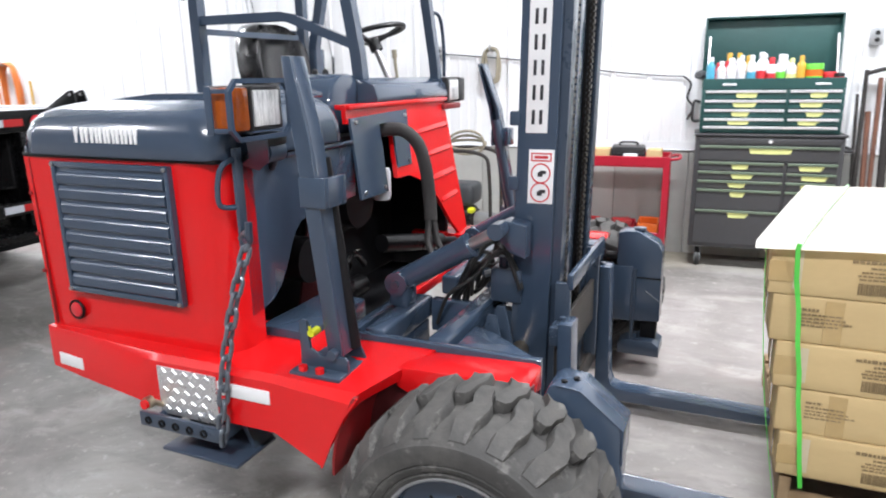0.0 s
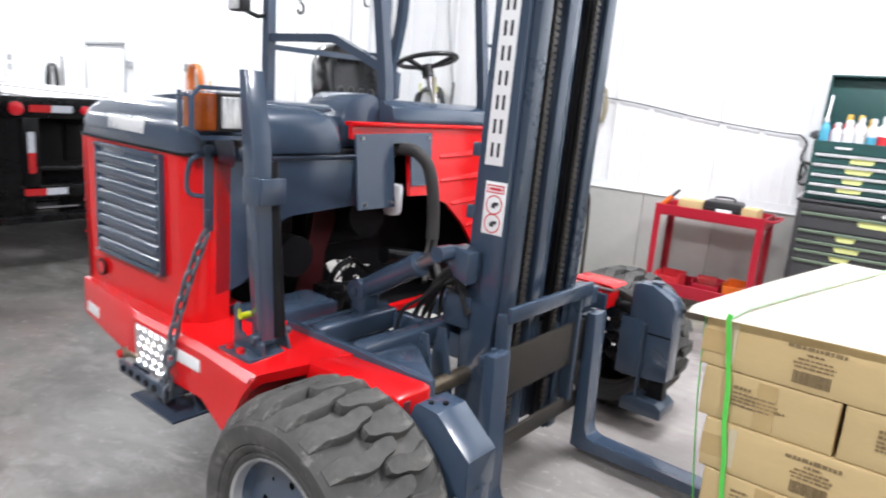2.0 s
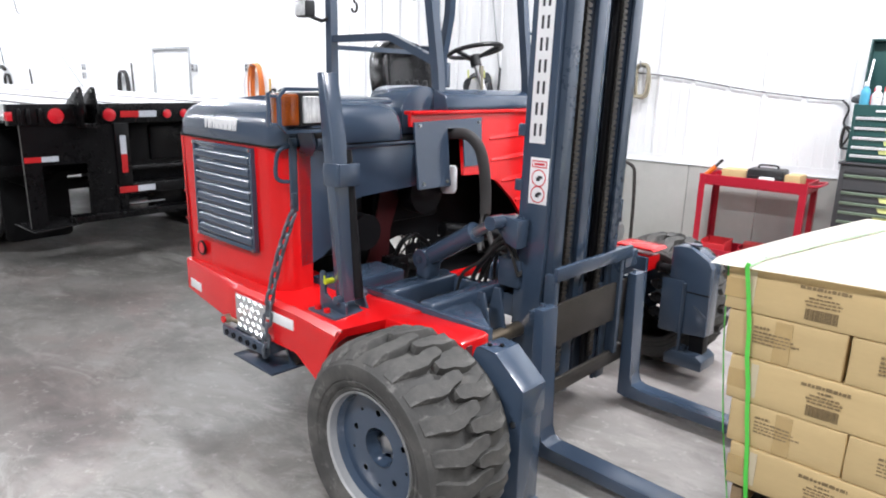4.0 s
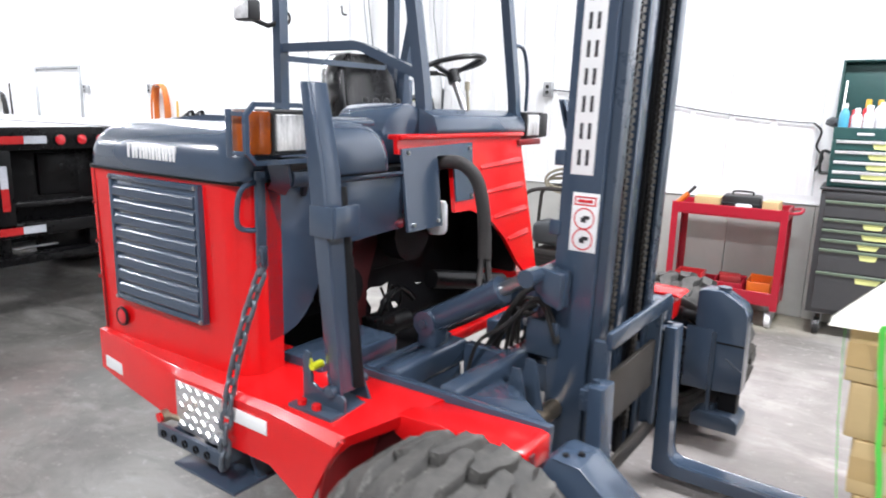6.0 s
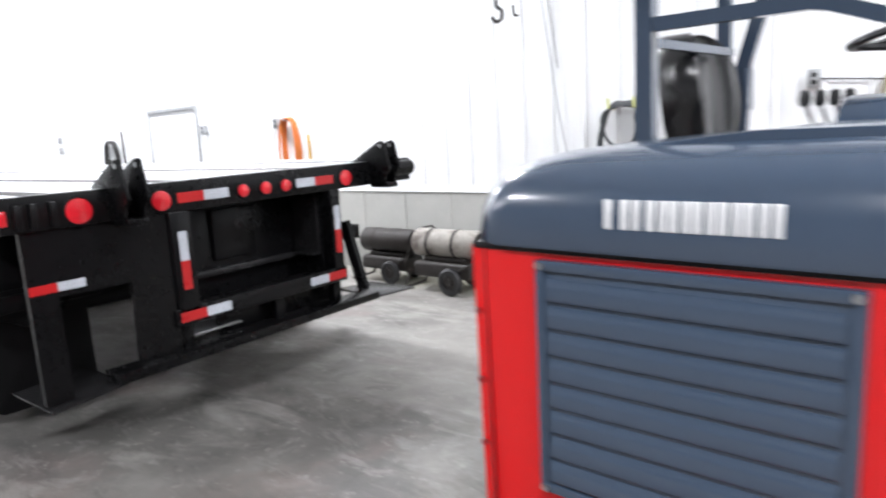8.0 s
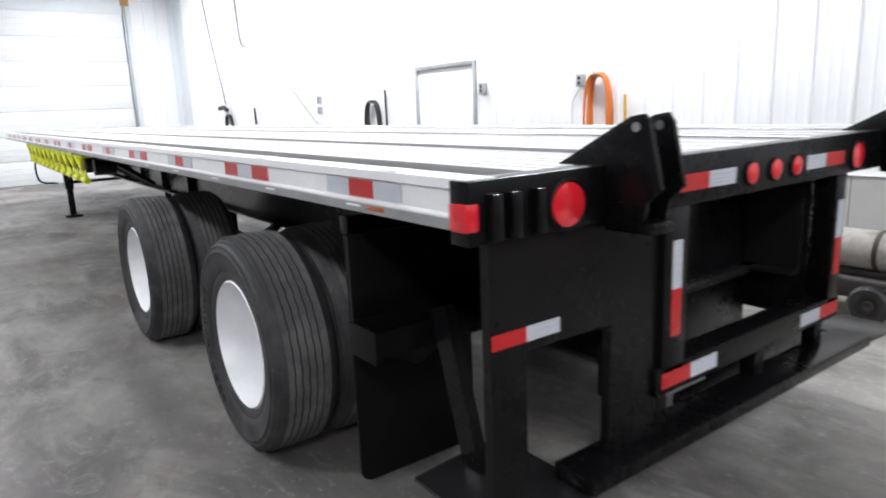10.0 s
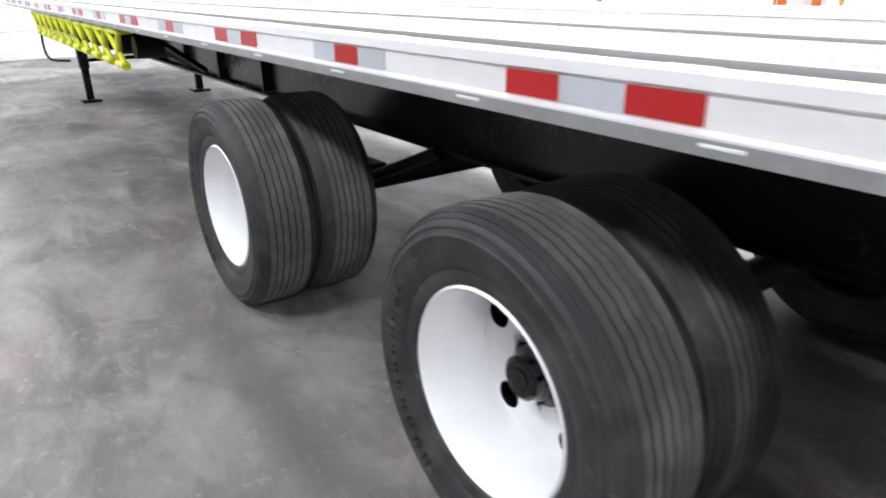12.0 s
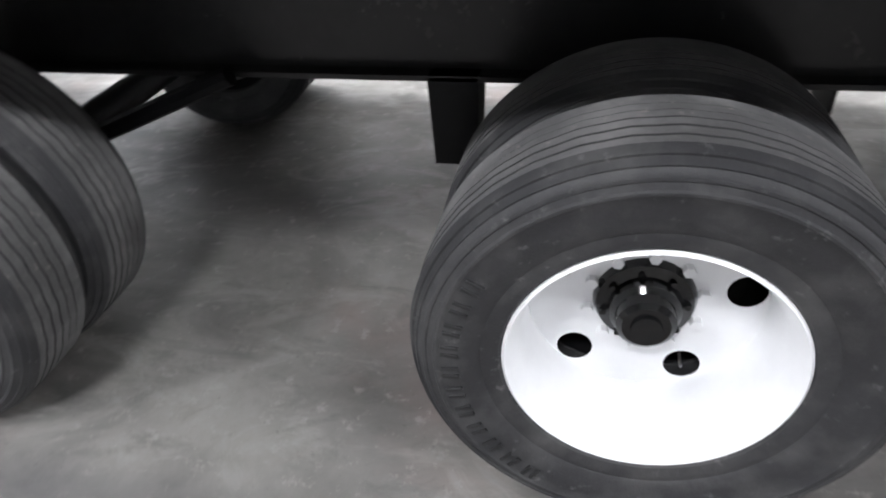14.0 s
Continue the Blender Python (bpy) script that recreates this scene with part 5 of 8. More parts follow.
lift("steer_fork", lambda b: (box(b, (-0.97, 0.85, 0.76), (-0.81, 1.26, 0.80), 0.01), box(b, (-0.95, 1.215, 0.30), (-0.83, 1.25, 0.77), 0.006)), DARK)

# stabiliser boxes ahead of the wheels
def stabiliser(y0, y1, top, low, foot):
    b0 = lift("stabiliser_box", lambda b: prism(b, [(0.95, low + 0.06), (0.95, top - 0.09), (0.98, top - 0.01), (1.0, top), (1.07, top - 0.005), (1.19, top - 0.10), (1.19, low), (1.15, low)], "y", y0, y1, 0.006), BLUE,
              label="slate-blue stabiliser leg box")
    lift("cover_plate", lambda b: prism(b, [(1.0, top + 0.001), (1.072, top - 0.004), (1.195, top - 0.105), (1.195, top - 0.21), (1.19, top - 0.21), (1.19, top - 0.10), (1.07, top - 0.006), (1.0, top - 0.002)], "y", y0 - 0.004, y1 + 0.004, 0.001), BLUE, b0)
    ym = (y0 + y1) / 2
    lift("box_bolt", lambda b: cyl(b, (1.16, y0 - 0.008, 0.455), (1.16, y0 + 0.01, 0.455), 0.010, seg=6), STEEL, b0)
    for x, dy in ((1.02, -0.03), (1.05, 0.0)):
        lift("top_bolt", lambda b: cyl(b, (x, ym + dy, top - 0.004), (x, ym + dy, top + 0.005), 0.009, seg=6), DARK, b0)
    lift("leg_tube", lambda b: box(b, (1.02, ym - 0.04, foot + 0.05), (1.12, ym + 0.04, low + 0.05), 0.006), DARK, b0)
    lift("foot_pad", lambda b: prism(b, [(0.92, foot), (0.92, foot + 0.045), (1.0, foot + 0.07), (1.12, foot + 0.07), (1.22, foot + 0.045), (1.22, foot)], "y", ym - 0.12, ym + 0.12, 0.006), BLUE_WORN, b0, "worn slate-blue stabiliser foot")
    lift("leg_link", lambda b: (cyl(b, (0.93, y0 - 0.02, 0.5), (0.93, y1 + 0.02, 0.5), 0.03), cyl(b, (0.93, y0 - 0.02, 0.35), (0.93, y1 + 0.02, 0.35), 0.025)), DARK, b0)


def far_stabiliser(y0, y1):
    """The leg box seen from behind: a stepped inner plate beside the cased leg, on a small pad."""
    box_ = lift("stabiliser_box", lambda b: prism(b, [(0.90, 0.56), (0.90, 0.745), (0.93, 0.755), (1.0, 0.757), (1.10, 0.70), (1.12, 0.66), (1.125, 0.29), (0.97, 0.28), (0.97, 0.56)], "y", y0, y1, 0.005), BLUE, label="slate-blue stabiliser leg box")
    lift("inner_plate", lambda b: prism(b, [(0.865, 0.28), (0.865, 0.575), (0.985, 0.575), (0.985, 0.28)], "y", y0 - 0.008, y0 + 0.03, 0.004), BLUE, box_)
    lift("guide_rod", lambda b: cyl(b, (0.992, y0 - 0.012, 0.17), (0.992, y0 - 0.012, 0.565), 0.009, seg=10), BLUE_WORN, box_)
    lift("cover_seam", lambda b: box(b, (1.0, y0 - 0.004, 0.515), (1.124, y0 + 0.002, 0.521), 0), DARK, box_)
    lift("seam_weld", lambda b: tube(b, [(1.05, y0 - 0.004, 0.45), (1.12, y0 - 0.004, 0.40)], 0.004, 6), BLUE_WORN, box_)
    lift("top_cap", lambda b: cyl(b, (1.0, (y0 + y1) / 2, 0.755), (1.0, (y0 + y1) / 2, 0.768), 0.03, seg=16), BLUE_WORN, box_)
    lift("leg_tube", lambda b: box(b, (1.03, y0 + 0.03, 0.18), (1.11, y0 + 0.10, 0.31), 0.006), DARK, box_)
    lift("foot_pad", lambda b: (prism(b, [(0.925, 0.105), (0.925, 0.16), (0.96, 0.185), (1.10, 0.185), (1.135, 0.16), (1.135, 0.105)], "y", y0 - 0.03, y1 + 0.03, 0.005), cyl(b, (1.0, y0 + 0.02, 0.17), (1.0, y0 + 0.02, 0.21), 0.022, seg=14)), BLUE_WORN, box_, "worn slate-blue stabiliser foot")
    for z in (0.62, 0.52, 0.44, 0.36):
        lift("leg_link", lambda b: (cyl(b, (0.80, y0 + 0.02, z), (0.90, y0 + 0.02, z), 0.022, seg=14), cyl(b, (0.82, y0 + 0.02, z), (0.84, y0 + 0.02, z), 0.03, seg=14)), DARK, box_)


stabiliser(0.115, 0.235, 0.69, 0.14, 0.03)
far_stabiliser(1.81, 1.93)

# ---- mast, carriage and forks ----
MX0, MX1, MTOP = 0.668, 0.808, 2.75
FAR_MAST = 1.315
before_mast = set(LT.children_recursive)


def channel(bm, x0, x1, y, s, depth, t, z0, z1):
    """An upright C channel; its web stands at y and it opens towards s."""
    pts = [(x0, y), (x1, y), (x1, y + s * depth), (x1 - t, y + s * depth), (x1 - t, y + s * t), (x0 + t, y + s * t), (x0 + t, y + s * depth), (x0, y + s * depth)]
    prism(bm, pts, "z", z0, z1, 0.003)


mast = lift("mast_upright", lambda b: channel(b, MX0, MX1, 0.712, 1, 0.085, 0.016, 0.14, MTOP), BLUE, label="slate-blue outer mast channel")
far_mast = lift("mast_upright", lambda b: channel(b, MX0, MX1, FAR_MAST, -1, 0.085, 0.016, 0.14, MTOP), BLUE, label="slate-blue outer mast channel")
for y, s in ((0.745, 1), (FAR_MAST - 0.033, -1)):
    lift("inner_upright", lambda b: channel(b, MX0 + 0.02, MX1 + 0.03, y, s, 0.07, 0.014, 0.16, MTOP), BLUE_WORN)
for y in (0.868, 1.15):
    bm = bmesh.new()
    for i in range(100):
        z = 0.3 + i * 0.0245
        box(bm, (0.818, y - 0.017, z), (0.830, y + 0.017, z + 0.016))
        box(bm, (0.812, y - 0.012, z + 0.012), (0.824, y + 0.012, z + 0.028))
    c = part("lift_chain", bm, GREASE, LT, "greasy black leaf chain", soft=0)
    tagged(c, kind="stuff")
    lift("chain_backing", lambda b: box(b, (0.786, y - 0.03, 0.2), (0.808, y + 0.03, MTOP), 0.003), DARK)
lift("lift_cylinder", lambda b: (cyl(b, (0.746, 1.01, 0.15), (0.746, 1.01, 1.9), 0.05, seg=20), cyl(b, (0.746, 1.01, 1.9), (0.746, 1.01, MTOP), 0.03, seg=16)), BLUE_WORN)
lift("hose_track", lambda b: box(b, (0.791, 0.965, 0.5), (0.814, 1.055, MTOP), 0.004), BLUE)
for z in (0.3, 1.05, 1.9):
    lift("mast_tie", lambda b: box(b, (MX0 - 0.01, 0.73, z), (MX0 + 0.014, FAR_MAST - 0.018, z + 0.1), 0.004), BLUE_WORN)
for z in (1.36, 1.13):
    lift("mast_clip", lambda b: box(b, (MX0 - 0.03, 0.706, z), (MX0 + 0.01, 0.74, z + 0.05), 0.006), BLUE, mast)
# name board with plain bars for its lettering, and the warning sticker
sign = lift("name_board", lambda b: box(b, (0.698, 0.7085, 1.335), (0.775, 0.713, 2.30), 0.001), SIGN_WHITE, mast, "white upright name board with black bars")
for i in range(11):
    z = 1.365 + i * 0.083
    for xl in (0.718, 0.745):
        lift("letter_bar", lambda b: box(b, (xl, 0.7065, z), (xl + 0.011, 0.71, z + 0.05), 0.001), SIGN_BLACK, sign)
stick = lift("warning_sticker", lambda b: box(b, (0.7135, 0.7085, 1.086), (0.8045, 0.713, 1.278), 0.001), SIGN_WHITE, mast, "white sticker with two red warning rings")
lift("sticker_banner", lambda b: (holed(b, [(0.7220, 1.237), (0.7960, 1.237), (0.7960, 1.267), (0.7220, 1.267)], [[(0.7270, 1.242), (0.7910, 1.242), (0.7910, 1.262), (0.7270, 1.262)]], lambda p: (p[0], 0.7075, p[1])), box(b, (0.7340, 0.707, 1.247), (0.7840, 0.7078, 1.257))), SIGN_RED, stick)
for z in (1.195, 1.127):
    lift("warning_ring", lambda b: holed(b, circle(0.7590, z, 0.036, 28), [circle(0.7590, z, 0.031, 28)], lambda p: (p[0], 0.7075, p[1])), SIGN_RED, stick)
    lift("ring_mark", lambda b: (box(b, (0.7480, 0.707, z - 0.012), (0.7660, 0.7078, z + 0.004)), box(b, (0.7560, 0.707, z - 0.002), (0.7780, 0.7078, z + 0.01))), SIGN_BLACK, stick)
# the whole mast leans a little forward
lean = Matrix.Identity(4)
lean[0][2] = 0.0215
for ob in set(LT.children_recursive) - before_mast:
    ob.data.transform(lean)
# carriage
carriage = lift("carriage_bar", lambda b: box(b, (0.892, 0.70, 0.775), (0.915, 1.34, 0.835), 0.006), BLUE, label="slate-blue carriage top bar")
for y in (0.70, 1.25):
    lift("carriage_cheek", lambda b: box(b, (0.85, y, 0.30), (0.905, y + 0.03, 0.80), 0.004), BLUE_WORN, carriage)
lift("carriage_plate", lambda b: (box(b, (0.872, 0.62, 0.47), (0.89, 1.42, 0.66), 0.004), box(b, (0.872, 0.60, 0.24), (0.89, 1.42, 0.31), 0.004)), GREASE, carriage, "greasy dark carriage plate")
lift("bar_end_block", lambda b: box(b, (0.80, 1.30, 0.72), (0.90, 1.42, 0.80), 0.006), BLUE, carriage)


def fork(y0, y1):
    def body(bm):
        top = 0.69
        prism(bm, [(0.892, 0.055), (0.892, top), (0.942, top), (0.95, 0.16), (0.965, 0.115), (1.0, 0.1), (1.9, 0.085), (2.08, 0.068), (2.09, 0.058), (1.9, 0.052), (0.93, 0.045)], "y", y0, y1, 0.005)
    f = lift("fork", body, BLUE, label="slate-blue steel lifting fork")
    lift("fork_hook", lambda b: (box(b, (0.86, y0 + 0.01, 0.60), (0.895, y1 - 0.01, 0.67), 0.004), cyl(b, (0.90, (y0 + y1) / 2, 0.69), (0.90, (y0 + y1) / 2, 0.70), 0.012, seg=8)), BLUE_WORN, f)


fork(0.578, 0.678)
fork(1.345, 1.445)


# ---- folding post with its bracket, each side ----
def stake(y, s, dx):
    """A leaning post on a hinged bracket; s is the way inwards."""
    top, mid, low = (0.226 + dx, 1.594), (0.262 + dx * 0.6, 1.36), (0.335 + dx * 0.2, 0.705)
    w = 0.026
    a = [(low[0] - w, low[1]), (mid[0] - w, mid[1]), (top[0] - w * 0.6, top[1]), (top[0] + w * 0.6, top[1]), (mid[0] + w, mid[1]), (low[0] + w, low[1])]
    p = lift("folding_post", lambda b: prism(b, a, "y", y, y + s * 0.012, 0.002), BLUE, label="slate-blue folding side post with a collar")
    lift("rear_flange", lambda b: prism(b, [a[0], a[1], a[2], (a[2][0] + 0.012, a[2][1]), (a[1][0] + 0.012, a[1][1]), (a[0][0] + 0.012, a[0][1])], "y", y + s * 0.0125, y + s * 0.075, 0.002), BLUE, p)
    lift("front_flange", lambda b: prism(b, [(a[5][0] - 0.012, a[5][1]), (a[4][0] - 0.012, a[4][1]), (a[3][0] - 0.012, a[3][1]), a[3], a[4], a[5]], "y", y + s * 0.0125, y + s * 0.075, 0.002), BLUE, p)
    # near bar coloured near-black for the channel's inner shade, far bar left blue
    lift("inner_bar", lambda b: tube(b, [(low[0] + 0.02, y + s * 0.075, 0.71), (mid[0] + 0.012, y + s * 0.085, 1.30)], 0.024, 12), DARK if s > 0 else BLUE_WORN, p)
    xc = 0.283 + dx * 0.5
    lift("collar", lambda b: (box(b, (xc - 0.036, y - s * 0.008, 1.165), (xc + 0.055, y + s * 0.004, 1.255), 0.003), box(b, (xc + 0.045, y, 1.165), (xc + 0.062, y + s * 0.10, 1.255), 0.006), box(b, (xc - 0.036, y, 1.165), (xc - 0.024, y + s * 0.10, 1.255), 0.003)), BLUE, p)
    br = lift("post_bracket", lambda b: (box(b, (0.205, y - s * 0.065, 0.648), (0.385, y + s * 0.16, 0.662), 0.003),
                                         prism(b, [(0.215, 0.655), (0.215, 0.80), (0.225, 0.815), (0.245, 0.81), (0.25, 0.72), (0.29, 0.70), (0.375, 0.71), (0.385, 0.70), (0.385, 0.655)], "y", y - s * 0.012, y - s * 0.002, 0.002),
                                         prism(b, [(0.30, 0.655), (0.30, 0.71), (0.33, 0.745), (0.36, 0.71), (0.385, 0.655)], "y", y + s * 0.10, y + s * 0.11, 0.002)), BLUE_WORN, label="worn slate-blue hinge bracket")
    lift("hinge_pin", lambda b: cyl(b, (0.335, y - s * 0.025, 0.715), (0.335, y + s * 0.13, 0.715), 0.016, seg=14), BLUE_WORN, br)
    for bxx in (0.245, 0.305):
        lift("bracket_bolt", lambda b: cyl(b, (bxx, y - s * 0.045, 0.662), (bxx, y - s * 0.045, 0.678), 0.014, seg=8), RED, br, "red painted bolt head")
    lift("lock_pin", lambda b: (cyl(b, (0.262, y - s * 0.02, 0.775), (0.262, y + s * 0.02, 0.775), 0.012, seg=12), tube(b, [(0.262, y - s * 0.02, 0.775), (0.262, y - s * 0.022, 0.80)], 0.004, 6)), YELLOW, br, "bright yellow lock pin cap")


stake(0.03, 1, 0.0)
stake(2 * CY - 0.03, -1, -0.1)


# ---- cage, seat and controls ----
def bar(bm, pts, w=0.022, h=None):
    tube(bm, pts, 0, flat=(w, h or w))


cage = lift("cage_post", lambda b: bar(b, [(-0.97, 1.0, 1.28), (-0.97, 1.0, 2.6)], 0.026), BLUE, label="slate-blue square cage post")
lift("cage_post", lambda b: bar(b, [(-0.12, 1.057, 1.40), (-0.14, 1.057, 1.62), (-0.30, 1.057, 2.6)], 0.026), BLUE)
lift("cage_post", lambda b: bar(b, [(-0.085, 1.777, 1.44), (-0.10, 1.777, 1.62), (-0.235, 1.777, 2.6)], 0.024), BLUE)
lift("cage_post", lambda b: bar(b, [(-1.03, 1.93, 1.28), (-1.03, 1.93, 2.6)], 0.026), BLUE)
lift("cage_rail", lambda b: bar(b, [(-0.985, 1.0, 1.80), (-0.53, 1.056, 1.805), (-0.48, 1.056, 1.795), (-0.14, 1.056, 1.665)], 0.02), BLUE, label="bent slate-blue guard rail")
lift("cage_stay", lambda b: bar(b, [(-0.99, 1.0, 1.755), (-0.95, 1.75, 1.755)], 0.014), BLUE)
lift("cage_strut", lambda b: bar(b, [(-0.96, 1.93, 1.44), (-0.95, 1.93, 1.72), (-0.86, 1.90, 2.0), (-0.78, 1.85, 2.5)], 0.026), BLUE)
lift("back_plate", lambda b: (box(b, (-1.10, 1.86, 1.56), (-1.08, 2.02, 1.81), 0.006), box(b, (-0.96, 1.90, 1.53), (-0.93, 2.0, 1.70), 0.006)), BLUE)
lift("cage_roof", lambda b: (bar(b, [(-0.97, 1.0, 2.6), (-1.03, 1.93, 2.6)]), bar(b, [(-0.97, 1.0, 2.6), (-0.30, 1.057, 2.6)]), bar(b, [(-1.03, 1.93, 2.6), (-0.235, 1.777, 2.6)]), bar(b, [(-0.30, 1.057, 2.6), (-0.235, 1.777, 2.6)])), BLUE)


def seat_back(bm):
    """A waisted high-backed cushion with a raised rim."""
    rows = [(1.40, 0.17, 0.0), (1.50, 0.205, -0.012), (1.60, 0.215, -0.022), (1.70, 0.205, -0.035), (1.78, 0.17, -0.05), (1.815, 0.12, -0.06), (1.828, 0.06, -0.065)]
    loops = []
    for z, w, dx in rows:
        x = -1.06 + dx
        pts = [(x + 0.05, -w), (x + 0.068, -w * 0.92), (x + 0.062, -w * 0.72), (x + 0.045, -w * 0.5), (x + 0.045, w * 0.5), (x + 0.062, w * 0.72), (x + 0.068, w * 0.92), (x + 0.05, w), (x - 0.02, w * 0.98), (x - 0.055, w * 0.7), (x - 0.06, 0), (x - 0.055, -w * 0.7), (x - 0.02, -w * 0.98)]
        loops.append(ring(bm, [(a + 0.02 + 0.06 * (b / 0.2) ** 2 * (a > -1.08), 1.62 + b * 1.12, z) for a, b in pts]))
    for a, b in zip(loops, loops[1:]):
        bridge(bm, a, b)
    bm.faces.new(loops[0][::-1])
    bm.faces.new(loops[-1])


seat = lift("seat_back", seat_back, VINYL, label="black vinyl high-backed driver seat", soft=60)
lift("seat_cushion", lambda b: box(b, (-1.04, 1.41, 1.33), (-0.61, 1.82, 1.44), 0.04, 3), VINYL, seat)
lift("seat_base", lambda b: box(b, (-1.0, 1.40, 1.20), (-0.65, 1.72, 1.34), 0.01), DARK, seat)
wheel = lift("steering_wheel", lambda b: tube(b, [Matrix.Rotation(radians(-14), 3, "Y") @ Vector((0.16 * math.cos(radians(12 * k)), 0.16 * math.sin(radians(12 * k)), 0)) + Vector((-0.366, 1.609, 1.752)) for k in range(30)], 0.013, 8, closed=True), PLASTIC,
             label="black steering wheel on a bright column")
lift("wheel_spokes", lambda b: ([tube(b, smooth_path([(-0.37, 1.60, 1.70), Vector((-0.376, 1.60, 1.75)) + Matrix.Rotation(radians(-14), 3, "Y") @ Vector((0.155 * math.cos(radians(a)), 0.155 * math.sin(radians(a)), 0))], 3), 0.013, 6) for a in (30, 150, 270)],
                                cyl(b, (-0.345, 1.60, 1.665), (-0.37, 1.60, 1.725), 0.033)), PLASTIC, wheel)
lift("steering_column", lambda b: cyl(b, (-0.27, 1.60, 1.50), (-0.352, 1.60, 1.68), 0.018), STEEL, wheel)
for k in range(4):
    lv = lift("control_lever", lambda b: cyl(b, (-0.52 + 0.03 * k, 1.16 + 0.045 * k, 1.44), (-0.55 + 0.03 * k, 1.15 + 0.045 * k, 1.53), 0.006, seg=8), STEEL)
    lift("lever_knob", lambda b: lathe(b, [(0.0005, 0.0), (0.014, 0.006), (0.017, 0.022), (0.013, 0.045), (0.0005, 0.052)], (-0.553 + 0.03 * k, 1.149 + 0.045 * k, 1.525), 12, axis="z"), PLASTIC, lv)
lift("dash_lever", lambda b: (cyl(b, (-0.14, 1.42, 1.52), (-0.15, 1.42, 1.62), 0.008), cyl(b, (-0.15, 1.42, 1.62), (-0.152, 1.42, 1.66), 0.013)), HOSE_TAN)


# ---- lamps ----
def head_lamp(y, s, x, z, caged):
    lamp = lift("head_lamp", lambda b: prism(b, [(x - 0.01, y + s * 0.02), (x + 0.03, y), (x + 0.075, y), (x + 0.075, y + s * 0.24), (x + 0.02, y + s * 0.235), (x - 0.01, y + s * 0.2)], "z", z, z + 0.135, 0.008), PLASTIC, label="square headlamp with amber indicator in a bar guard" if caged else "square black headlamp on an arm")
    ya = y + s * 0.083
    lift("amber_indicator", lambda b: box(b, (x + 0.018, y - s * 0.006, z + 0.004), (x + 0.096, ya, z + 0.131), 0.01), AMBER if caged else PLASTIC, lamp, "amber indicator lens" if caged else "")
    lift("divider", lambda b: box(b, (x + 0.06, ya + s * 0.0005, z + 0.002), (x + 0.099, ya + s * 0.009, z + 0.133), 0.002), PLASTIC, lamp)
    lift("bezel", lambda b: box(b, (x + 0.06, ya + s * 0.0095, z + 0.003), (x + 0.094, y + s * 0.24, z + 0.132), 0.008), PLASTIC, lamp)
    lift("lens", lambda b: box(b, (x + 0.085, ya + s * 0.014, z + 0.013), (x + 0.100, y + s * 0.222, z + 0.122), 0.007), HEADLIGHT, lamp, "clear fluted headlamp lens")
    if caged:
        y0, y1, z0, z1, c = y - s * 0.024, y + s * 0.25, z - 0.016, z + 0.148, 0.03

        def loop(bm, xx):
            pts = [(y0, z0 + c), (y0, z1 - c), (y0 + s * c, z1), (y1 - s * c, z1), (y1, z1 - c), (y1, z0 + c), (y1 - s * c, z0), (y0 + s * c, z0)]
            tube(bm, [(xx, a, b) for a, b in pts], 0, closed=True, flat=(0.007, 0.007))
        guard = lift("lamp_guard", lambda b: loop(b, x + 0.112), BLUE, lamp)
        lift("guard_plate", lambda b: (box(b, (x + 0.025, y0 - 0.003, z0 + 0.014), (x + 0.05, y0 + 0.003, z1 - 0.014), 0.002), box(b, (x + 0.051, y0 - 0.003, z1 - 0.034), (x + 0.104, y0 + 0.003, z1 - 0.02), 0.002), box(b, (x + 0.051, y0 - 0.003, z0 + 0.02), (x + 0.104, y0 + 0.003, z0 + 0.034), 0.002)), BLUE, guard)
        for zz in (z0, z1):
            lift("guard_bar", lambda b: bar(b, [(x + 0.03, y1 - s * c, zz), (x + 0.106, y1 - s * c, zz)], 0.006), BLUE, guard)


head_lamp(-0.05, 1, -0.008, 1.38, True)
lift("lamp_bracket", lambda b: (tube(b, [(0.08, 0.06, 1.36), (0.06, 0.09, 1.30), (0.0, 0.12, 1.27)], 0, flat=(0.03, 0.012)), cyl(b, (0.05, 0.12, 1.31), (0.05, 0.2, 1.31), 0.035)), BLUE_WORN)
lift("lamp_plug", lambda b: (box(b, (0.02, 0.1, 1.33), (0.09, 0.2, 1.37), 0.01), tube(b, smooth_path([(0.05, 0.16, 1.34), (0.02, 0.22, 1.29), (-0.03, 0.26, 1.24)]), 0.012, 8)), PLASTIC)
lift("far_lamp_arm", lambda b: tube(b, smooth_path([(-0.13, 1.80, 1.86), (-0.12, 1.90, 1.84), (-0.12, 1.95, 1.7), (-0.12, 1.95, 1.53)]), 0.010, 8), BLUE)
head_lamp(2 * CY + 0.075, -1, -0.13, 1.392, False)
lift("far_lamp_bracket", lambda b: box(b, (-0.1, 1.72, 1.36), (-0.02, 1.95, 1.39), 0.006), RED_DARK)
wl = lift("work_lamp", lambda b: (box(b, (-1.10, 0.83, 1.915), (-0.985, 0.90, 2.01), 0.012), tube(b, [(-1.04, 0.88, 1.93), (-1.0, 0.95, 1.90), (-0.97, 0.99, 1.92)], 0.012, 8)), PLASTIC, label="small square work lamp on the cage")
lift("work_lens", lambda b: box(b, (-1.093, 0.822, 1.922), (-0.992, 0.832, 2.003), 0.006), HEADLIGHT, wl)

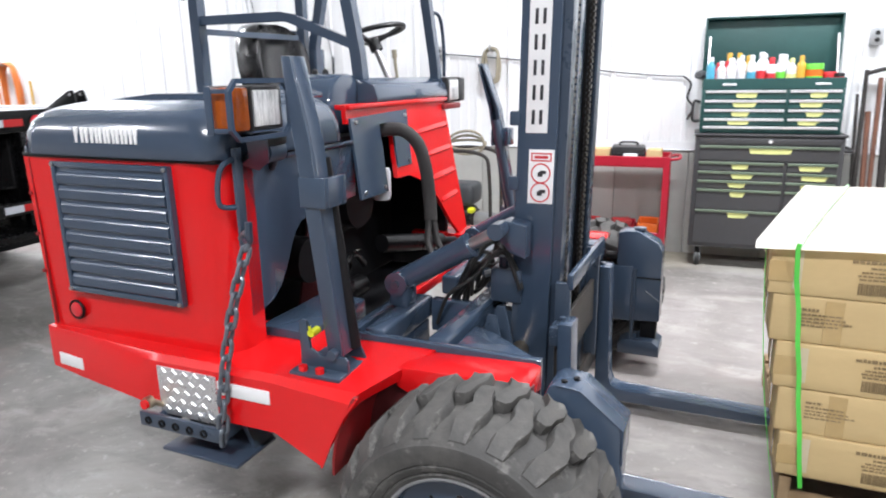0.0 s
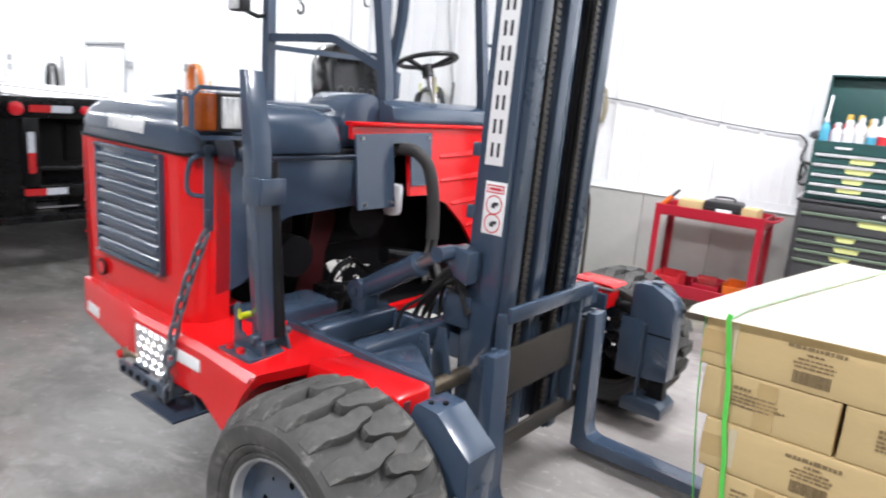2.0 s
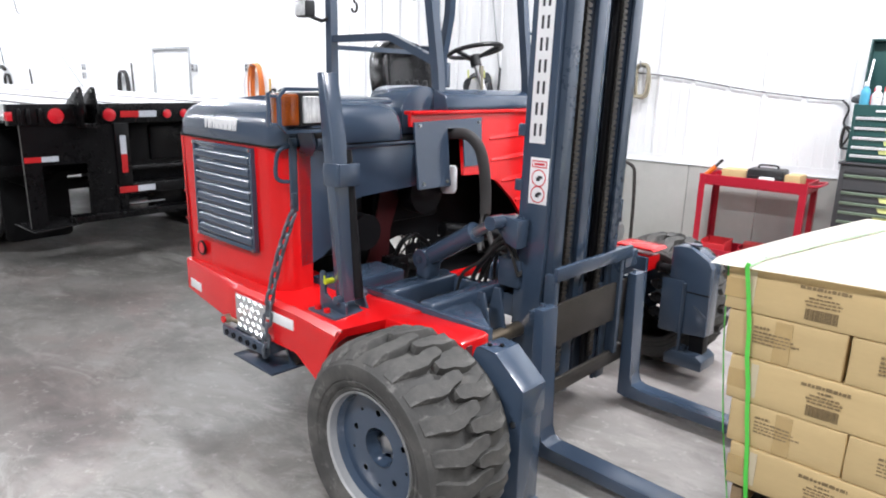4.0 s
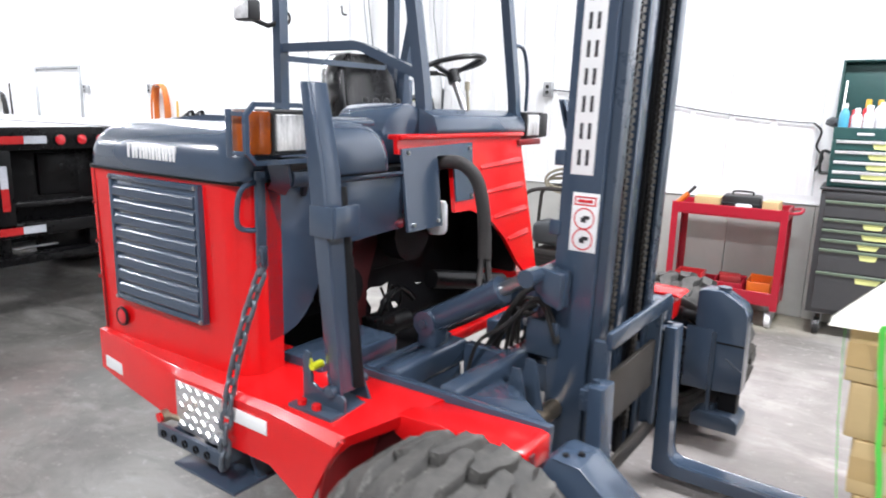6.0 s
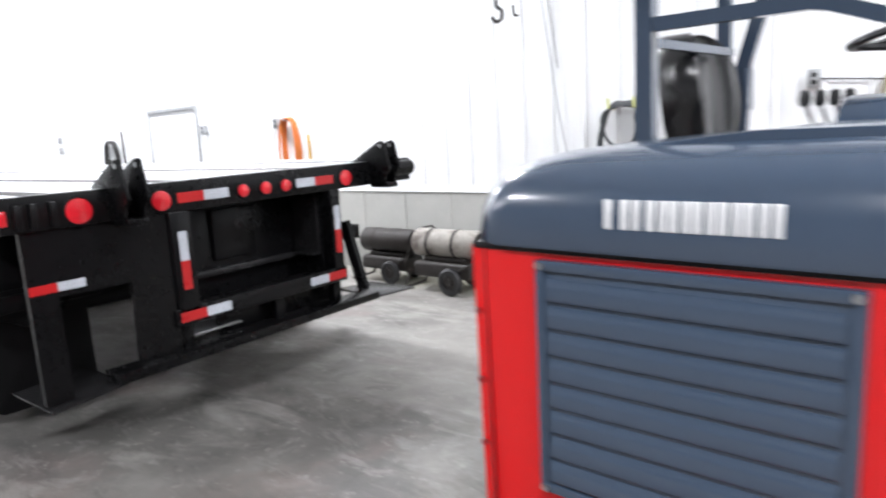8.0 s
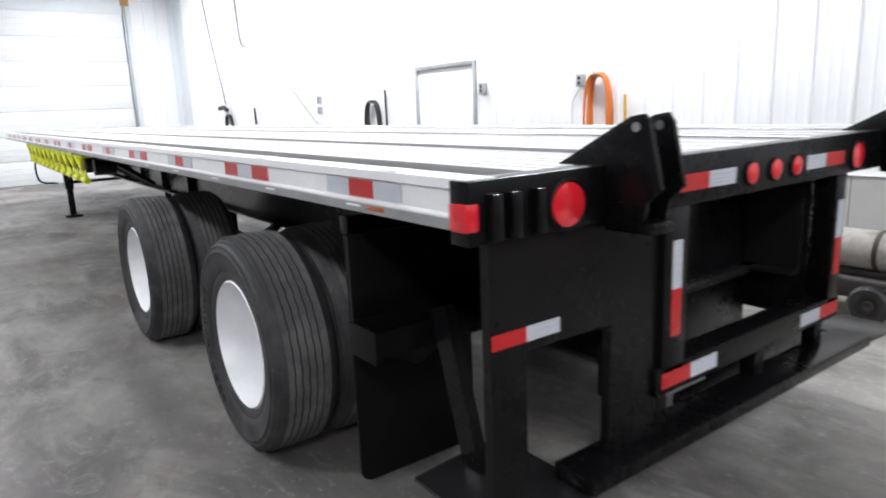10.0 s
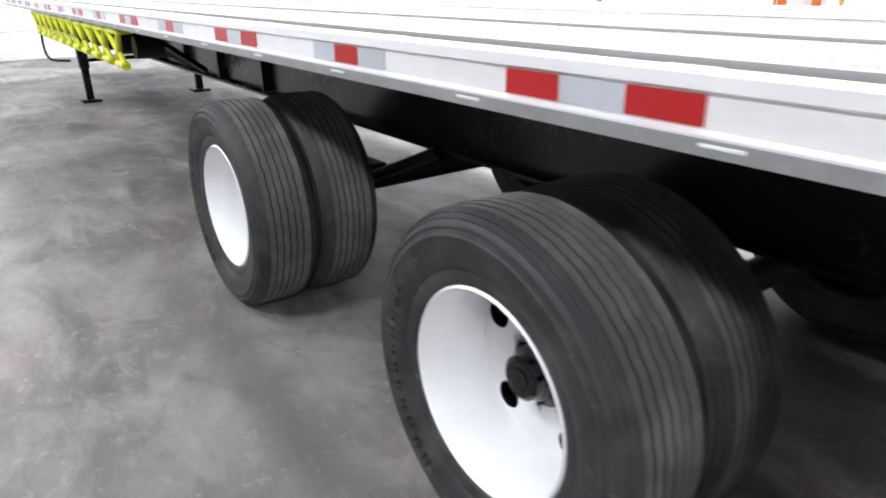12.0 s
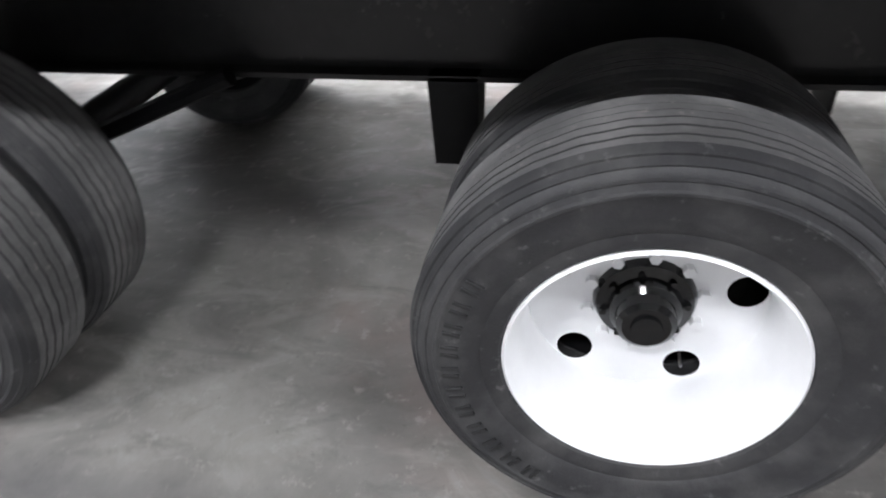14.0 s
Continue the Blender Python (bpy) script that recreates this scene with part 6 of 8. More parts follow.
# ---- near side fittings ----
lift("grab_handle", lambda b: tube(b, smooth_path([(0.006, 0.045, 1.30), (0.0, -0.005, 1.285), (-0.01, -0.02, 1.25), (-0.02, -0.02, 1.18), (-0.018, 0.0, 1.152), (0.004, 0.045, 1.148)], 4), 0.009, 8), BLUE)
lift("hook_strip", lambda b: (box(b, (0.0, 0.03, 1.02), (0.014, 0.065, 1.33), 0.003), tube(b, smooth_path([(0.01, 0.045, 1.05), (0.05, 0.02, 1.045), (0.06, 0.01, 1.08), (0.062, 0.01, 1.11)], 4), 0.012, 8)), BLUE_WORN)
bm = bmesh.new()
pts = []
for k in range(20):
    a = 2 * math.pi * k / 20
    pts.append((0.0155 * math.cos(a), 0, 0.0155 * math.sin(a) + (0.016 if math.sin(a) > 0 else -0.016)))
tube(bm, pts, 0.0074, 8, closed=True)
link_mesh = mesh_of("chain_link", bm, CHAIN)
hang = smooth_path([(0.042, 0.028, 1.045), (0.03, 0.0, 0.97), (0.015, -0.045, 0.83), (0.0, -0.085, 0.66), (-0.012, -0.1, 0.52), (-0.025, -0.1, 0.41)], 40)
chain = lift("hanging_chain", lambda b: tube(b, smooth_path([(0.0, 0.04, 1.045), (0.03, 0.03, 1.07), (0.05, 0.02, 1.05), (0.04, 0.015, 1.02), (0.015, 0.03, 1.02)], 4), 0.010, 8), CHAIN, label="grey steel chain hung from a shackle")
gone, k = 0.0, 0
for a, b in zip(hang, hang[1:]):
    gone += (b - a).length
    if gone >= 0.048:
        gone = 0.0
        m = Matrix.Translation(b) @ (b - a).to_track_quat("-Z", "Y").to_matrix().to_4x4() @ Matrix.Rotation(radians(90 * (k % 2) + 25), 4, "Z")
        shared("chain_link", link_mesh, chain, m)
        k += 1
def checker(bm):
    x0, x1, z0, z1, y = -0.305, -0.055, 0.44, 0.612, -0.078
    box(bm, (x0, y, z0), (x1, y + 0.005, z1), 0.001)
    for i in range(6):
        for j in range(5):
            x, z = x0 + 0.026 + i * 0.046 + (0.023 if j % 2 else 0), z0 + 0.020 + j * 0.034
            if x > x1 - 0.018:
                continue
            a = ring(bm, [(x - 0.019, y - 0.0002, z), (x, y - 0.0002, z - 0.015), (x + 0.019, y - 0.0002, z), (x, y - 0.0002, z + 0.015)])
            t = ring(bm, [(x - 0.014, y - 0.005, z), (x, y - 0.005, z - 0.011), (x + 0.014, y - 0.005, z), (x, y - 0.005, z + 0.011)])
            bridge(bm, a, t)
            bm.faces.new(t)
lift("checker_plate", checker, CHECKER, label="bright diamond-pattern aluminium kick plate", soft=0)
stp = lift("step", lambda b: (prism(b, [(-0.115, 0.45), (-0.115, 0.40), (-0.10, 0.395), (-0.10, 0.45)], "x", -0.37, -0.02, 0.002), box(b, (-0.30, -0.10, 0.39), (-0.285, 0.05, 0.45), 0.003), box(b, (-0.05, -0.10, 0.39), (-0.035, 0.05, 0.45), 0.003)), BLUE_WORN, label="worn slate-blue step under the chassis")
for x in (-0.33, -0.27, -0.21, -0.15, -0.09):
    lift("step_hole_rim", lambda b: lathe(b, [(0.008, -0.003), (0.014, -0.003), (0.014, 0.003), (0.008, 0.003)], (x, -0.117, 0.424), 12, closed=True), DARK, stp)
lift("step_tread", lambda b: (box(b, (-0.29, -0.11, 0.318), (0.03, 0.09, 0.33), 0.004), prism(b, [(-0.29, 0.325), (-0.24, 0.44), (-0.22, 0.44), (-0.27, 0.325)], "y", 0.0, 0.09, 0.002), prism(b, [(0.02, 0.325), (-0.03, 0.44), (-0.05, 0.44), (0.0, 0.325)], "y", 0.0, 0.09, 0.002)), BLUE_WORN, stp)
kn = lift("stop_knob", lambda b: (cyl(b, (-0.313, -0.130, 0.495), (-0.31, -0.108, 0.497), 0.021, seg=16), cyl(b, (-0.31, -0.11, 0.495), (-0.30, -0.075, 0.47), 0.01)), BRASS, label="brass and red emergency knob")
lift("knob_cap", lambda b: (cyl(b, (-0.313, -0.142, 0.495), (-0.313, -0.112, 0.495), 0.016, seg=12)), RED, kn)
lift("reflector_strip", lambda b: box(b, (-0.86, -0.030, 0.505), (-0.72, -0.012, 0.55), 0.001, m=Matrix.Translation((-0.79, -0.02, 0)) @ Matrix.Rotation(radians(-6), 4, "Z") @ Matrix.Translation((0.79, 0.02, 0))), SIGN_WHITE, label="pale reflective strip")
lift("reflector_strip", lambda b: box(b, (-0.05, -0.0785, 0.555), (0.155, -0.073, 0.60), 0.001), SIGN_WHITE, label="pale reflective strip")
tl = lift("side_lamp", lambda b: lathe(b, [(0.037, 0.0), (0.037, -0.006), (0.034, -0.010), (0.030, -0.008), (0.029, -0.002)], (-0.748, 0.0, 0.728), 28), DARK, label="round red lamp in a dark metal ring")
lift("side_lens", lambda b: lathe(b, [(0.030, -0.003), (0.027, -0.009), (0.016, -0.0115), (0.0005, -0.0125)], (-0.748, 0.0, 0.728), 28), LENS_RED, tl)
for z in (0.86, 1.0, 1.15):
    lift("panel_screw", lambda b: cyl(b, (-0.897, -0.004, z), (-0.897, 0.004, z), 0.007, seg=8), RED_DARK)
lift("panel_seam", lambda b: box(b, (-0.877, -0.0015, 0.655), (-0.874, 0.01, 1.28), 0), RED_DARK)


# ---- the pallet of cartons ----
PAL = pose(0.585, 2.565, 0, rz=-2)
PW, PD, PH, LAYER = 1.14, 1.12, 0.145, 0.166
rnd = random.Random(4)
TOPZ = PH + 5 * LAYER


def pallet():
    p = thing("pallet", "worn softwood pallet under a load of cartons", "pallet", PAL @ pose(0.11, 0.01, 0))
    for i in range(7):
        y = 0.02 + i * (PD - 0.11) / 6
        bx("deck_board", (0.0, y, PH - 0.02), (PW, y + 0.09, PH - 0.002), PALLET, p, 0.002, seg=1)
    for x in (0.0, PW / 2 - 0.02, PW - 0.04):
        bx("stringer", (x, 0.01, 0.02), (x + 0.04, PD, PH - 0.021), PALLET, p, 0.003, seg=1)
    for i in range(4):
        y = 0.02 + i * (PD - 0.11) / 3
        bx("bottom_board", (0.0, y, 0.0), (PW, y + 0.09, 0.019), PALLET, p, 0.002, seg=1)


pallet()


def carton(x0, x1, y0, y1, z0, faces):
    """A taped shipping carton with printed lines; faces lists the sides that show print."""
    c = thing("carton", "taped brown cardboard shipping carton with faint printed lines", "carton", PAL @ pose(x0, y0, z0), group="cartons on the pallet")
    w, d, h = x1 - x0, y1 - y0, LAYER - 0.002
    j = [rnd.uniform(0, 0.005) for _ in range(3)]
    bm = bmesh.new()
    vs = box(bm, (j[0], j[1], 0), (w - 0.002, d - 0.002, h), 0.005, 2)
    bmesh.ops.subdivide_edges(bm, edges=[e for e in bm.edges if e.calc_length() > 0.12], cuts=3, use_grid_fill=True)
    for v in bm.verts:
        f = math.sin(7 * v.co.x + 3 * x0 + z0 * 9) * math.sin(19 * v.co.z + y0) * 0.0025
        v.co.y += f if v.co.y < d / 2 else -f
        v.co.x += f if v.co.x < w / 2 else -f
    part("box", bm, CARDBOARD, c, soft=60)
    if "front" in faces:
        y = j[1] - 0.0035
        if w > 0.45:
            bx("tape_end", (j[0] - 0.002, y + 0.001, 0.045), (j[0] + 0.075, y + 0.004, 0.115), CARD_TAPE, c, 0, "brown packing tape end")
            bx("clear_tape", (0.075, y + 0.001, 0.02 + j[2]), (0.10, y + 0.003, 0.15), CLEAR_TAPE, c, 0)
            ox, s = w * 0.55, 1.0
            rows = [(0.125, 0.15, 0.012), (0.108, 0.045, 0.007), (0.094, 0.09, 0.006), (0.082, 0.11, 0.006), (0.070, 0.10, 0.006)]
        else:
            bx("brown_tape", (w * 0.42, y + 0.001, 0.004), (w * 0.42 + 0.055, y + 0.003, h - 0.01), CARD_TAPE, c, 0, "strip of brown packing tape")
            ox, s = w * 0.24, 0.9
            rows = [(0.115, 0.05, 0.01), (0.1, 0.12, 0.007), (0.087, 0.13, 0.006), (0.075, 0.15, 0.006), (0.062, 0.11, 0.006)]
        for z, ln, hh in rows:
            bm = bmesh.new()
            x = ox - (ln / 2 if w > 0.45 else 0)
            end = x + ln
            while x < end:
                g = rnd.uniform(0.006, 0.02)
                box(bm, (x, y, z), (min(x + g, end), y + 0.0045, z + hh * rnd.uniform(0.75, 1.0)))
                x += g + 0.0035
            part("printed_line", bm, INK, c, soft=0)["kind"] = "stuff"
        if w > 0.45:
            bm = bmesh.new()
            x = ox - 0.05
            while x < ox + 0.05:
                g = rnd.choice((0.0012, 0.0022, 0.0035))
                box(bm, (x, y, 0.022), (x + g, y + 0.0045, 0.06))
                x += g + rnd.choice((0.0012, 0.002))
            part("barcode", bm, INK, c, soft=0)["kind"] = "stuff"
    if "side" in faces:
        x = j[0] - 0.0035
        bx("side_tape", (x + 0.001, d * 0.42, 0.004), (x + 0.004, d * 0.42 + 0.055, h - 0.008), CARD_TAPE, c, 0)
        for z, ln, hh in ((0.115, 0.1, 0.011), (0.095, 0.07, 0.007), (0.08, 0.12, 0.006)):
            bm = bmesh.new()
            yy = d * 0.6
            end = yy + ln
            while yy < end:
                g = rnd.uniform(0.006, 0.018)
                box(bm, (x, yy, z), (x + 0.0045, min(yy + g, end), z + hh))
                yy += g + 0.004
            part("printed_line", bm, INK, c, soft=0)["kind"] = "stuff"


for layer in range(5):
    z0 = PH + layer * LAYER
    if layer % 2 == 0:
        xs, ys = [0.0, 0.57, 1.14], [0.0, 0.28, 0.56, 0.84, 1.12]
    else:
        xs, ys = [0.0, 0.38, 0.76, 1.14], [0.0, 0.3733, 0.7467, 1.12]
    for i in range(len(xs) - 1):
        for k in range(len(ys) - 1):
            dx, dy = 0.2 * ys[k] + 0.14 * (TOPZ - z0 - LAYER) + rnd.uniform(-0.006, 0.004), rnd.uniform(-0.005, 0.005)
            carton(xs[i] + dx, xs[i + 1] + dx, ys[k] + dy, ys[k + 1] + dy, z0,
                   ("front",) * (k == 0) + ("side",) * (i == 0))



def sheet_height(x, y):
    lift_ = 0.03 * max(0.0, min(x, 1.0)) ** 1.2 + 0.02 * max(0.0, y) + 0.004 * math.sin(5 * x + 3 * y)
    sag = -0.012 * max(0.0, (0.02 - y)) / 0.05 - 0.25 * max(0.0, x - PW)
    return TOPZ + 0.009 + max(-0.004, lift_) + (sag if y < 0.02 or x > PW else 0)


def board_sheet():
    bm = bmesh.new()
    nx, ny = 20, 22
    grid = []
    for i in range(nx + 1):
        row = []
        for k in range(ny + 1):
            x, y = -0.05 + (PW + 0.1) * i / nx, -0.035 + (PD + 0.07) * k / ny
            row.append(bm.verts.new((x + 0.22 * max(0.0, y), y, sheet_height(x, y))))
        grid.append(row)
    faces = [bm.faces.new((grid[i][k], grid[i + 1][k], grid[i + 1][k + 1], grid[i][k + 1])) for i in range(nx) for k in range(ny)]
    bmesh.ops.solidify(bm, geom=faces, thickness=-0.005)
    ob = part("cover_sheet", bm, PAPER, soft=50)
    ob.matrix_world = PAL
    tagged(ob, "bent off-white board sheet lying on the cartons", "board sheet")


board_sheet()


def load_strap(name, pts, wide, mat=STRAP):
    bm = bmesh.new()
    tube(bm, pts, 0, flat=wide)
    ob = part(name, bm, mat)
    ob.matrix_world = PAL
    return tagged(ob, "bright green plastic strapping band round the cartons", "strap", group="straps round the load")


SX = 0.075
path = [(SX + 0.14 * (1 - k / 9) * 0.8 + 0.003 * math.sin(3 * k), -0.012 - 0.004 * math.sin(k * 1.3), TOPZ * k / 9) for k in range(1, 9)] + [(SX, -0.037, TOPZ + 0.004), (SX + 0.004, -0.036, TOPZ + 0.019)]
load_strap("strap", path, (0.0075, 0.0012))
load_strap("strap", [(SX + 0.004 + 0.30 * k / 12, -0.036 + (PD + 0.07) * k / 12, sheet_height(SX, -0.03 + (PD + 0.06) * k / 12) + 0.009 + 0.004 * math.sin(k * 2.1) ** 2) for k in range(13)], (0.006, 0.0012), STRAP_PALE)
load_strap("strap", [(0.116 * (1 - k / 9) - 0.014 - 0.02 * math.sin(math.pi * k / 9), 0.04 + 0.003 * math.sin(1.7 * k), TOPZ * k / 9 + 0.01) for k in range(10)], (0.0012, 0.004))


# ---- tool chests ----
def drawer_front(parent, x0, x1, z0, z1, y, mat, pull, tape, rng_):
    bm = bmesh.new()
    box(bm, (x0 + 0.003, y - 0.006, z0 + 0.003), (x1 - 0.003, y + 0.012, z1 - 0.003), 0.003, 1)
    d = part("drawer", bm, mat, parent)
    bm = bmesh.new()
    prism(bm, [(y - 0.005, z1 - 0.024), (y - 0.016, z1 - 0.022), (y - 0.021, z1 - 0.007), (y - 0.005, z1 - 0.004)], "x", x0 + 0.006, x1 - 0.006)
    part("drawer_pull", bm, pull, d)
    if tape:
        w = min(tape, (x1 - x0) * 0.5)
        c = (x0 + x1) / 2 + rng_.uniform(-0.03, 0.03)
        h = min(0.034, (z1 - z0) * 0.42)
        bm = bmesh.new()
        zc = z1 - 0.028 - h / 2
        j = [rng_.uniform(-0.006, 0.006) for _ in range(6)]
        poly = [(c - w / 2 + j[0], zc - h / 2), (c + j[4], zc - h / 2 - 0.002), (c + w / 2 - 0.018 + j[1], zc - h / 2 + j[5] * 0.4), (c + w / 2 + j[2], zc + h / 2 + 0.004), (c, zc + h / 2 + 0.006), (c - w / 2 - 0.01 + j[3], zc + h / 2 + 0.003)]
        prism(bm, poly, "y", y - 0.0085, y - 0.0065)
        part("tape_label", bm, LABEL_YELLOW, d, "yellow masking tape label")


def caster(parent, x, y, z, r=0.06, mat=None):
    bm = bmesh.new()
    cyl(bm, (x - 0.018, y, r), (x + 0.018, y, r), r, seg=20)
    w = part("caster_wheel", bm, mat or PLASTIC, parent)
    bm = bmesh.new()
    cyl(bm, (x - 0.022, y, r), (x + 0.022, y, r), r * 0.4, seg=14)
    part("caster_hub", bm, GALV, w)
    bm = bmesh.new()
    for s in (-1, 1):
        box(bm, (x + s * 0.024, y - 0.022, r - 0.02), (x + s * 0.028, y + 0.022, z - 0.008))
    box(bm, (x - 0.04, y - 0.04, z - 0.01), (x + 0.04, y + 0.04, z))
    part("caster_fork", bm, GALV, parent)


def lower_chest():
    r = random.Random(2)
    c = thing("tool_chest", "charcoal rolling tool chest with pale green drawer pulls", "tool chest", group="tool chests")
    x0, x1, y0, y1, z0, z1, xm = 0.33, 1.36, 5.78, 6.19, 0.17, 1.05, 0.98
    bx("body", (x0, y0 + 0.008, z0), (x1, y1, z1), CHEST_BLACK, c, 0.008)
    bx("top_lip", (x0 - 0.012, y0 - 0.012, z1 + 0.001), (x1 + 0.012, y1 + 0.005, z1 + 0.02), CHEST_BLACK, c, 0.006)
    drawer_front(c, x0 + 0.03, x1 - 0.03, 0.865, 0.985, y0, CHEST_BLACK, GREEN_PULL, 0.3, r)
    bx("lock_strip", (x0 + 0.03, y0 - 0.004, 0.99), (x1 - 0.03, y0 + 0.01, 1.04), CHEST_BLACK, c, 0.003)
    bm = bmesh.new()
    cyl(bm, (0.86, y0 - 0.014, 1.015), (0.86, y0 - 0.004, 1.015), 0.013, seg=16)
    part("lock", bm, CHROME_PULL, c)
    for a, b, zs, tw in ((x0 + 0.03, xm - 0.008, (0.86, 0.785, 0.715, 0.645, 0.48, 0.2), 0.13), (xm + 0.008, x1 - 0.03, (0.86, 0.785, 0.715, 0.645, 0.48, 0.2), 0.15)):
        for k in range(5):
            drawer_front(c, a, b, zs[k + 1], zs[k], y0, CHEST_BLACK, GREEN_PULL, tw * r.uniform(0.8, 1.15), r)
    bm = bmesh.new()
    tube(bm, smooth_path([(x1 + 0.005, y0 + 0.05, 0.95), (x1 + 0.06, y0 + 0.05, 0.95), (x1 + 0.06, y1 - 0.05, 0.95), (x1 + 0.005, y1 - 0.05, 0.95)], 4), 0.012, 8)
    part("push_handle", bm, PLASTIC, c)
    for x in (x0 + 0.08, x1 - 0.08):
        for y in (y0 + 0.07, y1 - 0.07):
            caster(c, x, y, z0)


lower_chest()


def upper_chest():
    r = random.Random(5)
    c = thing("tool_chest", "dark green top chest with bright pulls and open lid", "tool chest", group="tool chests")
    x0, x1, y0, y1, z0, z1, xm = 0.35, 1.32, 5.81, 6.185, 1.072, 1.46, 0.945
    bm = bmesh.new()
    box(bm, (x0, y0 + 0.008, z0), (x1, y1, 1.40), 0.006)
    part("body", bm, CHEST_GREEN, c)
    bm = bmesh.new()
    for lo, hi in (((x0, y0 + 0.006, 1.401), (x1, y0 + 0.018, z1 + 0.02)), ((x0, y1 - 0.012, 1.401), (x1, y1, z1 + 0.02)), ((x0, y0 + 0.019, 1.401), (x0 + 0.012, y1 - 0.013, z1 + 0.02)), ((x1 - 0.012, y0 + 0.019, 1.401), (x1, y1 - 0.013, z1 + 0.02))):
        box(bm, lo, hi, 0.003, 1)
    part("rim", bm, CHEST_GREEN, c)
    zs = (1.398, 1.327, 1.257, 1.19, 1.135)
    for a, b, tw in ((x0 + 0.02, xm - 0.008, 0.15), (xm + 0.008, x1 - 0.02, 0.14)):
        for k in range(4):
            drawer_front(c, a, b, zs[k + 1], zs[k], y0, CHEST_GREEN, CHROME_PULL, tw * r.uniform(0.75, 1.1), r)
    drawer_front(c, x0 + 0.02, x1 - 0.02, 1.08, 1.13, y0, CHEST_GREEN, CHROME_PULL, 0, r)
    for x in (x0 + 0.14, x1 - 0.2):
        bx("name_plate", (x, y0 - 0.001, 1.43), (x + 0.1, y0 + 0.005, 1.445), CHROME_PULL, c, 0.002)
    lid = thing("lid", "", "")
    lid.parent = c
    bm = bmesh.new()
    m = Matrix.Translation((0, 6.17, 1.475)) @ Matrix.Rotation(radians(-4), 4, "X")
    box(bm, (x0 - 0.01, -0.015, 0.0), (x1 - 0.01, 0.0, 0.47), 0.004, m=m)
    box(bm, (x0 - 0.01, -0.075, 0.0), (x0 + 0.004, -0.016, 0.47), 0.003, m=m)
    box(bm, (x1 - 0.024, -0.075, 0.0), (x1 - 0.01, -0.016, 0.47), 0.003, m=m)
    box(bm, (x0 + 0.005, -0.075, 0.455), (x1 - 0.025, -0.016, 0.47), 0.003, m=m)
    bpy.data.objects.remove(lid)
    lid = part("lid", bm, CHEST_GREEN, c, "raised dark green lid")
    for x in (x0 + 0.03, x1 - 0.045):
        bm = bmesh.new()
        cyl(bm, (x, 5.96, 1.47), (x, 6.10, 1.80), 0.007, seg=8)
        part("gas_strut", bm, CHROME_PULL, lid)
    bm = bmesh.new()
    tube(bm, smooth_path([(x0 - 0.004, 5.9, 1.3), (x0 - 0.05, 5.9, 1.31), (x0 - 0.06, 5.9, 1.22), (x0 - 0.05, 5.9, 1.16), (x0 - 0.004, 5.9, 1.16)], 4), 0.011, 8)
    part("side_handle", bm, PLASTIC, c)


upper_chest()


def bottle(x, y, h, r, mat, cap, style, band=None):
    """A spray can, squeeze bottle or jar standing in the chest's top tray."""
    names = {"can": ("spray_can", "spray can with a plastic cap in the open chest"), "bottle": ("bottle", "plastic fluid bottle with a narrow neck in the open chest"), "jar": ("tub", "wide plastic tub with a lid in the open chest")}
    b = thing(names[style][0], names[style][1], "bottle" if style != "can" else "spray can", pose(x, y, 1.401), group="bottles on the tool chest")
    prof = {"can": [(0.0005, 0), (r, 0), (r, h * 0.72), (r * 0.75, h * 0.78), (0.0005, h * 0.78)],
            "bottle": [(0.0005, 0), (r * 0.96, 0), (r, 0.01), (r, h * 0.66), (r * 0.88, h * 0.75), (r * 0.5, h * 0.82), (r * 0.46, h * 0.87), (0.0005, h * 0.87)],
            "jar": [(0.0005, 0), (r, 0), (r, h * 0.76), (0.0005, h * 0.76)]}[style]
    bm = bmesh.new()
    lathe(bm, prof, (0, 0, 0), 18, axis="z")
    part("body", bm, mat, b)
    cp = {"can": [(r * 0.62, h * 0.78), (r * 0.62, h * 0.97), (r * 0.5, h), (0.0005, h)],
          "bottle": [(r * 0.54, h * 0.86), (r * 0.5, h * 0.97), (r * 0.36, h), (0.0005, h)],
          "jar": [(r * 1.04, h * 0.76), (r * 1.04, h * 0.97), (r, h), (0.0005, h)]}[style]
    bm = bmesh.new()
    lathe(bm, [(0.0005, cp[0][1])] + cp, (0, 0, 0), 18, axis="z")
    part("cap", bm, cap, b)
    if band:
        bm = bmesh.new()
        lathe(bm, [(r + 0.0008, h * 0.18), (r + 0.0008, h * 0.5)], (0, 0, 0), 18, axis="z")
        part("label", bm, band, b, soft=60)


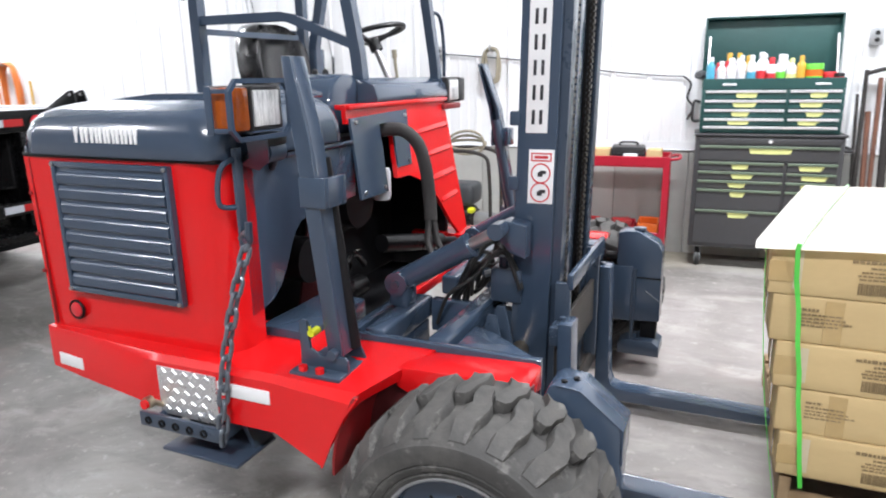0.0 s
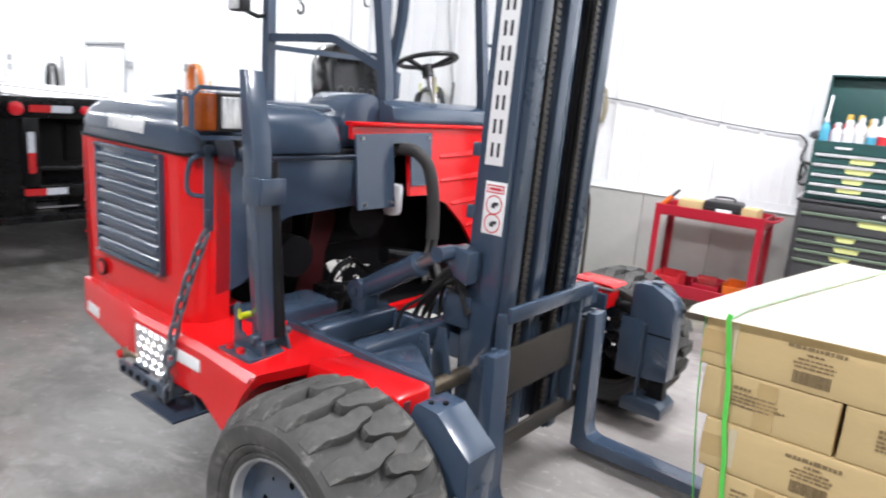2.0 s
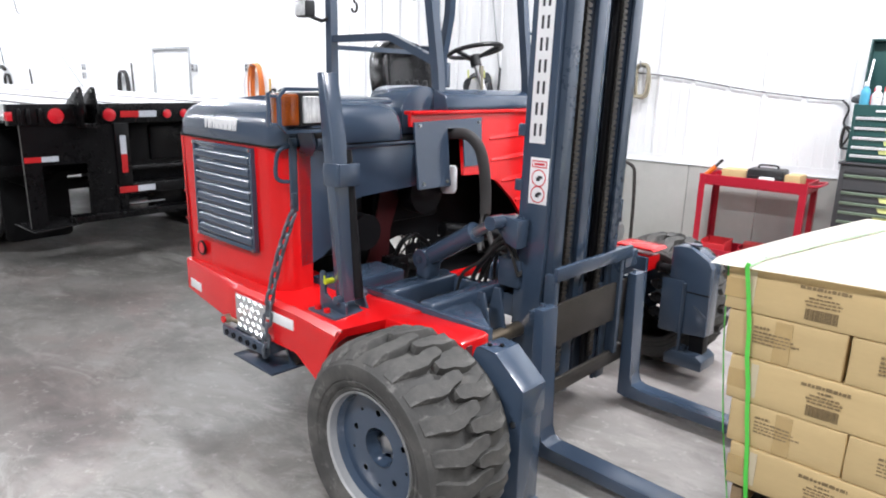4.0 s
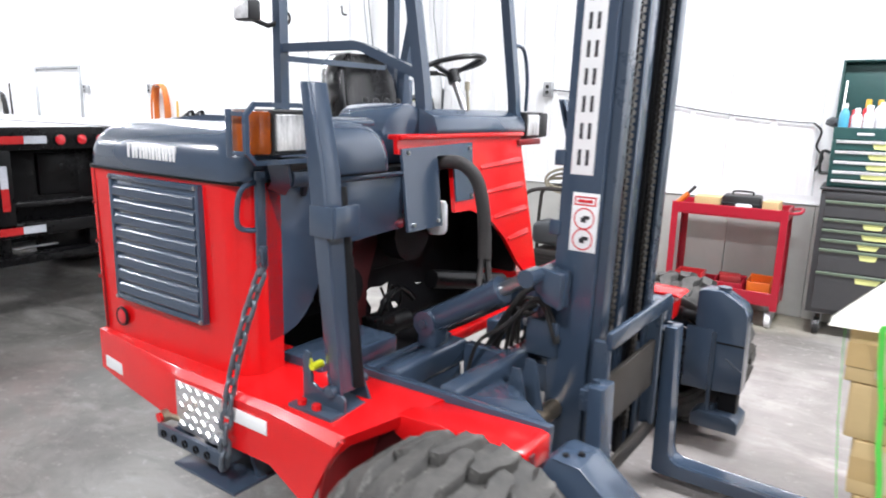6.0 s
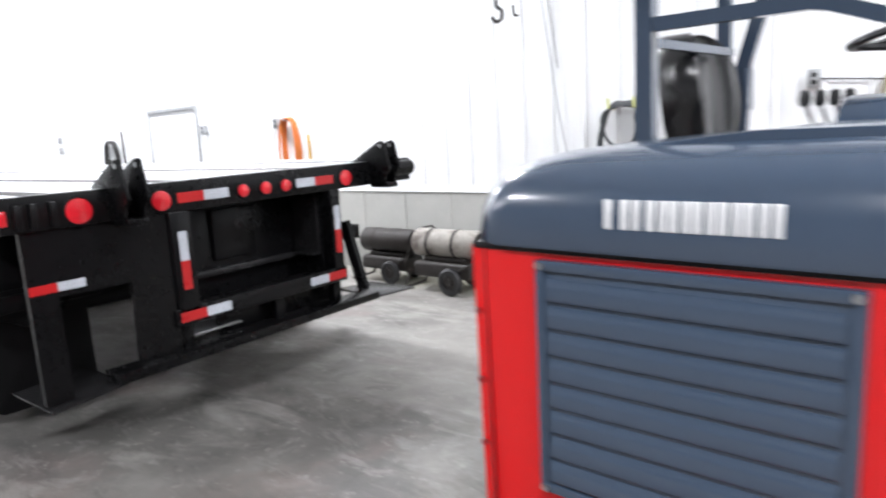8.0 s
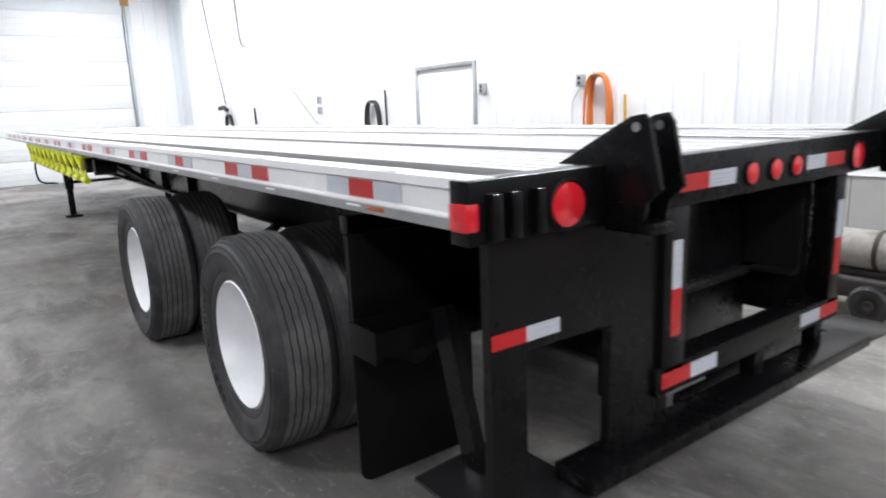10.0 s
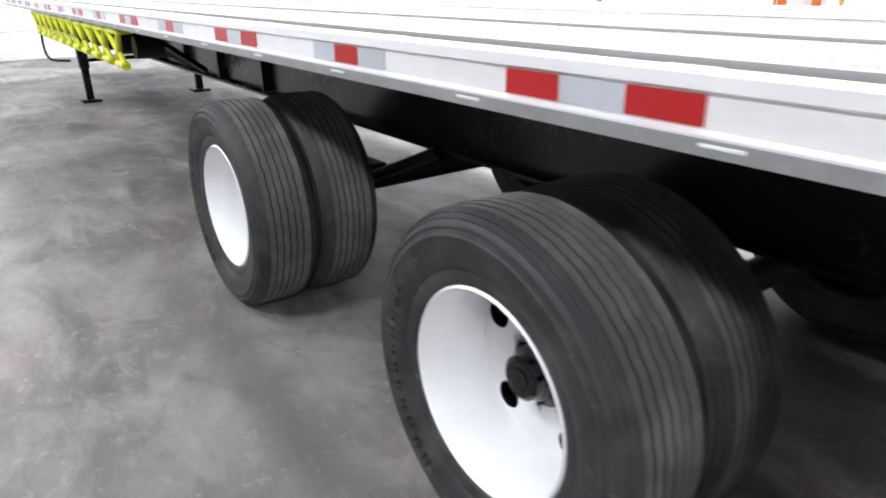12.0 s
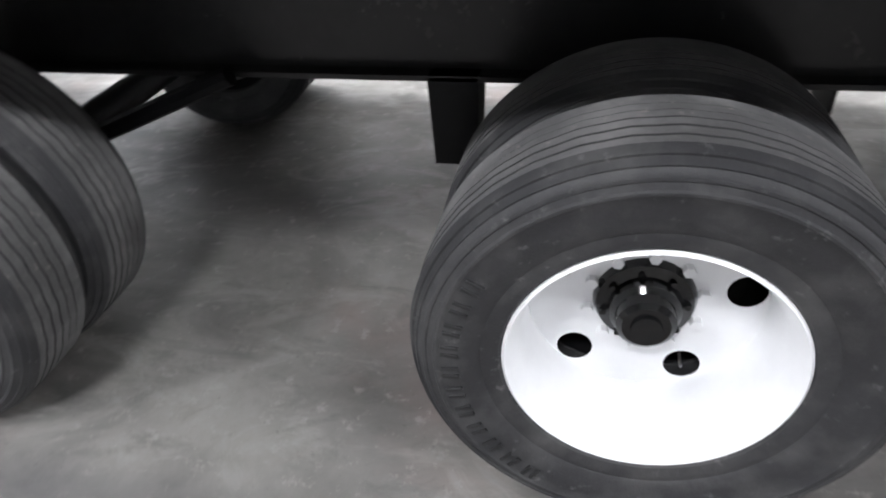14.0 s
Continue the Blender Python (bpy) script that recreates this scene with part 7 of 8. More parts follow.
W_ = surface("cloudy_bottle_plastic", (0.68, 0.69, 0.71), 0.35, vary=0.25, scales=(6, 30), spots=[((0.2, 0.22, 0.25), 26.0, 0.55, 0.62, 0.6)])
for spec_ in ((0.40, 5.86, 0.24, 0.032, BOTTLE_BLUE, W_, "bottle", None), (0.455, 5.93, 0.20, 0.03, SIGN_RED, SIGN_RED, "bottle", None), (0.475, 5.86, 0.21, 0.034, W_, W_, "bottle", None), (0.53, 5.95, 0.27, 0.03, SIGN_RED, BOTTLE_YELLOW, "can", None),
              (0.545, 5.86, 0.23, 0.033, W_, CHROME_PULL, "can", CHROME_PULL), (0.60, 5.95, 0.27, 0.036, W_, BOTTLE_YELLOW, "bottle", None), (0.615, 5.86, 0.25, 0.033, W_, W_, "bottle", None), (0.665, 5.95, 0.25, 0.033, BOTTLE_YELLOW, BOTTLE_YELLOW, "bottle", None),
              (0.685, 5.86, 0.25, 0.033, W_, W_, "bottle", BOTTLE_BLUE), (0.75, 5.86, 0.27, 0.033, CHROME_PULL, W_, "can", SIGN_RED), (0.78, 5.95, 0.26, 0.033, W_, W_, "bottle", None), (0.82, 5.86, 0.23, 0.033, W_, SIGN_RED, "can", SIGN_RED),
              (0.885, 5.87, 0.25, 0.034, W_, CHROME_PULL, "can", LIME), (0.92, 5.95, 0.25, 0.033, W_, W_, "bottle", None), (0.955, 5.86, 0.22, 0.034, W_, LABEL_YELLOW, "bottle", LABEL_YELLOW), (1.02, 5.87, 0.24, 0.032, BOTTLE_YELLOW, BOTTLE_YELLOW, "bottle", None),
              (1.11, 5.88, 0.18, 0.058, ORANGE, LIME, "jar", LIME), (1.215, 5.92, 0.12, 0.05, SIGN_RED, SIGN_RED, "jar", None), (1.275, 5.88, 0.11, 0.034, SIGN_RED, PLASTIC, "jar", None)):
    bottle(*spec_)

bm = bmesh.new()
lathe(bm, [(0.0005, 0), (0.05, 0.0), (0.055, 0.03), (0.03, 0.06), (0.0005, 0.065)], (0, 0, 0), 16, axis="z")
box(bm, (-0.03, -0.06, 0.01), (0.03, -0.03, 0.05), 0.01)
ob = part("air_tool", bm, HOSE_GREY)
ob.matrix_world = pose(0.33, 6.05, 1.482, 0, 20, 30)
tagged(ob, "dark grey tool lying on the chest rim", "tool")


# ---- red tool cart ----
def tool_cart():
    c = thing("tool_cart", "red steel two-shelf tool cart on casters", "tool cart")
    x0, x1, y0, y1 = -0.65, 0.15, 5.72, 6.10
    for name, z, h in (("top_tray", 0.80, 0.085), ("lower_tray", 0.17, 0.10)):
        bm = bmesh.new()
        box(bm, (x0, y0, z), (x1, y1, z + 0.006))
        for lo, hi in (((x0, y0, z + 0.007), (x1, y0 + 0.012, z + h)), ((x0, y1 - 0.012, z + 0.007), (x1, y1, z + h)), ((x0, y0 + 0.013, z + 0.007), (x0 + 0.012, y1 - 0.013, z + h)), ((x1 - 0.012, y0 + 0.013, z + 0.007), (x1, y1 - 0.013, z + h))):
            box(bm, lo, hi, 0.004, 1)
        part(name, bm, CART_RED, c)
    for x, sx in ((x0, 1), (x1, -1)):
        for y, sy in ((y0, 1), (y1, -1)):
            bm = bmesh.new()
            prism(bm, [(x - sx * 0.004, y - sy * 0.004), (x + sx * 0.045, y - sy * 0.004), (x + sx * 0.045, y - sy * 0.001), (x - sx * 0.001, y - sy * 0.001), (x - sx * 0.001, y + sy * 0.04), (x - sx * 0.004, y + sy * 0.04)], "z", 0.14, 0.885)
            part("corner_post", bm, CART_RED, c)
            caster(c, x + sx * 0.05, y + sy * 0.05, 0.168, 0.055, WHITE_PLASTIC)
    bm = bmesh.new()
    tube(bm, smooth_path([(x1 + 0.005, y0 + 0.05, 0.86), (x1 + 0.07, y0 + 0.06, 0.87), (x1 + 0.07, y1 - 0.06, 0.87), (x1 + 0.005, y1 - 0.05, 0.86)], 4), 0.011, 8)
    part("push_handle", bm, CART_RED, c)


tool_cart()


def loose(name, lo, hi, mat, label, cat, bevel=0.006, rz=0.0):
    c = [(a + b) / 2 for a, b in zip(lo, hi)]
    bm = bmesh.new()
    box(bm, [a - b for a, b in zip(lo, (c[0], c[1], lo[2]))], [a - b for a, b in zip(hi, (c[0], c[1], lo[2]))], bevel)
    ob = part(name, bm, mat)
    ob.matrix_world = pose(c[0], c[1], lo[2], rz=rz)
    return tagged(ob, label, cat)


def open_bin(name, lo, hi, mat, label):
    """A small open tapered parts bin."""
    b = thing(name, label, "bin", group="bins in the cart")
    w = 0.006
    bm = bmesh.new()
    box(bm, lo, (hi[0], hi[1], lo[2] + w))
    box(bm, (lo[0], lo[1], lo[2] + w), (hi[0], lo[1] + w, hi[2] - 0.02), 0.002, 1)
    box(bm, (lo[0], hi[1] - w, lo[2] + w), (hi[0], hi[1], hi[2]), 0.002, 1)
    box(bm, (lo[0], lo[1] + w, lo[2] + w), (lo[0] + w, hi[1] - w, hi[2]), 0.002, 1)
    box(bm, (hi[0] - w, lo[1] + w, lo[2] + w), (hi[0], hi[1] - w, hi[2]), 0.002, 1)
    part("bin", bm, mat, b)
    bx("rim", (lo[0] - 0.004, hi[1] - 0.004, hi[2] - 0.008), (hi[0] + 0.004, hi[1] + 0.006, hi[2] + 0.003), mat, b, 0.002)


loose("cardboard_box", (-0.52, 5.82, 0.807), (-0.33, 6.0, 0.93), CARDBOARD, "small cardboard box on the red cart", "box", 0.003, 4)
loose("cardboard_box", (-0.03, 5.8, 0.807), (0.08, 5.98, 0.93), CARDBOARD, "small open cardboard box on the red cart", "box", 0.003, -3)
ob = loose("tool_case", (-0.32, 5.80, 0.807), (-0.05, 6.02, 0.955), PLASTIC, "black plastic tool case on the red cart", "tool case", 0.02, 3)
bm = bmesh.new()
tube(bm, smooth_path([(-0.07, 0, 0.146), (-0.06, 0, 0.172), (0.06, 0, 0.172), (0.07, 0, 0.146)], 4), 0.008, 8)
part("handle", bm, PLASTIC, ob)
bx("lid_seam", (-0.137, -0.113, 0.09), (0.137, 0.113, 0.096), HOSE_GREY, ob, 0.002)
ob = loose("paper_roll", (-0.21, 5.75, 0.807), (-0.10, 5.80, 0.9), WHITE_PLASTIC, "white paper lying on the red cart", "paper", 0.01, 2)
bm = bmesh.new()
tube(bm, [(-0.07, 0, 0.012), (0.06, 0, 0.055)], 0.02, 10)
ob = part("inspection_light", bm, ORANGE)
ob.matrix_world = pose(-0.58, 5.78, 0.87, 0, -30, 10)
tagged(ob, "orange hand lamp lying on the red cart", "work light")
bm = bmesh.new()
tube(bm, [(0.06, 0, 0.055), (0.13, 0, 0.08)], 0.012, 8)
part("grip", bm, PLASTIC, ob)
open_bin("parts_bin", (-0.60, 5.76, 0.177), (-0.40, 5.96, 0.33), SIGN_RED, "red plastic parts bin in the cart tray")
open_bin("parts_bin", (-0.30, 5.76, 0.177), (-0.10, 5.98, 0.32), CART_RED, "dark red plastic parts bin in the cart tray")
open_bin("parts_bin", (-0.07, 5.78, 0.177), (0.09, 5.98, 0.345), ORANGE, "orange plastic parts bin in the cart tray")
loose("socket_case", (-0.28, 5.79, 0.25), (-0.13, 5.93, 0.345), RED_DARK, "worn red socket case lying in a bin", "tool case", 0.008, 12)


# ---- things along the wall ----
def outlet(x, z, w=0.075, h=0.12):
    o = thing("wall_outlet", "small grey metal outlet box on the wall", "outlet", pose(x, Y1 - 0.012, z), group="wall outlets")
    bx("outlet_box", (-w / 2, -0.05, -h / 2), (w / 2, 0.012, h / 2), GALV, o, 0.004)
    bx("cover_plate", (-w / 2 - 0.004, -0.056, -h / 2 - 0.004), (w / 2 + 0.004, -0.051, h / 2 + 0.004), GALV, o, 0.002)
    for k in (-0.025, 0.025):
        bm = bmesh.new()
        cyl(bm, (0, -0.062, k), (0, -0.056, k), 0.017, seg=14)
        part("socket", bm, PLASTIC, o)


for x, z in ((1.54, 1.77), (-1.95, 1.73), (-7.83, 1.71), (-9.4, 1.7), (-13.83, 1.7)):
    outlet(x, z)
outlet(-13.83, 1.52)


def hose_coil(name, x, ztop, zbot, half, turns, mat, label, cat, r=0.011, seed=1, depth=0.05):
    """Loops of hose or cord hung over a wall hook."""
    rg = random.Random(seed)
    c = thing(name, label, cat, pose(x, Y1 - 0.03, 0))
    bm = bmesh.new()
    tube(bm, [(0, 0.03, ztop - 0.02), (0, -depth - 0.03, ztop - 0.02), (0, -depth - 0.04, ztop + 0.03)], 0.008, 8)
    part("hook", bm, GALV, c)
    for k in range(turns):
        w, b, y = half * rg.uniform(0.75, 1.0), zbot + rg.uniform(0, 0.12) * (ztop - zbot), -0.012 - depth * k / turns
        t = ztop + rg.uniform(-0.012, 0.012)
        sk = rg.uniform(-0.02, 0.02)
        pts = [(0, y, t), (w * 0.75, y - 0.005, t - 0.08 * (t - b)), (w + sk, y, t - 0.45 * (t - b)), (w * 0.8 + sk, y, b + 0.1 * (t - b)), (sk, y - 0.01, b), (-w * 0.8 + sk, y, b + 0.1 * (t - b)), (-w + sk, y, t - 0.45 * (t - b)), (-w * 0.75, y + 0.005, t - 0.08 * (t - b))]
        bm = bmesh.new()
        tube(bm, smooth_path(pts, 5, True), r, 8, closed=True)
        part("loop", bm, mat, c)
    return c


hose_coil("rope_coil", -1.45, 1.765, 1.45, 0.075, 5, HOSE_TAN, "coil of tan hose hung on the wall", "hose", 0.012, 2)
hose_coil("orange_hose_coil", -7.56, 1.755, 0.95, 0.15, 11, HOSE_ORANGE, "coil of orange extension cord hung on the wall", "cord", 0.010, 3, 0.09)


def air_hose():
    """A long air hose thrown in loops over two yellow hooks."""
    c = thing("air_hose_coil", "long loops of dark air hose hung on yellow hooks", "hose", pose(-3.33, Y1 - 0.03, 0))
    for x in (-0.12, 0.1):
        bm = bmesh.new()
        tube(bm, [(x, 0.03, 1.62), (x, -0.09, 1.62), (x, -0.10, 1.70)], 0.012, 8)
        part("hook", bm, LABEL_YELLOW, c)
    for k, (xl, xr, bot, tilt) in enumerate(((-0.22, 0.19, 0.03, 0.02), (-0.24, 0.23, 0.10, 0.05), (-0.20, 0.15, 0.40, -0.03), (-0.21, 0.21, 0.22, 0.08), (-0.18, 0.12, 1.30, 0.0))):
        y = -0.02 - 0.016 * k
        top = 1.63 - 0.006 * k
        h = top - bot
        pts = [(-0.13, y, top), (0.0, y, top + 0.03), (0.12, y, top), (xr * 0.9, y, top - 0.2 * h), (xr, y, top - 0.5 * h), (xr * 0.7 + tilt, y, bot + 0.12 * h), (tilt, y - 0.01, bot), (xl * 0.6 + tilt, y, bot + 0.10 * h), (xl * 0.95, y, top - 0.55 * h), (xl, y, top - 0.2 * h)]
        bm = bmesh.new()
        tube(bm, smooth_path(pts, 5, True), 0.013, 8, closed=True)
        part("loop", bm, HOSE_GREY, c)
    bm = bmesh.new()
    tube(bm, smooth_path([(0.24, 0.0, 1.73), (0.24, -0.03, 1.4), (0.16, -0.05, 0.95), (0.05, -0.06, 0.6), (-0.1, -0.06, 0.42), (-0.2, -0.05, 0.6)], 6), 0.013, 8)
    part("feed_end", bm, HOSE_GREY, c)


air_hose()
hose_coil("black_hose_coil", -12.0, 1.62, 0.95, 0.2, 6, HOSE, "coil of black hose hung on the wall", "hose", 0.016, 5)
hose_coil("black_hose_coil", -18.5, 1.5, 0.9, 0.22, 4, HOSE, "coil of black hose hung on the wall", "hose", 0.018, 6)


def run_line(name, pts, r, mat, label, cat, smooth=True):
    bm = bmesh.new()
    tube(bm, smooth_path(pts, 6) if smooth else pts, r, 8)
    return tagged(part(name, bm, mat), label, cat)


YW = Y1 - 0.02
run_line("wall_cable", [(-1.93, YW, 1.73), (-1.6, YW, 1.70), (-1.1, YW, 1.65), (-0.5, YW, 1.56), (0.0, YW, 1.51), (0.2, YW, 1.50)], 0.005, HOSE_GREY, "thin grey cable slung along the wall", "cable")
run_line("wall_cable", [(0.2, YW - 0.004, 1.50), (0.26, YW - 0.05, 1.44), (0.24, YW - 0.05, 1.33), (0.29, YW - 0.05, 1.25), (0.25, YW - 0.03, 1.15)], 0.008, PLASTIC, "black cord hanging beside the green chest", "cable")
run_line("air_pipe", [(-3.22, YW - 0.01, 4.9), (-3.22, YW - 0.01, 2.43), (-3.1, YW - 0.01, 1.72)], 0.009, GALV, "grey air line dropping down the wall", "pipe", False)
run_line("wall_cable", [(-4.13, YW - 0.02, 4.9), (-4.09, YW - 0.02, 2.56), (-3.96, YW - 0.02, 1.66), (-3.8, YW - 0.03, 0.9)], 0.006, GALV, "grey air hose hanging down the wall", "hose", False)
run_line("wall_cable", [(-4.02, YW - 0.02, 4.9), (-4.03, YW - 0.02, 2.6), (-3.95, YW - 0.02, 2.0)], 0.004, HOSE_GREY, "dark cord hanging down the wall", "cable", False)
def hanging_hook():
    h = thing("hanging_hook", "dark steel hook on a thin overhead cable", "hook", pose(-3.44, 4.43, 2.2))
    bm = bmesh.new()
    tube(bm, smooth_path([(0, 0, 0.09), (0, 0, 0.05), (0.035, 0, 0.02), (0.03, 0, -0.03), (-0.01, 0, -0.04), (-0.035, 0, -0.01)], 5), 0.011, 8)
    part("hook", bm, SOOT, h)
    bm = bmesh.new()
    cyl(bm, (0, 0, 0.09), (0, 0, CEIL - 2.2), 0.003, seg=6)
    part("cable", bm, GALV, h)


hanging_hook()
run_line("blow_gun", [(-3.81, YW - 0.05, 0.92), (-3.80, YW - 0.05, 0.86), (-3.77, YW - 0.05, 0.31)], 0.014, SOOT, "dark blow gun lance hanging on a hose", "air tool", False)
run_line("cord_hook", [(-4.35, YW, 2.5), (-4.35, YW - 0.06, 2.5), (-4.35, YW - 0.08, 2.58)], 0.01, SOOT, "dark steel wall hook", "hook")
run_line("diagonal_bar", [(-15.6, YW - 0.01, 2.35), (-14.0, YW - 0.01, 1.3)], 0.012, GALV, "grey conduit running slantwise on the wall", "conduit", False)
run_line("wall_cable", [(-19.9, YW, 5.1), (-19.4, YW, 3.4), (-18.9, YW, 2.2), (-18.75, YW, 1.75)], 0.012, HOSE_GREY, "grey cable hanging down the wall", "cable")
run_line("wall_cable", [(-17.6, YW, 5.1), (-17.45, YW, 3.2), (-17.2, YW, 2.9)], 0.012, PLASTIC, "black cord end hanging on the wall", "cable")
run_line("wall_cable", [(-7.83, YW - 0.03, 1.65), (-7.95, YW - 0.03, 1.45), (-7.9, YW - 0.03, 1.25), (-7.7, YW - 0.03, 1.15)], 0.009, WHITE_PLASTIC, "pale cord hanging from an outlet", "cable")
run_line("long_pry_bar", [(-11.62, YW - 0.04, 1.78), (-11.60, YW - 0.04, 0.9)], 0.016, SOOT, "dark steel bar hung on the wall", "bar", False)
run_line("yellow_level", [(-7.26, YW - 0.03, 1.55), (-7.25, YW - 0.03, 0.95)], 0.014, BOTTLE_YELLOW, "yellow handle hung on the wall", "tool", False)
run_line("grease_gun", [(-18.9, YW - 0.1, 1.66), (-18.6, YW - 0.1, 1.68), (-18.35, YW - 0.12, 1.62)], 0.05, SOOT, "dark tool resting on a wall bracket", "tool")
run_line("wall_hook", [(-16.95, YW, 1.3), (-16.8, YW - 0.06, 1.5), (-16.7, YW - 0.1, 1.62)], 0.02, SOOT, "dark steel wall hook", "hook")

for k, (x, z1_, lean, rr, mt) in enumerate(((1.46, 1.35, 0.01, 0.012, SOOT), (1.50, 1.53, -0.02, 0.016, SOOT), (1.545, 1.22, 0.015, 0.02, RUST), (1.60, 1.47, -0.01, 0.018, RUST), (1.66, 1.50, 0.02, 0.03, SOOT))):
    run_line("leaning_bar", [(x + lean, 5.86 + 0.02 * k, 0.008), (x, 6.16, z1_)], rr, mt, "rusty steel bar leaning against the wall", "bar", False)
run_line("leaning_bar", [(1.50, 6.16, 1.5), (1.62, 6.15, 1.535), (1.70, 6.14, 1.53)], 0.016, SOOT, "dark bent steel pipe by the wall", "bar")


def pressure_washer():
    """A small engine-driven washer in a tube frame, with a hose looped over it."""
    w = thing("pressure_washer", "grimy dark pressure washer with a tan hose over it", "pressure washer", pose(-1.52, 5.62, 0))
    for y in (-0.17, 0.17):
        bm = bmesh.new()
        tube(bm, smooth_path([(-0.28, y, 0.10), (-0.27, y, 0.7), (-0.2, y, 0.9), (0.2, y, 0.9), (0.27, y, 0.7), (0.28, y, 0.10)], 5), 0.016, 8)
        part("frame_hoop", bm, SOOT, w)
    bx("base_plate", (-0.3, -0.18, 0.12), (0.3, 0.18, 0.15), SOOT, w, 0.006)
    bm = bmesh.new()
    box(bm, (-0.18, -0.14, 0.152), (0.08, 0.14, 0.42), 0.03)
    for k in range(6):
        box(bm, (-0.19, -0.15, 0.22 + k * 0.03), (0.09, 0.15, 0.228 + k * 0.03))
    part("engine_block", bm, SOOT, w)
    bm = bmesh.new()
    box(bm, (-0.2, -0.15, 0.45), (0.12, 0.15, 0.64), 0.05, 3)
    part("fuel_tank", bm, HOSE_GREY, w)
    bm = bmesh.new()
    cyl(bm, (0.10, 0, 0.3), (0.26, 0, 0.3), 0.08, seg=18)
    part("pump", bm, GALV, w)
    bx("control_box", (0.08, -0.2, 0.40), (0.14, -0.12, 0.45), YELLOW, w, 0.02, "dirty yellow control box")
    for y in (-0.22, 0.22):
        bm = bmesh.new()
        lathe(bm, [(0.05, -0.02), (0.1, -0.03), (0.12, -0.01), (0.12, 0.01), (0.1, 0.03), (0.05, 0.02)], (-0.18, y, 0.12), 20, closed=True)
        wh = part("wheel", bm, PLASTIC, w)
        bm = bmesh.new()
        cyl(bm, (-0.18, y - 0.025, 0.12), (-0.18, y + 0.025, 0.12), 0.05, seg=14)
        part("hub", bm, GALV, wh)
    bx("foot", (0.2, -0.16, 0.0), (0.26, 0.16, 0.118), SOOT, w, 0.008)
    bm = bmesh.new()
    pts = []
    for k in range(26):
        a = 2 * math.pi * k / 10
        pts.append((0.02 + 0.16 * math.cos(a) + 0.01 * math.sin(k), -0.03 + 0.02 * k / 10, 0.97 + (0.12 - 0.004 * k) * math.sin(a)))
    tube(bm, smooth_path(pts, 3), 0.011, 8)
    part("hose", bm, HOSE_TAN, w, "tan high-pressure hose in loops")


pressure_washer()


def drum_fan():
    """A round floor fan in a wire cage on a tube stand."""
    f = thing("drum_fan", "dusty round floor fan in a wire cage", "fan", pose(-4.2, 5.86, 0.34, rz=-24))
    R = 0.29
    bm = bmesh.new()
    for y, rr in ((-0.06, R), (0.1, R), (-0.085, R * 0.87), (-0.1, R * 0.75), (-0.108, R * 0.62), (-0.115, R * 0.5), (-0.12, R * 0.37), (-0.125, R * 0.25)):
        tube(bm, [(rr * math.cos(2 * math.pi * k / 40), y, rr * math.sin(2 * math.pi * k / 40)) for k in range(40)], 0.006 if rr == R else 0.003, 6, closed=True)
    part("cage_ring", bm, FAN_GREY, f)
    bm = bmesh.new()
    for k in range(56):
        a = 2 * math.pi * k / 56
        c, s = math.cos(a), math.sin(a)
        tube(bm, [(0.05 * c, -0.126, 0.05 * s), (R * 0.6 * c, -0.11, R * 0.6 * s), (R * c, -0.06, R * s), (R * c, 0.1, R * s), (0.1 * c, 0.115, 0.1 * s)], 0.0022, 5)
    tagged(part("wire_guard", bm, FAN_GREY, f), kind="stuff")
    for k in range(4):
        bm = bmesh.new()
        a0 = k * math.pi / 2 + 0.3
        pts = [(0.05, -0.4), (0.16, -0.62), (0.25, -0.6), (0.27, 0.0), (0.26, 0.55), (0.16, 0.6), (0.05, 0.4)]
        top = ring(bm, [(r_ * math.cos(a0 + w_), -0.02 - 0.06 * w_, r_ * math.sin(a0 + w_)) for r_, w_ in pts])
        fc = bm.faces.new(top)
        bmesh.ops.solidify(bm, geom=[fc], thickness=0.003)
        part("blade", bm, BLADE, f)
    bm = bmesh.new()
    cyl(bm, (0, -0.06, 0), (0, 0.2, 0), 0.07, seg=20)
    part("motor", bm, SOOT, f)
    for s in (-1, 1):
        bm = bmesh.new()
        tube(bm, [(s * 0.30, 0, 0.02), (s * 0.30, 0.01, -0.31), (s * 0.30, 0.02, -0.328)], 0.011, 8)
        tube(bm, [(s * 0.30, -0.12, -0.328), (s * 0.30, 0.14, -0.328)], 0.011, 8)
        part("stand_leg", bm, SOOT, f)
    bm = bmesh.new()
    tube(bm, [(-0.30, 0.1, -0.328), (0.30, 0.1, -0.328)], 0.011, 8)
    part("cross_tube", bm, SOOT, f)
    bm = bmesh.new()
    lathe(bm, [(R + 0.004, -0.02), (R + 0.008, -0.02), (R + 0.008, 0.09), (R + 0.004, 0.09)], (0, 0, 0), 48, closed=True)
    part("drum_shroud", bm, FAN_GREY, f, "dusty sheet-metal fan drum")


drum_fan()


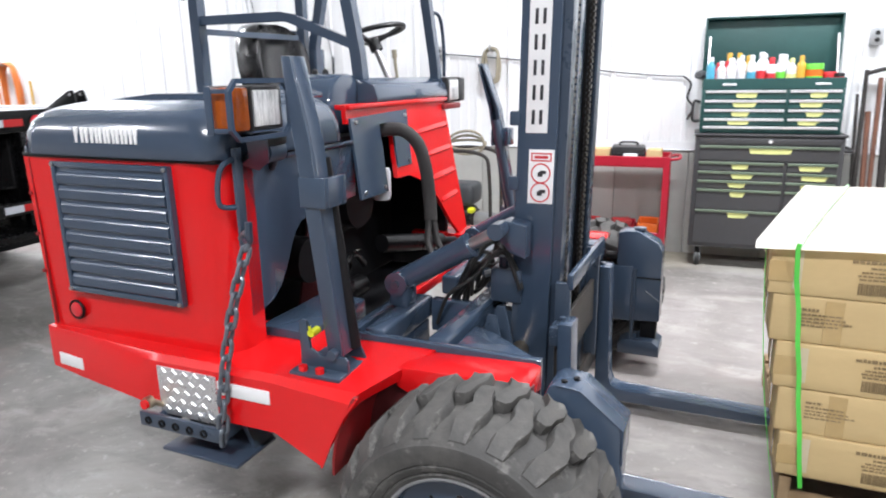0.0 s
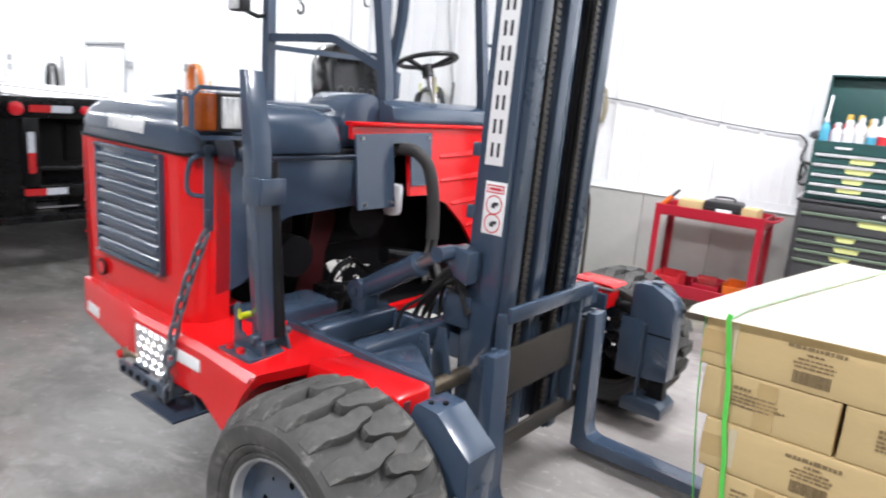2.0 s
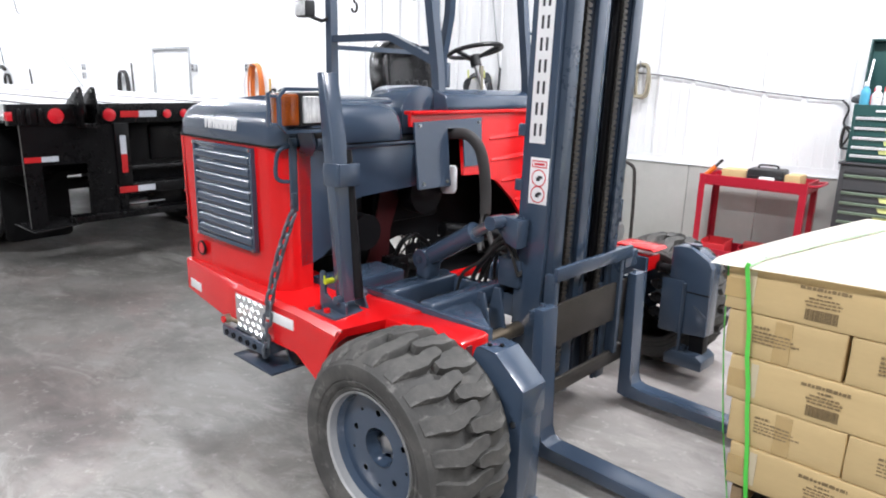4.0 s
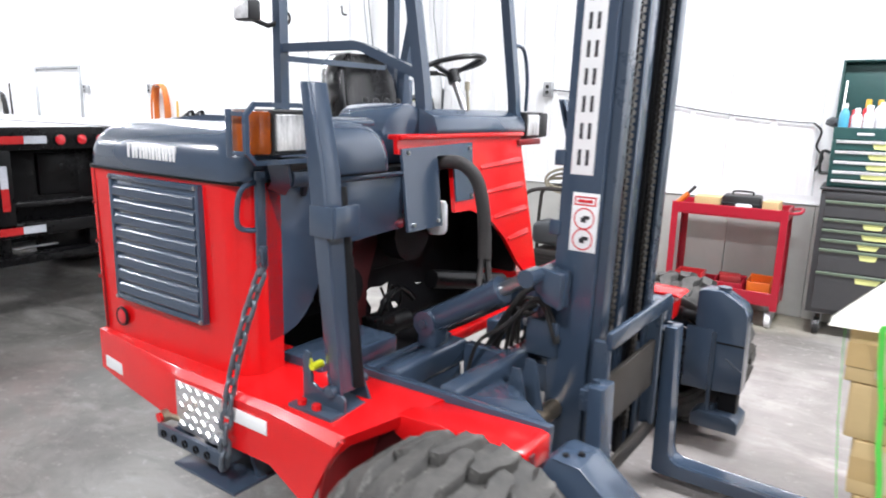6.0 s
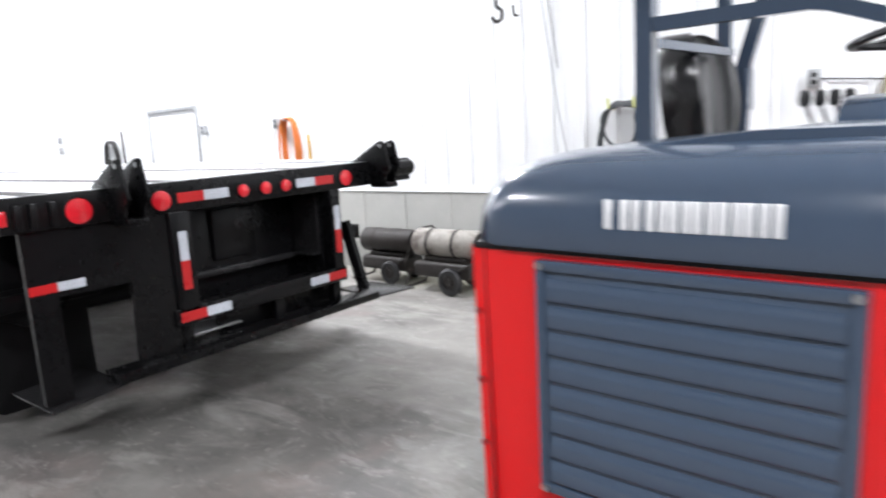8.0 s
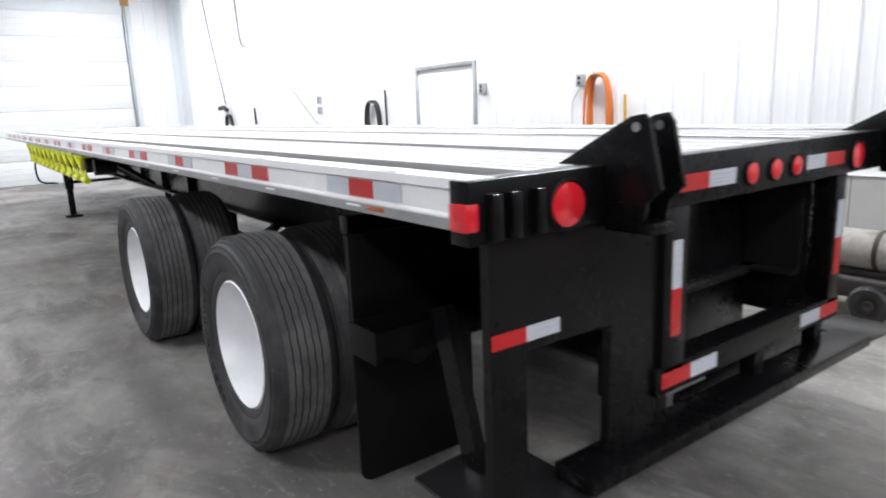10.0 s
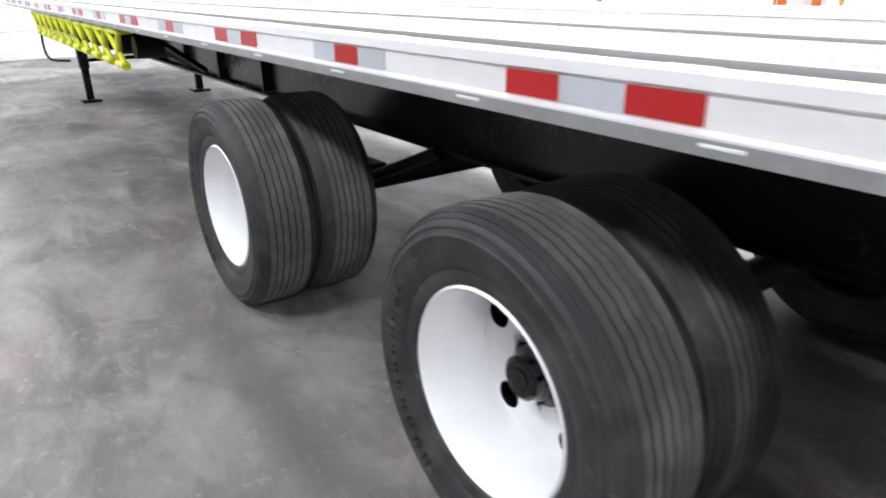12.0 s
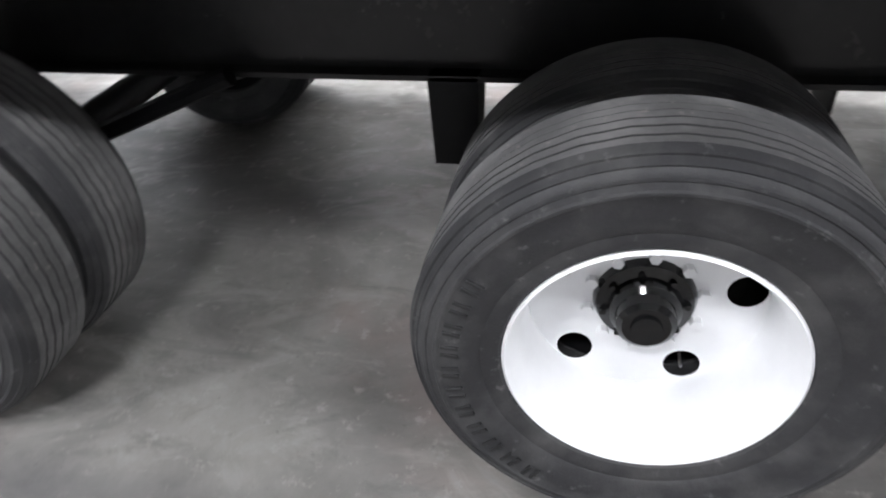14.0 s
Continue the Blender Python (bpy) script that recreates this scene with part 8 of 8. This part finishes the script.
def torpedo_heater(x, y, s, label, shell):
    """A forced-air oil heater: barrel over a long fuel tank, wheels and a tube handle."""
    h = thing("torpedo_heater", label, "heater", Matrix.Translation((x, y, 0)) @ Matrix.Diagonal((s, s, s, 1)), group="shop heaters")
    bm = bmesh.new()
    lathe(bm, [(0.10, -0.36), (0.125, -0.37), (0.135, -0.35), (0.135, 0.33), (0.12, 0.36), (0.11, 0.35), (0.115, -0.3)], (0, 0, 0.455), 32, closed=True, axis="x")
    part("barrel", bm, shell, h, "sooty bare metal barrel" if shell is HEATER else "")
    for k in (-0.2, 0.1):
        bm = bmesh.new()
        lathe(bm, [(0.137, k), (0.141, k + 0.004), (0.141, k + 0.03), (0.137, k + 0.034)], (0, 0, 0.455), 32, axis="x")
        part("barrel_band", bm, SOOT, h)
    bm = bmesh.new()
    lathe(bm, [(0.0005, -0.28), (0.07, -0.28), (0.09, -0.2), (0.0005, -0.19)], (0, 0, 0.455), 20, axis="x")
    part("burner_cone", bm, SOOT, h)
    bm = bmesh.new()
    box(bm, (-0.34, -0.15, 0.14), (0.34, 0.15, 0.29), 0.035, 3)
    part("fuel_tank", bm, SOOT, h, "grimy black fuel tank")
    bx("saddle", (-0.24, -0.1, 0.291), (0.26, 0.1, 0.335), SOOT, h, 0.01)
    bm = bmesh.new()
    cyl(bm, (0.2, -0.06, 0.28), (0.2, -0.06, 0.305), 0.03, seg=14)
    part("filler_cap", bm, PLASTIC, h)
    for yy in (-0.2, 0.2):
        bm = bmesh.new()
        lathe(bm, [(0.07, -0.025), (0.11, -0.03), (0.13, -0.015), (0.13, 0.015), (0.11, 0.03), (0.07, 0.025)], (0.14, yy, 0.13), 28, closed=True)
        wh = part("wheel", bm, PLASTIC, h)
        bm = bmesh.new()
        lathe(bm, [(0.0005, -0.02), (0.03, -0.03), (0.035, -0.012), (0.07, -0.014), (0.07, 0.014), (0.0005, 0.02)], (0.14, yy, 0.13), 20)
        part("rim", bm, SOOT, wh)
    bm = bmesh.new()
    tube(bm, smooth_path([(-0.36, -0.16, 0.2), (-0.45, -0.16, 0.03), (-0.47, -0.16, 0.012), (-0.47, 0.16, 0.012), (-0.45, 0.16, 0.03), (-0.36, 0.16, 0.2)], 4), 0.012, 8)
    part("front_foot", bm, SOOT, h)
    bm = bmesh.new()
    tube(bm, [(0.14, -0.165, 0.2), (0.36, -0.165, 0.3), (0.50, -0.165, 0.6), (0.52, -0.1, 0.63), (0.52, 0.1, 0.63), (0.50, 0.165, 0.6), (0.36, 0.165, 0.3), (0.14, 0.165, 0.2)], 0.012, 8)
    part("handle", bm, SOOT, h)


torpedo_heater(-4.9, 5.74, 1.0, "sooty torpedo heater on wheels by the wall", HEATER)
torpedo_heater(-5.75, 5.86, 0.92, "dark grimy torpedo heater behind the other one", SOOT)


# ---- wall panels and base blocks ----
def panel_mesh(w, z0, z1):
    """One ribbed steel sheet: flat pans between trapezoid ribs, from z0 to z1."""
    bm = bmesh.new()
    prof = []
    for k in range(3):
        x = k * w / 3
        prof += [(x, 0.0), (x + 0.012, -0.016), (x + 0.038, -0.016), (x + 0.05, 0.0), (x + 0.135, 0.0), (x + 0.143, -0.0035), (x + 0.157, -0.0035), (x + 0.165, 0.0), (x + 0.215, 0.0), (x + 0.223, -0.0035), (x + 0.237, -0.0035), (x + 0.245, 0.0)]
    prof += [(w - 0.002, 0.0)]
    lo = [bm.verts.new((x, y, z0)) for x, y in prof]
    hi = [bm.verts.new((x, y, z1)) for x, y in prof]
    lo2, hi2 = bm.verts.new((w - 0.002, 0.012, z0)), bm.verts.new((w - 0.002, 0.012, z1))
    lo3, hi3 = bm.verts.new((0, 0.012, z0)), bm.verts.new((0, 0.012, z1))
    L, H = lo + [lo2, lo3], hi + [hi2, hi3]
    bridge(bm, L, H)
    bm.faces.new(L[::-1])
    bm.faces.new(H)
    return mesh_of("wall_panel", bm, WALL_WHITE, 20)


PANEL_W = 0.9144
tall, over_door = panel_mesh(PANEL_W, BAND + 0.03, CEIL - 0.004), panel_mesh(PANEL_W, DOOR_TOP + 0.012, CEIL - 0.004)
start = DOOR_X1 + 0.012 - PANEL_W * 14
for i in range(32):
    x = start + i * PANEL_W
    if x < X0 or x + PANEL_W > X1:
        continue
    inside = x + PANEL_W > DOOR_X0 + 0.002 and x < DOOR_X1 - 0.002
    if x < DOOR_X0 - 0.01 and x + PANEL_W > DOOR_X0:
        shared("wall_panel", over_door, wall_north, Matrix.Translation((x, Y1, 0)))
        w = DOOR_X0 - 0.012 - x
        shared("wall_panel", panel_mesh(w, BAND + 0.03, DOOR_TOP + 0.01), wall_north, Matrix.Translation((x, Y1, 0)))
        continue
    shared("wall_panel", over_door if inside else tall, wall_north, Matrix.Translation((x, Y1, 0)))


def block_mesh(w):
    bm = bmesh.new()
    box(bm, (0.002, -0.04, 0.0), (w - 0.002, 0.018, BAND - 0.012), 0.005, 1)
    return mesh_of("base_block", bm, CONCRETE_WALL)


block = block_mesh(0.61)
for i in range(46):
    x = X0 + 0.02 + i * 0.61
    if x + 0.61 > X1:
        break
    if x + 0.61 > DOOR_X0 - 0.01 and x < DOOR_X1 + 0.01:
        continue
    shared("base_block", block, wall_north, Matrix.Translation((x, Y1, 0)))
for a, b in ((X0, DOOR_X0 - 0.02), (DOOR_X1 + 0.02, X1)):
    bm = bmesh.new()
    box(bm, (a, Y1 - 0.05, BAND - 0.01), (b, Y1 + 0.018, BAND - 0.002), 0.002, 1)
    box(bm, (a, Y1 - 0.024, BAND - 0.001), (b, Y1 - 0.019, BAND + 0.06), 0.001, 1)
    part("base_trim", bm, TRIM_WHITE, wall_north)
side = panel_mesh(PANEL_W, 0.01, CEIL - 0.004)
for i in range(8):
    y = GATE_Y0 - 0.1 - i * PANEL_W
    if y - PANEL_W > Y0:
        shared("wall_panel", side, wall_west, Matrix.Translation((X0, y - PANEL_W, 0)) @ Matrix.Rotation(radians(90), 4, "Z"))
shared("wall_panel", side, wall_west, Matrix.Translation((X0, GATE_Y1 + 0.18, 0)) @ Matrix.Rotation(radians(90), 4, "Z"))
